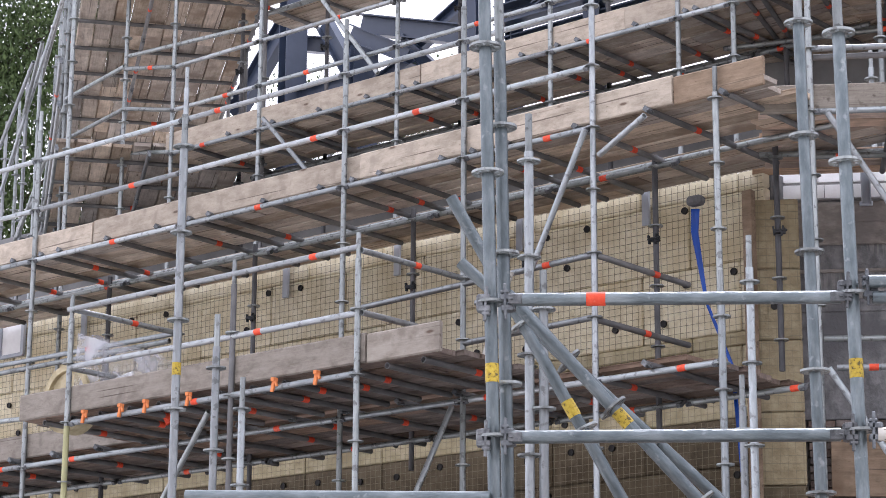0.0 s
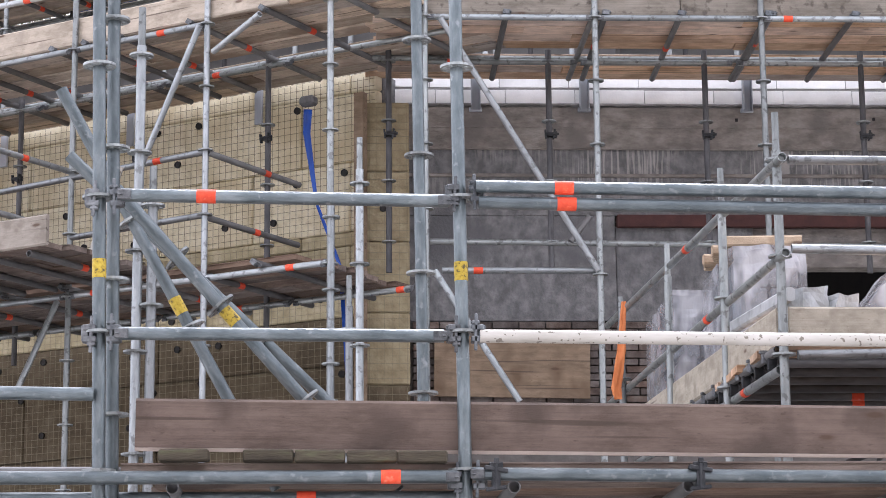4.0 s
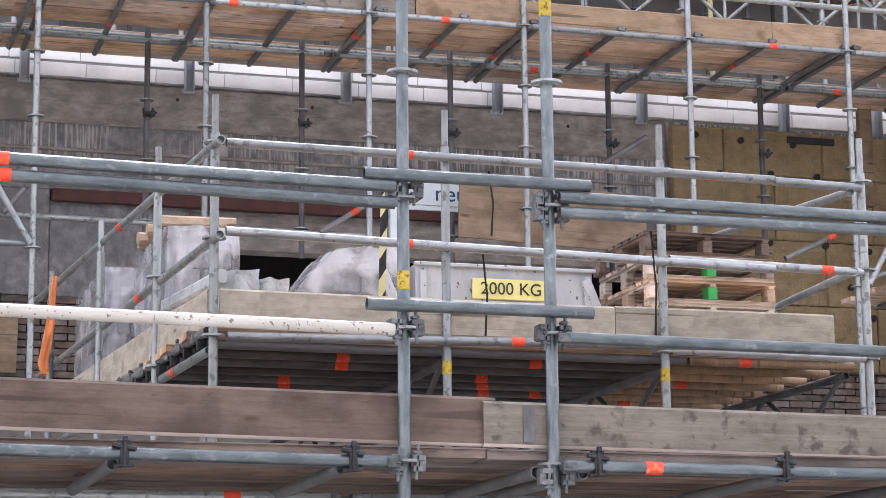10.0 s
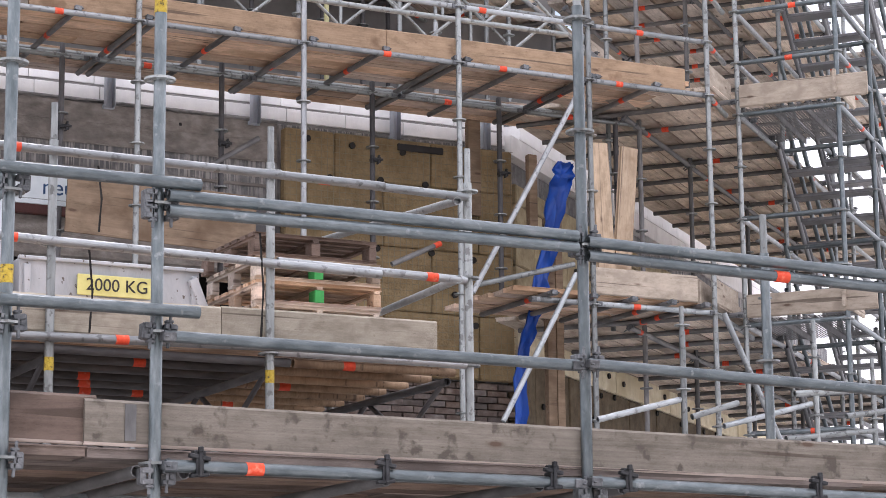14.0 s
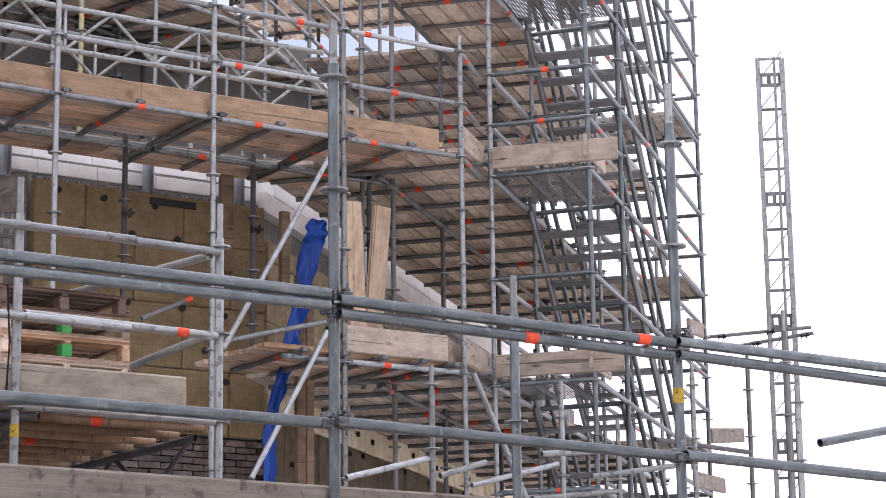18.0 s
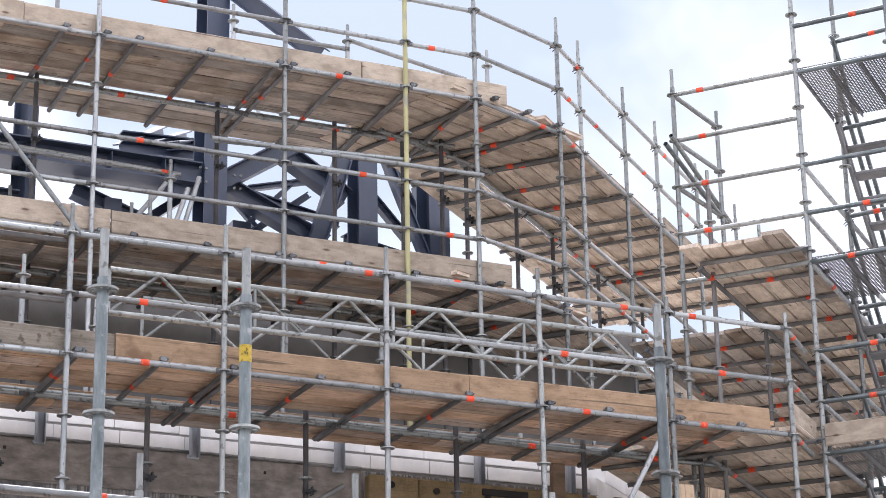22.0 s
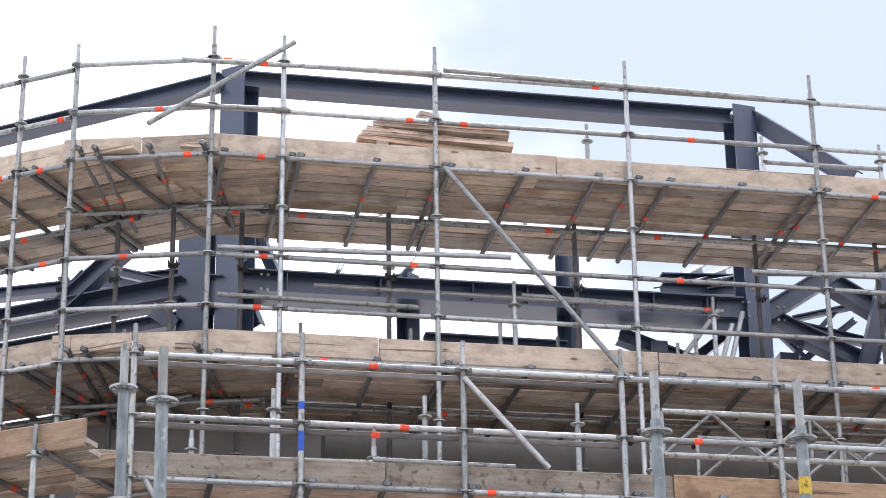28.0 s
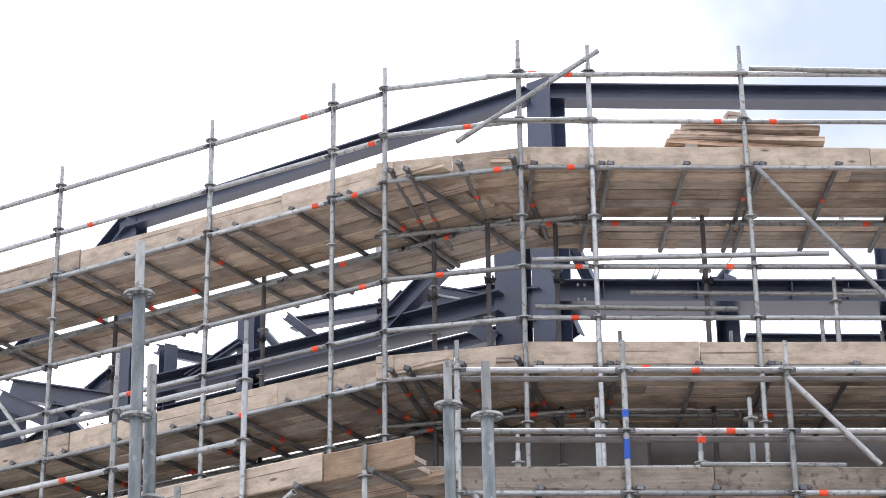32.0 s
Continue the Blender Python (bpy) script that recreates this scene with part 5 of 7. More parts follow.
# T1 front braces, lower bay rails
pole(low_mid, MID, (0.75, 16.38, 6.82), (1.91, 16.38, 4.87), galv_bright, name="brace")
pole(low_mid, MID, (0.69, 16.38, 4.87), (1.31, 16.38, 3.89), galv_bright, name="brace")
pole(low_mid, MID, (9.78, 16.38, 6.66), (8.74, 16.38, 4.86), galv_bright, name="brace")
pole(low_mid, MID, (9.75, 16.38, 5.10), (9.01, 16.38, 3.79), galv_bright, name="brace")
pole(low_mid, MID, (0.71, 17.60, 5.35), (4.84, 17.60, 5.31), galv, 0.05)
pole(low_mid, MID, (0.75, 16.43, 4.88), (1.91, 16.43, 4.88), galv_bright, 0.20)
pole(low_mid, MID, (1.83, 17.55, 5.34), (1.99, 17.55, 5.55), galv_dark, name="brace")
pole(low_mid, MID, (4.39, 17.55, 5.31), (4.76, 17.55, 5.55), galv_dark, 0.70, name="brace")
pole(low_mid, MID, (8.56, 17.55, 5.29), (9.03, 17.55, 5.51), galv_dark, 0.90, name="brace")
pole(low_mid, MID, (6.85, 17.55, 6.02), (7.29, 17.55, 6.30), galv_dark, name="brace")
pole(low_mid, MID, (8.80, 16.43, 4.94), (9.76, 16.43, 5.19), galv, name="brace")
pole(low_mid, MID, (3.21, 16.40, 7.78), (3.88, 16.40, 7.06), galv_bright, name="brace")
pole(low_mid, MID, (1.40, 18.0, 7.56), (3.95, 18.0, 7.59), galv)
for s in (1.77, 3.0, 4.27):
    standard(low_mid, MID, s, 17.0, 6.96, 7.83, DECK1 + 0.3, galv_bright, name="rear_standard")
for z0, h in ((7.46, 0.06), (7.12, 0.16)):
    tube("tape_sleeve", MID.at(1.93, 16.43, z0), MID.at(1.93, 16.43, z0 + h), low_mid, blue_tarp, 0.027, "blue tape wound round the tube")
pole(low_mid, MID, (2.50, 16.50, 7.10), (3.63, 16.50, 7.09), galv)
pole(upper_mid, MID, (3.50, 18.62, 10.69), (5.16, 18.62, 8.72), galv_bright, name="brace")
pole(upper_mid, MID, (0.74, 18.62, 10.94), (2.08, 18.62, 11.90), galv, name="brace")
pole(upper_mid, MID, (1.41, 18.64, 9.76), (4.11, 18.64, 9.83), galv_bright)
pole(upper_mid, MID, (1.42, 18.64, 9.30), (3.24, 18.64, 9.28), galv)
pole(upper_mid, MID, (2.44, 19.90, 9.97), (6.53, 19.90, 9.94), galv_bright)
pole(upper_mid, MID, (6.48, 18.75, 9.86), (8.51, 18.75, 9.97), galv_bright)
pole(upper_mid, MID, (4.49, 19.90, 9.99), (6.53, 19.90, 9.94), galv, 0.90)
pole(upper_mid, MID, (1.03, 18.66, 11.65), (3.47, 18.66, 11.70), galv, 0.30)
pole(upper_mid, MID, (1.04, 18.66, 11.18), (2.03, 18.66, 11.20), galv)
pole(upper_mid, MID, (3.51, 18.66, 11.74), (7.24, 18.66, 11.68), galv)
pole(upper_mid, MID, (6.42, 18.66, 9.84), (9.27, 18.66, 9.89), galv_bright)
# guard rail along the back of the top deck, short posts on the deck below
for s in (5.21, 7.06, 8.33, 9.96):
    standard(upper_mid, MID, s, 19.9, 10.8, 11.91, DECK3, galv_bright, name="rear_standard")
pole(upper_mid, MID, (7.06, 19.9, 11.62), (8.33, 19.9, 11.63), galv_bright, heads=True)
pole(upper_mid, MID, (8.33, 19.9, 11.74), (9.70, 19.9, 11.52), galv_bright, name="brace")
for s, top in ((4.18, 9.68), (6.09, 9.64), (5.90, 9.27), (4.04, 9.27)):
    standard(upper_mid, MID, s, 18.86, 8.85, top, DECK2 + 0.7, galv_bright, name="rear_standard")
for a, b in (((6.49, 19.2, 9.65), (6.28, 19.2, 8.9)), ((6.38, 19.2, 9.52), (6.18, 19.2, 8.9)), ((6.24, 19.2, 9.65), (5.7, 19.2, 8.92))):
    pole(upper_mid, MID, a, b, galv_bright, name="brace")
# loading platform rails
pole(load, MID, (2.26, 11.00, 4.37), (5.32, 11.00, 4.35), galv_bright, 0.30)
pole(load, MID, (2.26, 11.00, 3.91), (5.30, 11.00, 3.85), galv_bright, 0.30)
pole(load, MID, (2.27, 11.00, 3.37), (5.28, 11.00, 3.42), galv_bright, 0.50)
pole(load, MID, (4.70, 11.02, 4.36), (5.85, 11.02, 4.34), galv_bright, 0.20)
pole(load, MID, (4.69, 11.02, 3.88), (5.84, 11.02, 3.86), galv_bright, 0.78)
pole(load, MID, (4.69, 11.02, 3.39), (5.83, 11.02, 3.38), galv_bright)
pole(load, MID, (5.78, 11.00, 4.31), (6.62, 15.00, 4.85), galv_bright, name="side_rail")
pole(load, MID, (5.78, 11.00, 3.86), (6.47, 13.50, 4.09), galv_bright, name="side_rail")
pole(load, MID, (2.21, 10.90, 4.36), (1.91, 15.90, 4.37), galv, 0.45, name="side_rail")
pole(load, MID, (2.21, 10.90, 3.87), (1.92, 15.90, 3.81), galv, 0.35, name="side_rail")
pole(load, MID, (2.20, 11.10, 3.31), (2.02, 15.30, 3.31), galv, 0.18, name="side_beam")
pole(load, MID, (2.19, 11.10, 3.41), (2.0, 15.30, 3.41), galv_dark, name="side_beam")
# insulated wing, lower working level
pole(low_left, LEFT, (-14.49, 12.10, 5.83), (-11.17, 12.10, 5.84), galv_bright, 0.85)
pole(low_left, LEFT, (-14.46, 12.10, 5.33), (-11.16, 12.10, 5.33), galv_bright, 0.67)
pole(low_left, LEFT, (-14.38, 12.10, 4.85), (-11.17, 12.10, 4.87), galv_bright, 0.45, heads=True)
pole(low_left, LEFT, (-11.14, 12.10, 5.81), (-11.23, 13.40, 5.85), galv_bright, 0.50, name="side_rail")
pole(low_left, LEFT, (-11.13, 12.10, 5.33), (-11.22, 13.10, 5.36), galv_bright, name="side_rail")
pole(low_left, LEFT, (-14.45, 12.10, 5.83), (-14.56, 13.40, 5.86), galv_bright, 0.55, name="side_rail")
pole(low_left, LEFT, (-14.43, 12.10, 5.32), (-14.69, 13.20, 5.38), galv_bright, name="side_rail")
pole(low_left, LEFT, (-9.91, 13.40, 5.83), (-9.87, 14.58, 5.81), galv_dark, 0.60, name="side_rail")
pole(low_left, LEFT, (-9.92, 13.40, 5.33), (-9.88, 14.58, 5.32), galv_dark, 0.50, name="side_rail")
pole(low_left, LEFT, (-17.55, 13.40, 5.88), (-14.58, 13.40, 5.86), galv_bright, 0.60)
pole(low_left, LEFT, (-17.50, 13.40, 5.35), (-16.48, 13.40, 5.31), galv)
pole(low_left, LEFT, (-12.33, 13.40, 5.77), (-9.94, 13.40, 5.84), galv_bright, 0.80)
pole(low_left, LEFT, (-11.23, 13.40, 5.32), (-9.95, 13.40, 5.35), galv_bright)
pole(low_left, LEFT, (-17.54, 13.40, 5.80), (-14.65, 13.40, 5.80), galv)
pole(low_left, LEFT, (-13.70, 12.50, 4.17), (-12.85, 12.20, 4.79), galv, name="brace")
pole(low_left, LEFT, (-11.37, 13.00, 4.09), (-11.26, 13.30, 4.80), galv, name="brace")
pole(low_left, LEFT, (-10.49, 13.30, 5.73), (-9.93, 13.30, 6.81), galv_bright, name="brace")
pole(low_left, LEFT, (-10.97, 13.30, 5.06), (-10.66, 13.30, 5.80), paint_white_tube, name="brace")
pole(low_left, LEFT, (-9.87, 13.40, 6.62), (-9.30, 13.20, 6.77), galv_bright, name="brace")
pole(low_left, LEFT, (-15.29, 15.95, 9.93), (-14.50, 15.95, 8.96), galv, name="brace")
pole(low_left, LEFT, (-16.07, 15.90, 8.79), (-15.40, 15.90, 8.08), galv_bright, name="brace")

def lettering(text, size, mat, parent, m, label):
    cu = bpy.data.curves.new("lettering", "FONT")
    cu.body, cu.size, cu.extrude, cu.align_x, cu.align_y = text, size, 0.002, "CENTER", "CENTER"
    tmp = bpy.data.objects.new("lettering", cu)
    me = bpy.data.meshes.new_from_object(tmp)
    bpy.data.objects.remove(tmp)
    me.materials.clear()
    me.materials.append(mat)
    ob = new("lettering", me)
    ob.parent = parent
    ob.matrix_parent_inverse = Matrix.Identity(4)
    ob.matrix_basis = m
    return tagged(ob, label)


for k in range(9):
    part("coupler", CLAMP_DARK, load, MID.spot(2.195 - 0.0135 * k, 11.25 + 0.3 * k, 3.36) @ Matrix.Rotation(math.pi / 2, 4, "Z"), "black clamp")
    part("coupler", CLAMP_SMALL, load, MID.spot(2.175 - 0.0135 * k, 11.32 + 0.3 * k, 3.40) @ Matrix.Rotation(math.pi / 2 + 0.2 * (k % 3), 4, "Z"))

# goods on the platform
TOP = 3.445


def pallet(line, s, v, z, turn, label, mat=None, marked=False):
    """A timber pallet: deck boards above and below three runs of blocks."""
    ob = thing("pallet", line.at(s, v, z), label, "pallet", "stacked pallets")
    base = line.spot(s, v, z) @ Matrix.Rotation(radians(turn), 4, "Z")
    mm = mat or plank_warm
    ob.location = base.translation
    for k in range(7):
        part("deck_board", plank_mesh(0.82, 0.1, 0.02, mm), ob, base @ Matrix.Translation((-0.41, -0.42 + 0.123 * k, 0.120)))
    for k in range(3):
        part("bottom_board", plank_mesh(0.82, 0.1, 0.02, mm), ob, base @ Matrix.Translation((-0.41, -0.42 + 0.37 * k, 0)))
        for j in range(3):
            green = marked and k == 0 and j == 1
            part("block", box_mesh("block", 0.06 if j == 1 else 0.05, 0.1, 0.078, green_paint if green else mm, 0.004), ob, base @ Matrix.Translation((-0.38 + 0.38 * j, -0.368 + 0.37 * k, 0.06)), "green painted block" if green else "")
        part("stringer_board", plank_mesh(0.84, 0.06, 0.02, mm), ob, base @ Matrix.Translation((-0.35 + 0.38 * k, -0.42, 0.0995)) @ Matrix.Rotation(math.pi / 2, 4, "Z"))
    return ob


for k in range(6):
    pallet(MID, 5.47 + (0.0, 0.012, -0.01, 0.006, 0.0, -0.03)[k], 12.62, TOP + 0.142 * k, RNG.uniform(-1.2, 1.2), "rough timber pallet in a stack on the platform", (plank_warm, board_brown, plank_grey, plank_warm, plank_grey, board_brown)[k], k in (3, 4))


def wrapped(name, line, s, v, z, sx, sy, sz, label, slope=0.0, mat=None, seed=3, tent=False):
    """A stack under creased plastic film: a pulled-in, rumpled skin over a block."""
    rng = random.Random(seed)
    bm = bmesh.new()
    bmesh.ops.create_cube(bm, size=1)
    bmesh.ops.subdivide_edges(bm, edges=bm.edges[:], cuts=22, use_grid_fill=True)
    for w in bm.verts:
        x, y, zz = w.co
        q = Vector((x * sx + seed, y * sy, zz * sz)) * 5.0
        crease = 1 - abs(noise.noise(q * 0.7)) * 2
        fine_ = noise.noise(q * 2.6)
        base = Vector((x * sx, y * sy, (zz + 0.5) * (sz + slope * x * sx)))
        if tent:
            base.z *= 1 - 0.38 * min(1.0, max(0.0, (-x - 0.12) / 0.38))
        out_ = Vector((x, y, max(0.0, zz))).normalized()
        if zz > 0.3:
            base.x *= 1 - 0.06 * (zz - 0.3)
            base.y *= 1 - 0.06 * (zz - 0.3)
            base.z += 0.02 * noise.noise(q * 1.1)
        w.co = base + out_ * (0.010 * crease ** 3 + 0.008 * fine_ if zz > -0.46 else 0.0)
    bmesh.ops.triangulate(bm, faces=bm.faces[:])
    me = bpy.data.meshes.new("film")
    bm.to_mesh(me)
    bm.free()
    me.materials.append(mat or film)
    ob = thing(name, line.at(s, v, z), label, "building material")
    part("film", me, ob, line.spot(s, v, z), "creased clear plastic film")
    if name == "wrapped_load":
        nx, ny, nz = max(1, round(sx / 0.2)), max(1, round(sy / 0.3)), max(1, round(sz / 0.22))
        dx, dy, dz = sx * 0.86 / nx, sy * 0.9 / ny, sz * 0.95 / nz
        brick_ = box_mesh("block", dx - 0.014, dy - 0.014, dz - 0.012, block_blue, 0.012)
        for i in range(1 if tent else 0, nx):
            for j in range(ny):
                for k in range(nz):
                    part("block", brick_, ob, line.spot(s, v, z) @ Matrix.Translation(((i + 0.5) * dx - nx * dx / 2, (j + 0.5) * dy - ny * dy / 2, (k + 0.5) * dz)))
    return ob


wrapped("wrapped_load", MID, 2.44, 13.05, TOP, 0.42, 1.1, 0.80, "stack of blocks wrapped in creased clear film")
wrapped("wrapped_load", MID, 2.27, 14.55, TOP, 0.36, 1.3, 0.80, "low stack of blocks wrapped in dull film", 0.0, None, 5)
wrapped("wrapped_load", MID, 3.32, 12.95, TOP, 0.64, 0.7, 0.74, "stack of blocks under loose pale film", 0.0, None, 8, True)
for k in range(9):
    ob = new("timber_batten", plank_mesh(0.46, 0.065, 0.061, board_fresh))
    ob.matrix_world = MID.spot(2.19 + 0.02 * (k % 3), 12.62 + 0.105 * k, TOP + 0.82 + 0.004 * k) @ Matrix.Rotation(radians(RNG.uniform(-4, 4)), 4, "Z")
    tagged(ob, "short pale timber batten on a wrapped stack", "timber", "loose battens")

ob = new("edging_strip", plank_mesh(1.45, 0.05, 0.07, block_grey))
d_ = MID.at(2.24, 12.7, 3.755) - MID.at(2.32, 11.25, 3.70)
ob.matrix_world = Matrix.Translation(MID.at(2.32, 11.25, 3.69)) @ d_.to_track_quat("X", "Z").to_matrix().to_4x4()
tagged(ob, "pale grey edging strip lying along the platform side", "board")

hazard = thing("hazard_strip", MID.at(3.21, 11.5, TOP), "narrow upright strip with black and yellow hazard stripes", "marker post")
for k in range(8):
    vs = [(x, y, 0.115 * k + z + (0.06 if x > 0 else 0)) for y in (-0.012, 0.012) for x, z in ((-0.017, 0), (0.017, 0), (0.017, 0.115), (-0.017, 0.115))]
    part("stripe", mesh_of("stripe", vs, [(0, 1, 2, 3), (7, 6, 5, 4), (0, 4, 5, 1), (2, 6, 7, 3), (1, 5, 6, 2), (4, 0, 3, 7)], fixing if k % 2 else yellow_stripe), hazard, MID.spot(3.21, 11.5, TOP) @ Matrix.Rotation(0.03, 4, "Y"))
rubble = thing("broken_blocks", MID.at(2.5, 11.45, TOP), "heap of broken grey blocks behind the toe board", "blocks")


def lump_mesh(x, y, z, seed):
    """A rough broken block: a knocked-about box."""
    bm = bmesh.new()
    bmesh.ops.create_cube(bm, size=1)
    bmesh.ops.subdivide_edges(bm, edges=bm.edges[:], cuts=3, use_grid_fill=True)
    for w in bm.verts:
        w.co = Vector((w.co.x * x, w.co.y * y, (w.co.z + 0.5) * z)) + noise.noise_vector(w.co * 2.2 + Vector((seed, 0, 0))) * 0.022
    me = bpy.data.meshes.new("block")
    bm.to_mesh(me)
    bm.free()
    me.materials.append(block_grey)
    return me


for k, (ds, w, h, z) in enumerate(((-0.06, 0.16, 0.19, 0), (0.10, 0.15, 0.17, 0), (-0.05, 0.15, 0.15, 0.19), (0.10, 0.13, 0.13, 0.17))):
    part("block", lump_mesh(w, 0.2, h, k * 3.7), rubble, MID.spot(2.47 + ds, 11.45, TOP + z) @ Matrix.Rotation(0.15 * k, 4, "Z"))

skip = thing("material_skip", MID.at(4.3, 12.75, TOP), "pale grey steel skip with a yellow load sign", "container")
part("body", box_mesh("body", 1.12, 0.7, 0.66, skip_paint, 0.008), skip, MID.spot(4.3, 12.97, TOP + 0.34))
for z, h in ((0.05, 0.05), (0.664, 0.022)):
    part("rim", box_mesh("rim", 1.15, 0.03, h, skip_paint, 0.004), skip, MID.spot(4.3, 12.603, TOP + z))
for ds in (-0.52, 0.52):
    part("rib", box_mesh("rib", 0.04, 0.03, 0.54, skip_paint, 0.004), skip, MID.spot(4.3 + ds, 12.604, TOP + 0.355))
for k in (-0.66, 0.62):
    part("strut", box_mesh("strut", 0.06, 0.05, 0.62, skip_paint, 0.005), skip, MID.spot(4.3 + k, 12.6, TOP + 0.32) @ Matrix.Rotation(radians(-22), 4, "Y"))
sign = part("load_sign", box_mesh("load_sign", 0.46, 0.012, 0.125, yellow_sign, 0.003), skip, MID.spot(4.31, 12.585, TOP + 0.525), "yellow sign lettered 2000 KG")


for word, dx in (("2000", -0.075), ("KG", 0.135)):
    lettering(word, 0.105, black_paint, sign, Matrix.Translation((dx, -0.009, 0)) @ Matrix.Rotation(math.pi / 2, 4, "X"), "black stencilled lettering")

# things in and before the long opening
ply = new("plywood_panel", box_mesh("plywood_panel", 1.66, 0.02, 0.50, plywood, 0.003))
ply.matrix_world = MID.spot(6.33, 17.3, 5.50) @ Matrix.Rotation(radians(2.2), 4, "Y")
tagged(ply, "raw plywood panel tied to the scaffold", "board")
ply2 = new("plywood_panel", box_mesh("plywood_panel", 1.3, 0.02, 0.52, plywood, 0.003))
ply2.matrix_world = MID.spot(1.42, 18.5, 4.48) @ Matrix.Rotation(radians(1), 4, "Y")
tagged(ply2, "raw plywood sheet covering a gap in the brickwork", "board")
sg = thing("site_sign", MID.at(5.42, 17.62, 5.55), "pale blue sign with dark lettering that is half hidden", "sign")
sign_panel = part("panel", box_mesh("panel", 0.52, 0.012, 0.2, white_sign, 0.003), sg, MID.spot(5.40, 17.6, 5.70))
lettering("neu", 0.19, sign_blue, sign_panel, Matrix.Translation((0.125, -0.009, 0.0)) @ Matrix.Rotation(math.pi / 2, 4, "X"), "dark blue lettering")
part("lower_rail", box_mesh("lower_rail", 0.52, 0.02, 0.04, white_sign, 0.003), sg, MID.spot(5.40, 17.6, 5.575))
striped = thing("striped_post", MID.at(4.98, 17.4, 3.9), "white post with yellow and black stripes", "post")
part("post", box_mesh("post", 0.09, 0.06, 1.75, white_sign, 0.004, (0, 0, 0.87)), striped, MID.spot(4.98, 17.4, 3.9))
for k in range(12):
    part("stripe", box_mesh("stripe", 0.04, 0.004, 0.06, yellow_label if k % 2 else black_paint, 0), striped, MID.spot(4.955, 17.366, 4.3 + 0.075 * k) @ Matrix.Rotation(radians(25), 4, "Y"))


def hanging(name, pts, width, thick, mat, label, category, ripple=0.0, edge=None):
    """A strip of cloth or webbing that follows points from top to bottom."""
    across = Vector(edge or MID.u)
    vs, fs, n = [], [], 0
    dense = []
    for (p, w0), (r, w1) in zip(zip(pts, width), zip(pts[1:], width[1:])):
        for k in range(6):
            f = k / 6
            dense.append((Vector(p).lerp(Vector(r), f), w0 + (w1 - w0) * f))
    dense.append((Vector(pts[-1]), width[-1]))
    deep = MID.n
    cols = 7
    for side_ in (0, 1):
        for i, (p, w) in enumerate(dense):
            for c in range(cols):
                x = (c / (cols - 1) - 0.5) * w
                d = ripple * noise.noise(Vector((c * 0.9, i * 0.45, 3.1 + len(pts)))) + side_ * thick
                vs.append(p + across * x + deep * d)
    rows, lay = len(dense), len(dense) * cols
    for i in range(rows - 1):
        for c in range(cols - 1):
            a = i * cols + c
            fs.append((a, a + 1, a + cols + 1, a + cols))
            fs.append((lay + a, lay + a + cols, lay + a + cols + 1, lay + a + 1))
        for c in (0, cols - 1):
            a = i * cols + c
            fs.append((a, a + cols, lay + a + cols, lay + a))
    ob = new(name, mesh_of(name, vs, fs, mat, lambda p: True))
    return tagged(ob, label, category)


hanging("blue_tarpaulin", [MID.at(10.30, 17.44, 6.33), MID.at(10.26, 17.4, 6.345), MID.at(10.22, 17.4, 6.15), MID.at(10.09, 17.4, 5.59), MID.at(9.93, 17.4, 4.95), MID.at(9.79, 17.4, 4.53), MID.at(9.75, 17.4, 3.9)], [0.10, 0.17, 0.21, 0.15, 0.14, 0.13, 0.12], 0.02, blue_tarp, "crumpled blue tarpaulin hanging down in a narrow strip", "tarpaulin", 0.13)
hanging("blue_strap", [LEFT.at(-9.94, 14.8, 6.5), LEFT.at(-9.95, 14.8, 6.3), LEFT.at(-9.85, 14.8, 5.7), LEFT.at(-9.62, 14.8, 5.15), LEFT.at(-9.55, 14.8, 4.3)], [0.07, 0.06, 0.025, 0.03, 0.04], 0.012, blue_tarp, "blue webbing strap hanging from a dark lamp", "strap", 0.02)
lampb = thing("work_lamp", LEFT.at(-9.9, 14.75, 6.5), "dark work lamp fixed to a back post", "lamp")
part("housing", box_mesh("housing", 0.14, 0.1, 0.08, galv_dark, 0.02), lampb, LEFT.spot(-9.88, 14.72, 6.54))
hanging("orange_strap", [MID.at(1.93, 15.1, 4.4), MID.at(1.9, 15.05, 4.05), MID.at(1.86, 15.05, 3.8), MID.at(1.87, 15.05, 3.72)], [0.03, 0.06, 0.07, 0.05], 0.02, orange_strap, "orange lifting strap hung over a side rail", "strap", 0.03)

for foot, head in (((10.22, 16.62, 5.0), (10.165, 16.62, 6.34)), ((10.365, 16.64, 5.0), (10.49, 16.64, 6.35))):
    ob = new("upright_plank", plank_mesh(1.35, 0.19, 0.03, board_fresh))
    rise = (MID.at(*head) - MID.at(*foot)).normalized()
    wide_ = (MID.u - rise * MID.u.dot(rise)).normalized()
    ob.matrix_world = Matrix.Translation(MID.at(*foot)) @ Matrix((rise, wide_, rise.cross(wide_))).transposed().to_4x4() @ Matrix.Translation((0, -0.095, 0))
    tagged(ob, "loose pale plank stood upright against a rail", "plank", "upright planks")
for s, v, z0, z1, w in ((10.3, 17.8, 0, 5.9, 0.09), (10.42, 17.85, 0, 5.9, 0.08), (9.84, 18.4, 6.0, 6.95, 0.13), (10.36, 18.2, 5.9, 6.6, 0.09)):
    ob = new("timber_post", box_mesh("timber_post", w, 0.07, z1 - z0, plywood, 0.004, (0, 0, (z1 - z0) / 2)))
    ob.matrix_world = MID.spot(s, v, z0)
    tagged(ob, "sawn timber post beside the wall", "post", "timber posts")
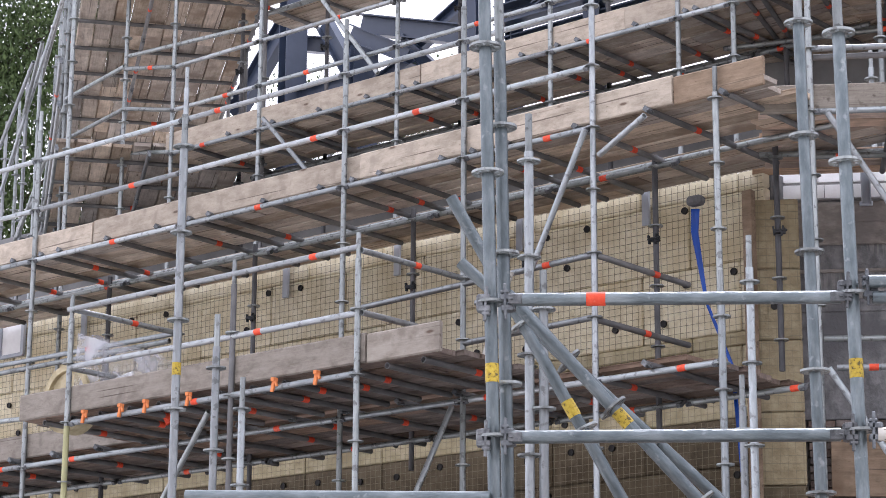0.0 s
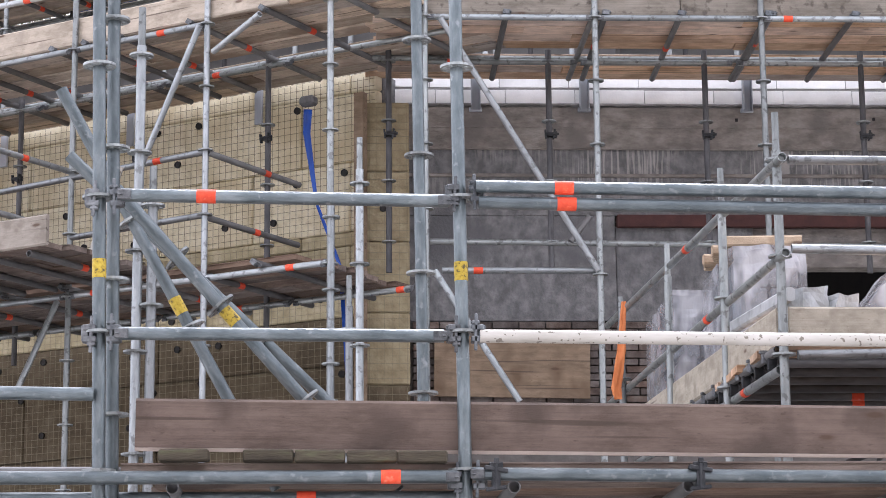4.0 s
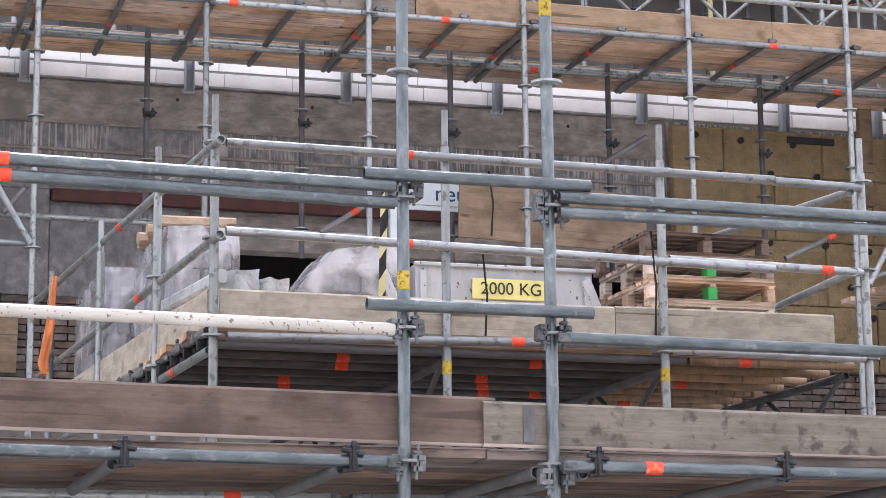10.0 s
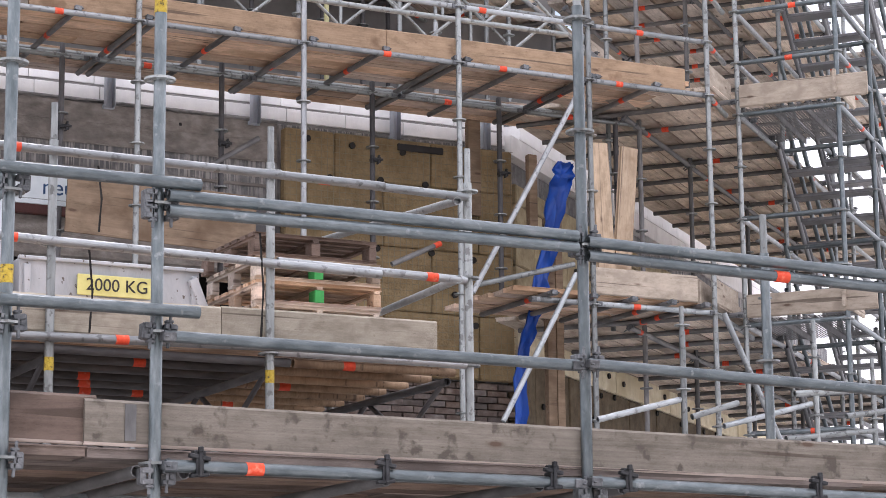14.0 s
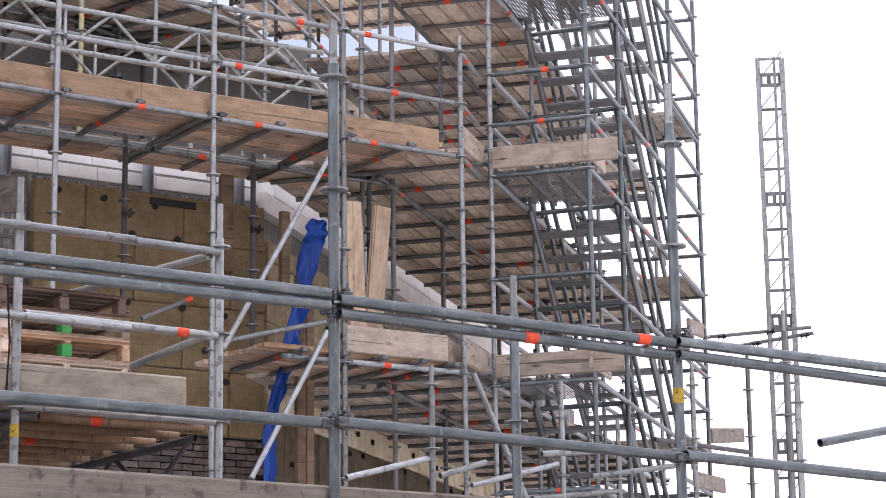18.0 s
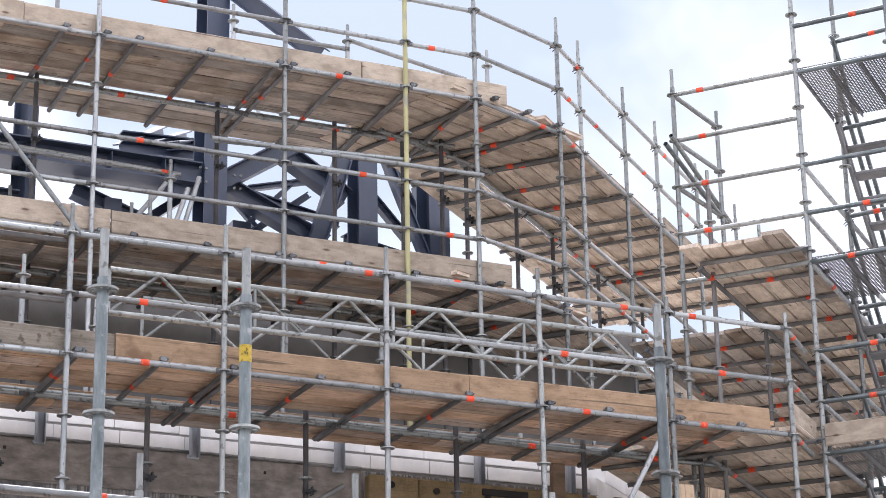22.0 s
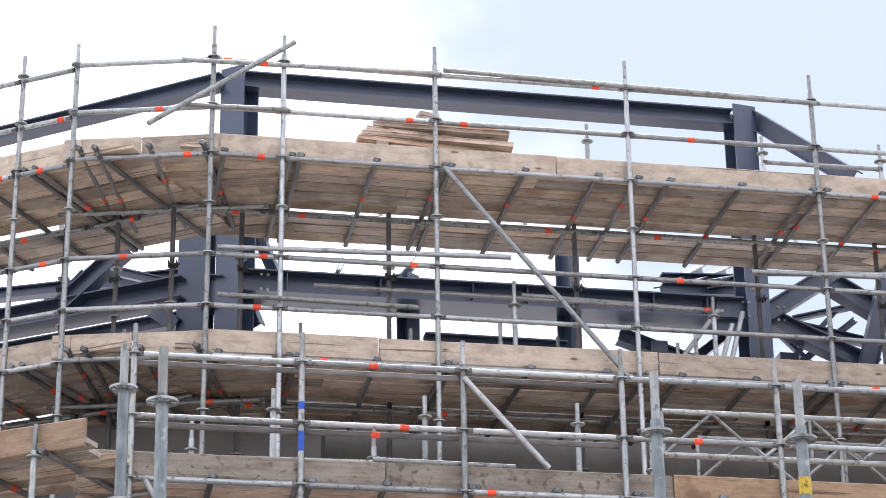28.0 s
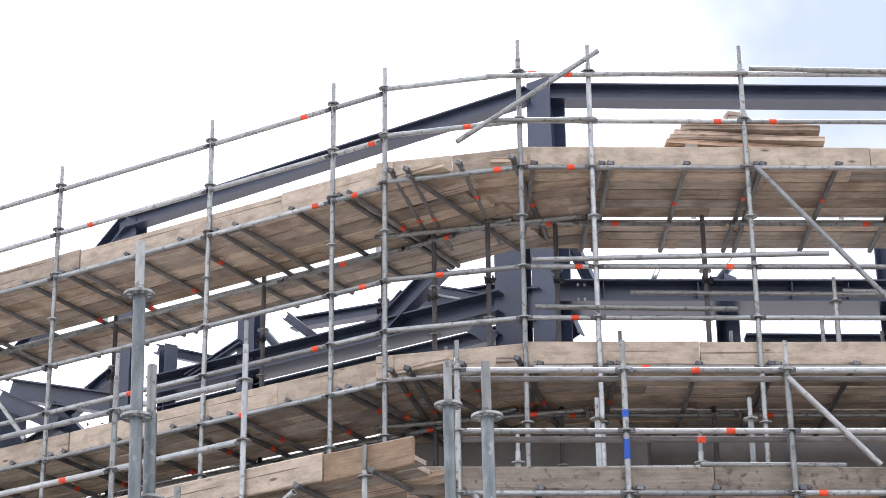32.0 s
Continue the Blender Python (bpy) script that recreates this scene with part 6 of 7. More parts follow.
ob = new("timber_post", box_mesh("timber_post", 0.09, 0.07, 6.75, plywood, 0.004, (0, 0, 3.37)))
ob.matrix_world = LEFT.spot(-9.78, 15.35, 0)
tagged(ob, "tall brown timber post at the wall corner", "post", "timber posts")

# small deck round the corner at the lower level
low_corner = thing("corner_deck", MID.at(10.5, 16.43, 0), "small plank deck wrapping round the scaffold corner", "scaffold")
rails(low_corner, MID, 16.43, [9.3, 9.95, 11.2], DECK0)
transoms(low_corner, MID, [9.5, 9.9, 10.3, 10.7, 11.05], 16.33, 17.6, DECK0 + 0.05)
boards(low_corner, MID, 9.2, 11.15, 16.5, 17.7, DECK0 + 0.078, plank_warm)
toe(low_corner, MID, 9.97, 11.05, 16.45, DECK0 + 0.09, board_pale, (), 0.24)

d_ = MID.at(12.3, 17.6, 0) - MID.at(11.07, 16.46, 0)
part("toe_board", plank_mesh(d_.length, 0.034, 0.23, board_pale), low_corner, Matrix.Translation(MID.at(11.07, 16.46, DECK0 + 0.08)) @ Matrix.Rotation(math.atan2(d_.y, d_.x), 4, "Z"))
tube("ledger", MID.at(11.2, 16.43, DECK0), MID.at(12.35, 17.5, DECK0), low_corner, galv)

# rolls in a clear bag on the outrigger platform
wrapped("rubbish_bag", LEFT, -14.36, 12.66, DECK0 + 0.12, 0.84, 0.42, 0.60, "clear plastic bag of scraps slumped on the platform", -0.36, film_clear, 12)
for k, (s, z, w, h, tip) in enumerate(((-14.15, 5.32, 0.26, 0.07, 40), (-14.28, 5.14, 0.3, 0.10, 10), (-13.95, 5.12, 0.22, 0.06, 55), (-14.5, 5.30, 0.22, 0.14, -8))):
    ob = new("packaging_scrap", plank_mesh(w, 0.02, h, orange_tape if k % 2 == 0 else white_block))
    ob.matrix_world = LEFT.spot(s, 12.6 + 0.02 * k, z - 0.1) @ Matrix.Rotation(radians(tip), 4, "Y")
    tagged(ob, "crumpled packaging scrap inside the clear bag", "packaging", "packaging scraps")
roll = new("insulation_roll", tube_mesh(0.16, 0.30, wool_mid, 28))
roll.matrix_world = LEFT.spot(-14.87, 12.42, DECK0 + 0.30) @ Matrix.Rotation(math.pi / 2, 4, "X") @ Matrix.Translation((0, 0, -0.16))
tagged(roll, "cut disc of olive mineral wool standing on the platform", "insulation")

for s, z0, z1 in ((3.62, 3.42, 3.85), (4.57, 3.42, 4.02), (3.66, 3.95, 4.3)):
    hanging("black_cable", [MID.at(s, 10.98, z1), MID.at(s + 0.02, 10.97, (z0 + z1) / 2), MID.at(s + 0.01, 10.98, z0)], [0.008, 0.008, 0.008], 0.008, fixing, "thin black cable hanging over the toe board", "cable", 0.01)

# planks stacked on the top deck, on a pair of bearers
BEAR = DECK3 + 0.135
for k, (s, L, z, turn, mm) in enumerate(((2.72, 1.5, 0.20, 2, 0), (2.75, 1.45, 0.25, -3, 1), (2.80, 1.4, 0.30, 3, 0), (2.86, 1.3, 0.35, -4, 1), (2.92, 1.25, 0.41, 1, 0), (2.78, 1.4, 0.20, 1, 1), (2.9, 1.3, 0.26, 4, 0))):
    ob = new("loose_plank", plank_mesh(L, 0.2, 0.042, plank_grey if mm else plank_warm))
    ob.matrix_world = MID.spot(s, 18.85 + (0.24 if k > 4 else 0), BEAR + z - 0.0) @ Matrix.Rotation(radians(turn), 4, "Z") @ Matrix.Rotation(radians(2.5), 4, "Y")
    tagged(ob, "spare scaffold plank lying in a pile on the top deck", "plank", "plank pile")
for s, h in ((2.95, 0.19), (3.95, 0.15)):
    ob = new("timber_bearer", box_mesh("timber_bearer", 0.12, 0.5, h, plank_grey, 0.006, (0, 0.25, h / 2)))
    ob.matrix_world = MID.spot(s, 18.85, BEAR)
    tagged(ob, "short timber bearer under a pile of planks", "timber", "timber bearers")
for k in range(3):
    ob = new("timber_offcut", box_mesh("timber_offcut", 0.2, 0.12, 0.045, plank_grey, 0.004))
    ob.matrix_world = MID.spot(3.4, 18.95, BEAR + 0.43 + 0.047 * k) @ Matrix.Rotation(0.12 * k, 4, "Z")
    tagged(ob, "short timber offcut on a pile of planks", "timber", "timber offcuts")

# ---- lattice girders between the decks ----


def lattice(line, s0, s1, v, z0, z1, z2, label):
    """A tubular lattice girder; z1 and z2: its upper chord's height at both ends."""
    ob = thing("lattice_girder", line.at(s0, v, z0), label, "girder", "lattice girders")
    hgt = 0.37
    low = lambda s: z1 - hgt + (z2 - z1) * (s - s0) / (s1 - s0)
    tube("chord", line.at(s0, v, z1), line.at(s1, v, z2), ob, galv)
    tube("chord", line.at(s0, v, z1 - hgt), line.at(s1, v, z2 - hgt), ob, galv)
    n = round((s1 - s0) / 0.42)
    for k in range(n):
        a, b = s0 + (s1 - s0) * k / n, s0 + (s1 - s0) * (k + 1) / n
        if k % 2:
            tube("diagonal", line.at(a, v, low(a) + hgt), line.at(b, v, low(b)), ob, galv, 0.015)
        else:
            tube("diagonal", line.at(a, v, low(a)), line.at(b, v, low(b) + hgt), ob, galv, 0.015)
        if k % 3 == 0:
            tube("vertical", line.at(a, v, low(a)), line.at(a, v, low(a) + hgt), ob, galv, 0.015)


lattice(MID, 4.9, 9.9, 16.7, 7.3, 7.69, 7.70, "galvanised tubular lattice girder lying along the deck")
lattice(MID, 5.4, 10.6, 17.4, 7.3, 7.72, 7.72, "second lattice girder lying along the deck")


# ---- steel frame ----
def ibeam_mesh(length, depth, width, mat):
    t, w = 0.016, 0.011
    prof = [(-width / 2, -depth / 2), (width / 2, -depth / 2), (width / 2, -depth / 2 + t), (w / 2, -depth / 2 + t), (w / 2, depth / 2 - t), (width / 2, depth / 2 - t), (width / 2, depth / 2), (-width / 2, depth / 2), (-width / 2, depth / 2 - t), (-w / 2, depth / 2 - t), (-w / 2, -depth / 2 + t), (-width / 2, -depth / 2 + t)]
    vs = [(x, y, z) for z in (0, length) for x, y in prof]
    fs = [(k, (k + 1) % 12, 12 + (k + 1) % 12, 12 + k) for k in range(12)] + [tuple(reversed(range(12))), tuple(range(12, 24))]
    return mesh_of("steel_beam", vs, fs, mat)


def ibeam(parent, p, q, depth=0.3, width=0.2, turn=0.0, name="beam"):
    """A rolled I section from p to q; its web stands upright for level beams."""
    p, q = Vector(p), Vector(q)
    d = (q - p).normalized()
    side_ = d.cross(UP)
    side_ = MID.u.copy() if side_.length < 0.05 else side_.normalized()
    up_ = side_.cross(d).normalized()
    side_ = -side_
    m = Matrix.Translation(p) @ Matrix((side_, up_, d)).transposed().to_4x4() @ Matrix.Rotation(radians(turn), 4, "Z")
    return part(name, ibeam_mesh((q - p).length, depth, width, steel_dark), parent, m)


def plate(parent, line, s, v, z, x, y, h, name="plate"):
    part(name, box_mesh(name, x, y, h, steel_dark, 0.004), parent, line.spot(s, v, z))


frame_mid = thing("steel_frame", MID.at(4.5, 22, 6.9), "dark blue-grey steel roof frame of columns, beams and braces", "steel frame", "steel frames")
V = 22.0
ibeam(frame_mid, MID.at(1.9, V, 13.21), MID.at(7.45, V, 13.18), 0.19, 0.24)
ibeam(frame_mid, MID.at(1.9, V, 10.82), MID.at(7.42, V, 10.82), 0.25, 0.30)
ibeam(frame_mid, MID.at(1.9, V + 0.34, 10.83), MID.at(7.42, V + 0.34, 10.83), 0.2, 0.24)
ibeam(frame_mid, MID.at(3.9, V + 0.1, 10.30), MID.at(5.45, V + 0.1, 10.29), 0.18, 0.2)
for s, z in ((1.86, 13.34), (7.56, 13.32)):
    ibeam(frame_mid, MID.at(s, V, 6.86), MID.at(s, V, z), 0.30 if s < 3 else 0.27, 0.30 if s < 3 else 0.28, -38 if s < 3 else 9, "column")
ibeam(frame_mid, MID.at(5.5, V + 0.1, 6.86), MID.at(5.5, V + 0.1, 11.5), 0.2, 0.17, 36, "column")
ibeam(frame_mid, MID.at(3.78, V + 0.4, 6.86), MID.at(3.78, V + 0.4, 11.2), 0.16, 0.2, 40, "column")
for a, b, d in (((3.05, 22.8, 11.5), (2.83, 22.2, 10.93), 0.1), ((3.9, 22.9, 11.6), (3.59, 22.2, 11.05), 0.12), ((5.2, 22.2, 10.95), (5.55, 23.4, 11.7), 0.12), ((6.82, 23.0, 11.43), (7.80, 24.5, 12.40), 0.14), ((7.10, 23.0, 11.5), (8.10, 24.5, 12.4), 0.1), ((7.35, 22.7, 11.45), (8.2, 24.2, 12.2), 0.1), ((7.0, 23.6, 11.85), (8.2, 23.6, 11.9), 0.12), ((6.8, 22.9, 11.42), (7.7, 22.9, 11.45), 0.14),):
    ibeam(frame_mid, MID.at(*a), MID.at(*b), d, 0.16, 0, "brace")
for a, b, d in (((6.13, 22.4, 10.62), (6.99, 22.4, 10.33), 0.16), ((6.9, 22.6, 10.42), (7.73, 22.6, 10.25), 0.14), ((6.9, 22.5, 10.35), (7.4, 22.5, 10.75), 0.1), ((6.0, 22.7, 10.35), (7.4, 22.7, 10.32), 0.12),):
    ibeam(frame_mid, MID.at(*a), MID.at(*b), d, 0.16, 0, "brace")
plate(frame_mid, MID, 7.3, 21.98, 10.78, 0.35, 0.05, 0.42)
plate(frame_mid, MID, 6.55, 22.3, 10.45, 0.2, 0.04, 0.2)
for s in (2.4, 3.4, 4.4, 5.0, 6.4, 7.0):
    plate(frame_mid, MID, s, V - 0.07, 10.82, 0.012, 0.13, 0.215, "cleat")
for s, dz in ((7.38, 0.08), (7.38, -0.08), (2.12, 0.08), (2.12, -0.08), (7.78, 0.05), (7.78, -0.1)):
    for k in (0.0, 0.07):
        part("bolt", tube_mesh(0.03, 0.014, galv, 8), frame_mid, MID.spot(s + k, V - 0.17, 10.78 + dz) @ Matrix.Rotation(math.pi / 2, 4, "X"))

frame_right = thing("steel_frame", MID.at(9.5, 22, 6.9), "dark blue-grey braced steel trusses beyond the bend", "steel frame", "steel frames")
ibeam(frame_right, MID.at(7.72, V, 13.22), MID.at(8.42, 20.9, 12.0), 0.2, 0.2)
for s, v, d in ((9.47, 22.2, 0.25), (10.45, 22.4, 0.28)):
    ibeam(frame_right, MID.at(s, v, 6.86), MID.at(s, v, 11.7), d, d, 10, "column")
for a, b, d, w in (((7.70, 22.0, 10.81), (8.55, 22.0, 11.38), 0.2, 0.2), ((8.56, 22.3, 11.38), (9.30, 22.3, 10.94), 0.22, 0.2), ((7.80, 22.1, 10.78), (8.96, 22.1, 10.27), 0.2, 0.2), ((9.11, 21.9, 11.28), (8.78, 21.9, 10.19), 0.2, 0.12), ((8.23, 22.6, 10.95), (9.34, 22.6, 10.74), 0.1, 0.1), ((8.35, 23.0, 10.73), (8.94, 23.0, 11.36), 0.06, 0.06), ((8.37, 23.0, 11.19), (9.11, 23.0, 11.39), 0.07, 0.08),):
    ibeam(frame_right, MID.at(*a), MID.at(*b), d, w, 0, "brace")
for a, b, d, w in (((9.78, 22.3, 11.6), (10.29, 22.3, 10.38), 0.12, 0.1), ((9.74, 22.6, 11.17), (10.24, 22.6, 10.64), 0.1, 0.1), ((10.13, 22.9, 11.66), (10.72, 22.9, 10.7), 0.14, 0.1), ((10.67, 23.2, 11.64), (10.88, 23.2, 10.75), 0.2, 0.16), ((9.4, 22.6, 10.55), (10.9, 22.9, 10.42), 0.16, 0.14), ((7.7, 22.4, 10.2), (9.3, 22.4, 10.12), 0.2, 0.2), ((8.2, 23.2, 10.5), (9.2, 23.2, 11.3), 0.08, 0.08),):
    ibeam(frame_right, MID.at(*a), MID.at(*b), d, w, 0, "brace")
for a, b, d, w in (((8.9, 23.4, 10.6), (8.3, 23.4, 11.2), 0.06, 0.06),):
    ibeam(frame_right, MID.at(*a), MID.at(*b), d, w, 0, "brace")
plate(frame_right, MID, 8.05, 22.4, 10.35, 0.22, 0.2, 0.3, "stub")

frame_left = thing("steel_frame", LEFT.at(-14, 19.3, 6.9), "dark blue-grey sloping steel frame over the receding wing", "steel frame", "steel frames")
W = 19.3
ibeam(frame_left, LEFT.at(-16.1, W, 13.0), LEFT.at(-10.55, W, 13.17), 0.17, 0.17)
ibeam(frame_left, LEFT.at(-16.1, W, 13.0), LEFT.at(-18.3, W + 0.6, 11.9), 0.2, 0.2)
ibeam(frame_left, LEFT.at(-15.6, W, 10.74), LEFT.at(-10.9, W, 10.76), 0.24, 0.34)
ibeam(frame_left, LEFT.at(-15.6, W + 0.1, 10.45), LEFT.at(-10.9, W + 0.1, 10.47), 0.16, 0.2)
for s, z, v, turn, d in ((-16.12, 13.12, 19.4, -30, 0.24), (-14.3, 11.6, 19.35, -20, 0.2), (-15.5, 11.3, 19.4, 30, 0.16), (-17.87, 11.0, 19.4, 20, 0.3), (-10.88, 11.9, 19.45, -20, 0.32), (-10.55, 13.1, 19.6, 20, 0.24)):
    ibeam(frame_left, LEFT.at(s, v, 6.86), LEFT.at(s, v, z), d, d, turn, "column")
for a, b, d, w in (((-12.38, 19.2, 10.78), (-11.6, 19.2, 11.35), 0.2, 0.16), ((-11.6, 19.2, 11.35), (-10.95, 19.2, 11.9), 0.14, 0.14), ((-11.25, 19.2, 10.56), (-10.97, 19.2, 10.35), 0.16, 0.14), ((-14.35, 20.3, 11.63), (-11.2, 20.3, 11.4), 0.14, 0.14), ((-17.83, 19.3, 11.2), (-16.11, 19.3, 10.66), 0.24, 0.2), ((-17.72, 19.0, 10.98), (-16.8, 19.0, 10.49), 0.2, 0.16), ((-17.17, 19.3, 10.85), (-16.51, 19.3, 10.23), 0.16, 0.12),):
    ibeam(frame_left, LEFT.at(*a), LEFT.at(*b), d, w, 0, "brace")
for a, b, d, w in (((-16.69, 19.5, 10.96), (-17.24, 19.5, 10.7), 0.14, 0.1), ((-16.89, 19.2, 10.52), (-17.44, 19.2, 10.34), 0.16, 0.12), ((-16.15, 19.6, 11.35), (-16.82, 19.6, 11.02), 0.18, 0.16), ((-16.14, 20.0, 11.59), (-15.23, 20.0, 11.24), 0.12, 0.12), ((-15.06, 19.2, 10.76), (-14.31, 19.2, 11.04), 0.07, 0.07), ((-14.24, 20.0, 11.61), (-13.81, 20.0, 11.23), 0.1, 0.08), ((-14.58, 20.0, 11.51), (-14.29, 20.0, 11.16), 0.08, 0.08),):
    ibeam(frame_left, LEFT.at(*a), LEFT.at(*b), d, w, 0, "brace")
for a, b, d, w in (((-12.39, 20.0, 11.55), (-11.43, 20.0, 11.18), 0.1, 0.1), ((-13.53, 20.6, 11.57), (-11.7, 20.6, 11.49), 0.16, 0.14), ((-11.0, 20.0, 11.84), (-10.45, 20.0, 10.52), 0.18, 0.16), ((-10.6, 20.2, 11.84), (-10.2, 20.2, 10.9), 0.12, 0.12), ((-13.2, 19.8, 10.85), (-12.5, 19.8, 11.45), 0.06, 0.06), ((-15.5, 19.5, 10.85), (-14.4, 19.5, 11.2), 0.08, 0.08), ((-18.75, 19.6, 11.52), (-18.1, 19.6, 10.5), 0.2, 0.16),):
    ibeam(frame_left, LEFT.at(*a), LEFT.at(*b), d, w, 0, "brace")
for a, b, d, w in (((-20.35, 19.6, 10.6), (-19.3, 19.6, 11.8), 0.26, 0.16), ((-19.6, 19.8, 11.5), (-18.2, 19.8, 11.1), 0.2, 0.16), ((-19.2, 19.4, 10.5), (-17.9, 19.4, 10.55), 0.2, 0.2),):
    ibeam(frame_left, LEFT.at(*a), LEFT.at(*b), d, w, 0, "brace")
ibeam(frame_left, LEFT.at(-19.1, W + 0.1, 6.86), LEFT.at(-19.1, W + 0.1, 12.2), 0.3, 0.28, 30, "column")
ibeam(frame_left, LEFT.at(-10.7, W + 0.1, 10.72), MID.at(1.75, V, 10.68), 0.36, 0.3)

# ---- lattice mast beyond the stairs ----
mast = thing("lattice_mast", (22.85, 19.44, 0), "pale grey lattice mast standing beyond the scaffold", "mast")
LEGS = ((0, 0, 0.06, 10.78), (0.145, -0.17, 0.035, 10.78), (0.22, -0.245, 0.07, 10.76))
for dx, dy, w, top in LEGS:
    part("leg", box_mesh("leg", w, 0.05, top, galv, 0.008, (0, 0, top / 2)), mast, Matrix.Translation((22.85 + dx, 19.44 + dy, 0)) @ Matrix.Rotation(radians(-48), 4, "Z"))
tie = (0.22 ** 2 + 0.245 ** 2) ** 0.5
z, k = 10.76, 0
while z > 2.0:
    turn = Matrix.Translation((22.85 + 0.11, 19.44 - 0.1225, z)) @ Matrix.Rotation(radians(-48), 4, "Z")
    if k % 4 == 1:
        # punched tie plate, its ends flared onto the legs
        for up in (-0.075, 0.075):
            part("tie_plate", box_mesh("tie_plate", tie, 0.012, 0.05, galv_dark, 0.004), mast, turn @ Matrix.Translation((0, 0, up)))
        for x in (-0.13, -0.02, 0.13):
            part("tie_plate", box_mesh("tie_plate", 0.05, 0.012, 0.12, galv_dark, 0.004), mast, turn @ Matrix.Translation((x, 0, 0)))
    else:
        part("rung", box_mesh("rung", tie, 0.03, 0.035, galv_dark if k else galv, 0.004), mast, turn)
    if k:
        tube("diagonal", (22.85, 19.44, z), (23.07, 19.195, z + 0.4), mast, galv_dark, 0.006)
    z -= 0.3 if k == 0 else 0.42
    k += 1
lone = thing("scaffold_post", (16.28, 13.68, 0), "single scaffold posts and cross tubes beyond the stairs", "post")
standard(lone, Line(0), 16.28, 13.68, 0, 5.6, 4.6, galv_dark, near=True)
standard(lone, Line(0), 14.95, 12.45, 0, 4.6, 4.45, galv, near=True)
standard(lone, Line(0), 18.11, 15.74, 0, 5.75, 5.27, galv_dark)
for p, q in (((22.29, 20.08, 6.92), (23.2, 19.02, 7.0)), ((22.59, 19.74, 6.79), (23.22, 19.0, 6.92))):
    body = tube("cross_tube", p, q, lone, galv_dark)
    for f in (0.2, 0.85):
        part("coupler", CLAMP_DARK, body, Matrix.Translation((0, 0, f)), "black clamp", local=True)
tube("cross_tube", (18.11, 15.74, 4.6), (16.6, 15.7, 4.62), lone, galv_dark)

# ---- trees ----


def tree(x, y, height, spread_, low_, leaves, label, seed):
    rng = random.Random(seed)
    ob = thing("tree", (x, y, 0), label, "tree", "trees")
    vs, fs = [], []

    def limb(p, q, r0, r1):
        m, L = along(p, q)
        i = len(vs)
        for z, r in ((0, r0), (L, r1)):
            for k in range(7):
                vs.append(m @ Vector((r * math.cos(k * 0.8976), r * math.sin(k * 0.8976), z)))
        fs.extend((i + k, i + (k + 1) % 7, i + 7 + (k + 1) % 7, i + 7 + k) for k in range(7))

    p, tips = Vector((x, y, 0)), []
    for k in range(6):
        nx = Vector((x + rng.uniform(-0.3, 0.3), y + rng.uniform(-0.3, 0.3), height * (k + 1) / 6.5))
        limb(p, nx, 0.22 * (1 - k / 6.5), 0.22 * (1 - (k + 1) / 6.5))
        p = nx
        if p.z > low_ - 1:
            for _ in range(7):
                a = rng.uniform(0, 6.28)
                reach = spread_ * rng.uniform(0.5, 1.0)
                e = p + Vector((math.cos(a) * reach, math.sin(a) * reach, rng.uniform(0.2, 1.6)))
                limb(p, e, 0.06, 0.012)
                for f in (0.5, 0.75, 1.0):
                    tips.append(p.lerp(e, f) + Vector((rng.uniform(-0.5, 0.5), rng.uniform(-0.5, 0.5), rng.uniform(-0.6, 0.4))))
    part("trunk", mesh_of("trunk", [v - Vector((x, y, 0)) for v in vs], fs, bark), ob, Matrix.Translation((x, y, 0)))
    lv, lf = [], []
    for _ in range(leaves):
        c = rng.choice(tips) + Vector((rng.gauss(0, 0.5), rng.gauss(0, 0.5), rng.gauss(0, 0.55)))
        e = Euler((rng.uniform(0, 6.28), rng.uniform(0, 6.28), rng.uniform(0, 6.28))).to_matrix()
        w = rng.uniform(0.022, 0.042)
        i = len(lv)
        for dx, dy in ((-1.3, 0), (0, -0.7), (1.5, 0), (0, 0.7)):
            lv.append(c + e @ Vector((dx * w, dy * w, 0.25 * w * (dx > 1))) - Vector((x, y, 0)))
        lf.append((i, i + 1, i + 2, i + 3))
    tagged(part("crown", mesh_of("crown", lv, lf, leaf_mat), ob, Matrix.Translation((x, y, 0))), kind="stuff")


tree(-7.6, 36.0, 17.5, 2.6, 8.0, 90000, "birch with fine hanging leaves behind the scaffold", 4)
tree(-1.6, 44.0, 16.5, 2.6, 8.0, 16000, "leafy tree seen through the steel frame", 9)
tree(30.0, 38.0, 14.6, 2.4, 8.0, 10000, "leafy tree seen between the scaffold wings", 14)

# ---- wall pieces ----
# a dark plate on the wool paints the shade inside a slot
slab("wall_slot", MID, 9.06, 9.54, 18.425, 18.449, 6.57, 6.635, recess_shade, "dark plate painted as the shade in a slot of the brown mineral wool", category="slot")
# bands darken downwards, painting the shade that gathers under the low decks
insulation(wall_left, LEFT, -21.0, -9.74, 3.3, 4.9, 15.53, wool_shaded)
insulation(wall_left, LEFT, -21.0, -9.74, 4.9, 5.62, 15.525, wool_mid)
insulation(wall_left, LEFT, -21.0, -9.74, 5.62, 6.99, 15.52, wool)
gap_window = thing("window_1", LEFT.at(-19.5, 15.5, 6.9), "white framed opening beside the mineral wool", "window", kind="structure")
part("pane", box_mesh("pane", 0.36, 0.02, 0.5, white_block, 0.004), gap_window, LEFT.spot(-19.5, 15.505, 6.9), "white boarded pane")
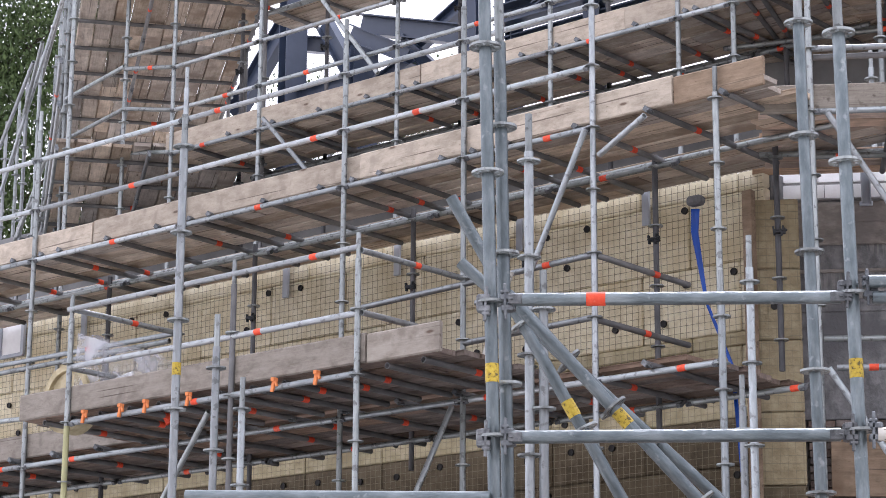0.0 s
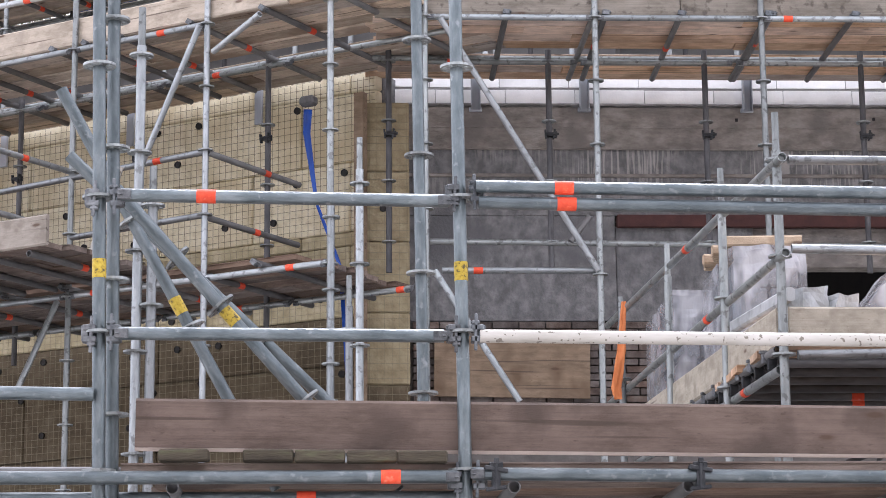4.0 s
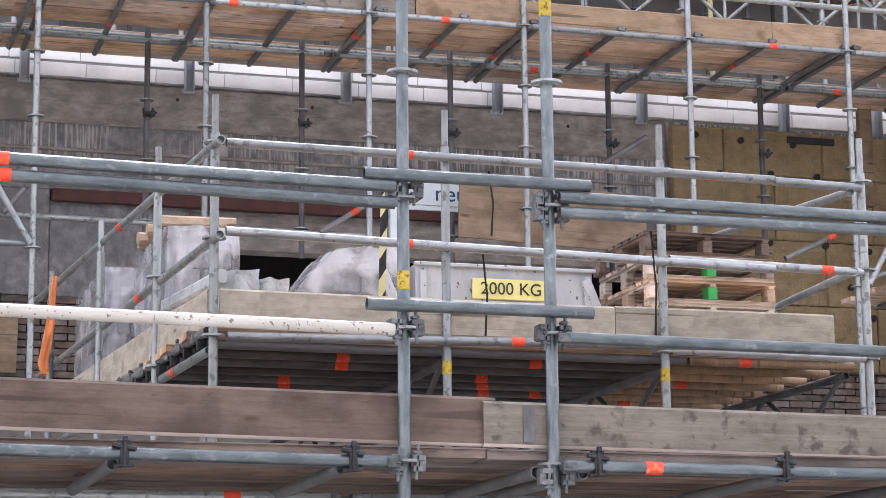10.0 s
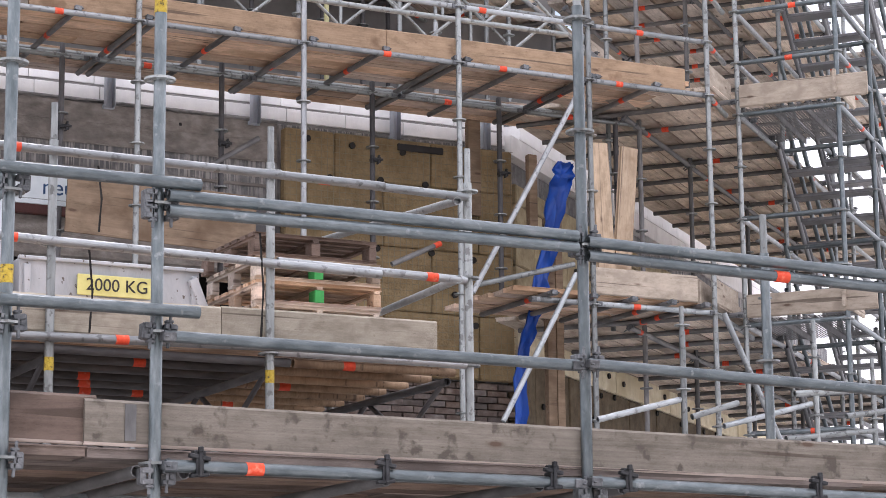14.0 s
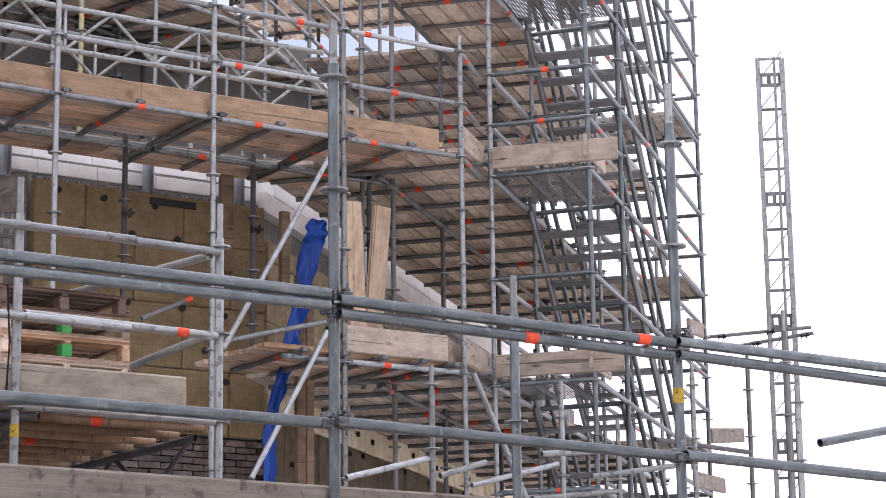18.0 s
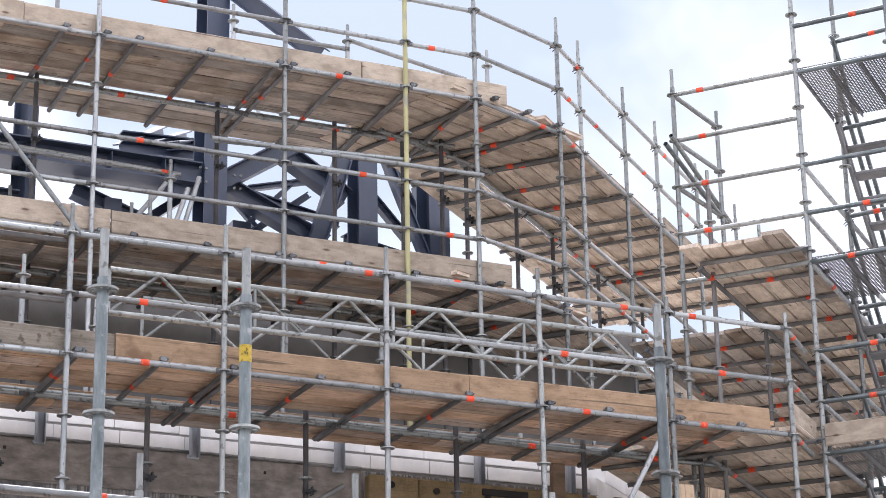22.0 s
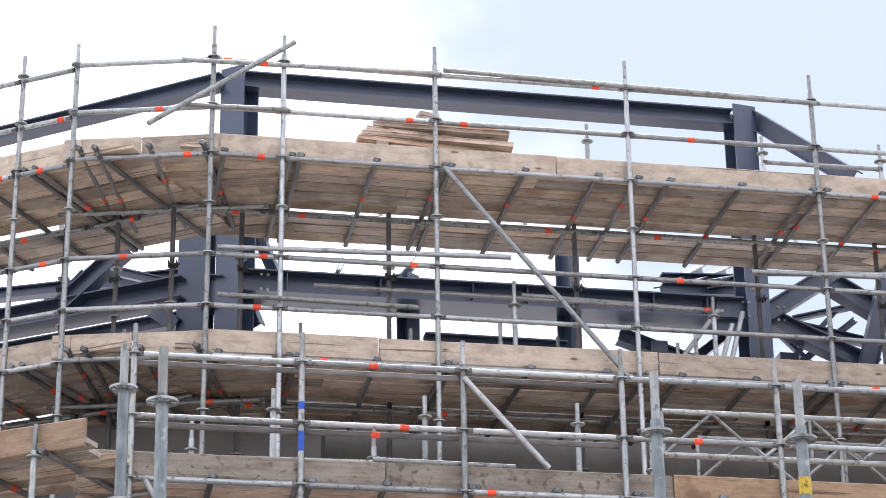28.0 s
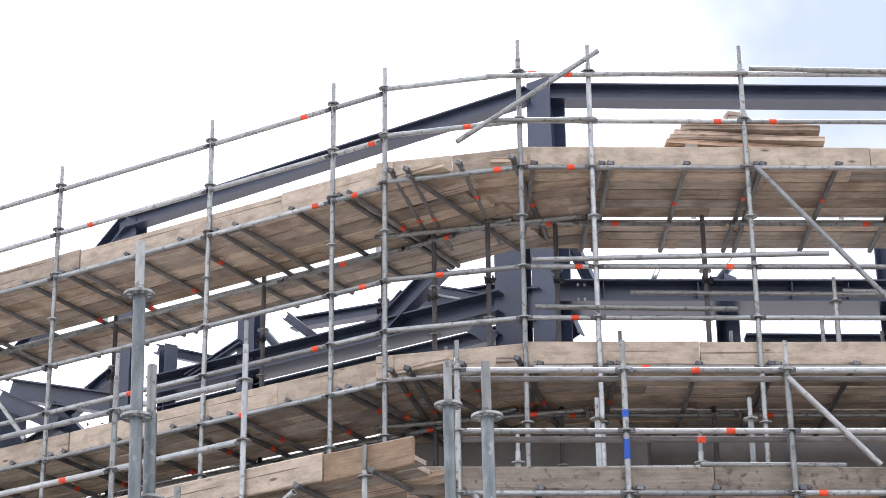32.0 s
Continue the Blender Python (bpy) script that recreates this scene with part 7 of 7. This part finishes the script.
for ds, w, dz, h in ((-0.19, 0.035, 0, 0.56), (0.19, 0.05, 0, 0.56), (0, 0.4, 0.11, 0.03), (0, 0.4, -0.27, 0.04)):
    part("window_frame", box_mesh("window_frame", w, 0.04, h, bracket_grey, 0.004), gap_window, LEFT.spot(-19.5 + ds, 15.495, 6.9 + dz))
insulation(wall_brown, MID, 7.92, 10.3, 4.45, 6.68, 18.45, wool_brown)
insulation(wall_right, RIGHT, 19.95, 30.0, 3.5, 4.7, 7.37, wool_shaded, netting=False)
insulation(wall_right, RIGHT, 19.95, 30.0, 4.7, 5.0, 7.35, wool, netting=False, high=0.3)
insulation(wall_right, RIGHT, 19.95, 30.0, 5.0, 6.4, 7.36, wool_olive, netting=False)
corner_wool = slab("corner_wool", MID, 0.2, 0.545, 18.42, 18.6, 0, 6.7, mortar, "wall corner behind mineral wool")
insulation(corner_wool, MID, 0.12, 0.57, 3.3, 4.3, 18.3, wool_shaded)
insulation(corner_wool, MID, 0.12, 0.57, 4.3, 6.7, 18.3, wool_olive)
slab("mortar_bed", MID, 0.15, 10.28, 18.625, 18.8, 6.742, 7.1, joint_grey, "grey mortar behind the white block courses")
block_row(wall_mid, MID, 0.2, 10.3, 18.60, 6.768, 0.128, 0.6, white_block)
block_row(wall_mid, MID, 0.15, 10.3, 18.61, 6.918, 0.2, 0.6, white_block)
block_row(wall_left, LEFT, -21.0, -9.8, 15.6, 6.985, 0.2, 0.6, white_block)
block_row(wall_right, RIGHT, 19.95, 33.0, 7.4, 6.69, 0.2, 0.6, white_block)
block_row(wall_right, RIGHT, 20.2, 33.0, 7.4, 6.89, 0.15, 0.6, white_block)
bricks(wall_brick, MID, 0.6, 2.6, 3.9, 4.876, 18.55)
bricks(wall_brick, MID, 8.6, 10.3, 3.8, 4.44, 18.55)
for s in (1.14, 2.07, 3.47, 4.86, 6.26, 7.65, 9.07, 10.03):
    bracket(MID, s, 18.5, 6.69, 7.05)
for s in (-10.9, -13.78, -15.25, -18.27, -16.8, -12.3):
    bracket(LEFT, s, 15.44, 6.66, 7.02)
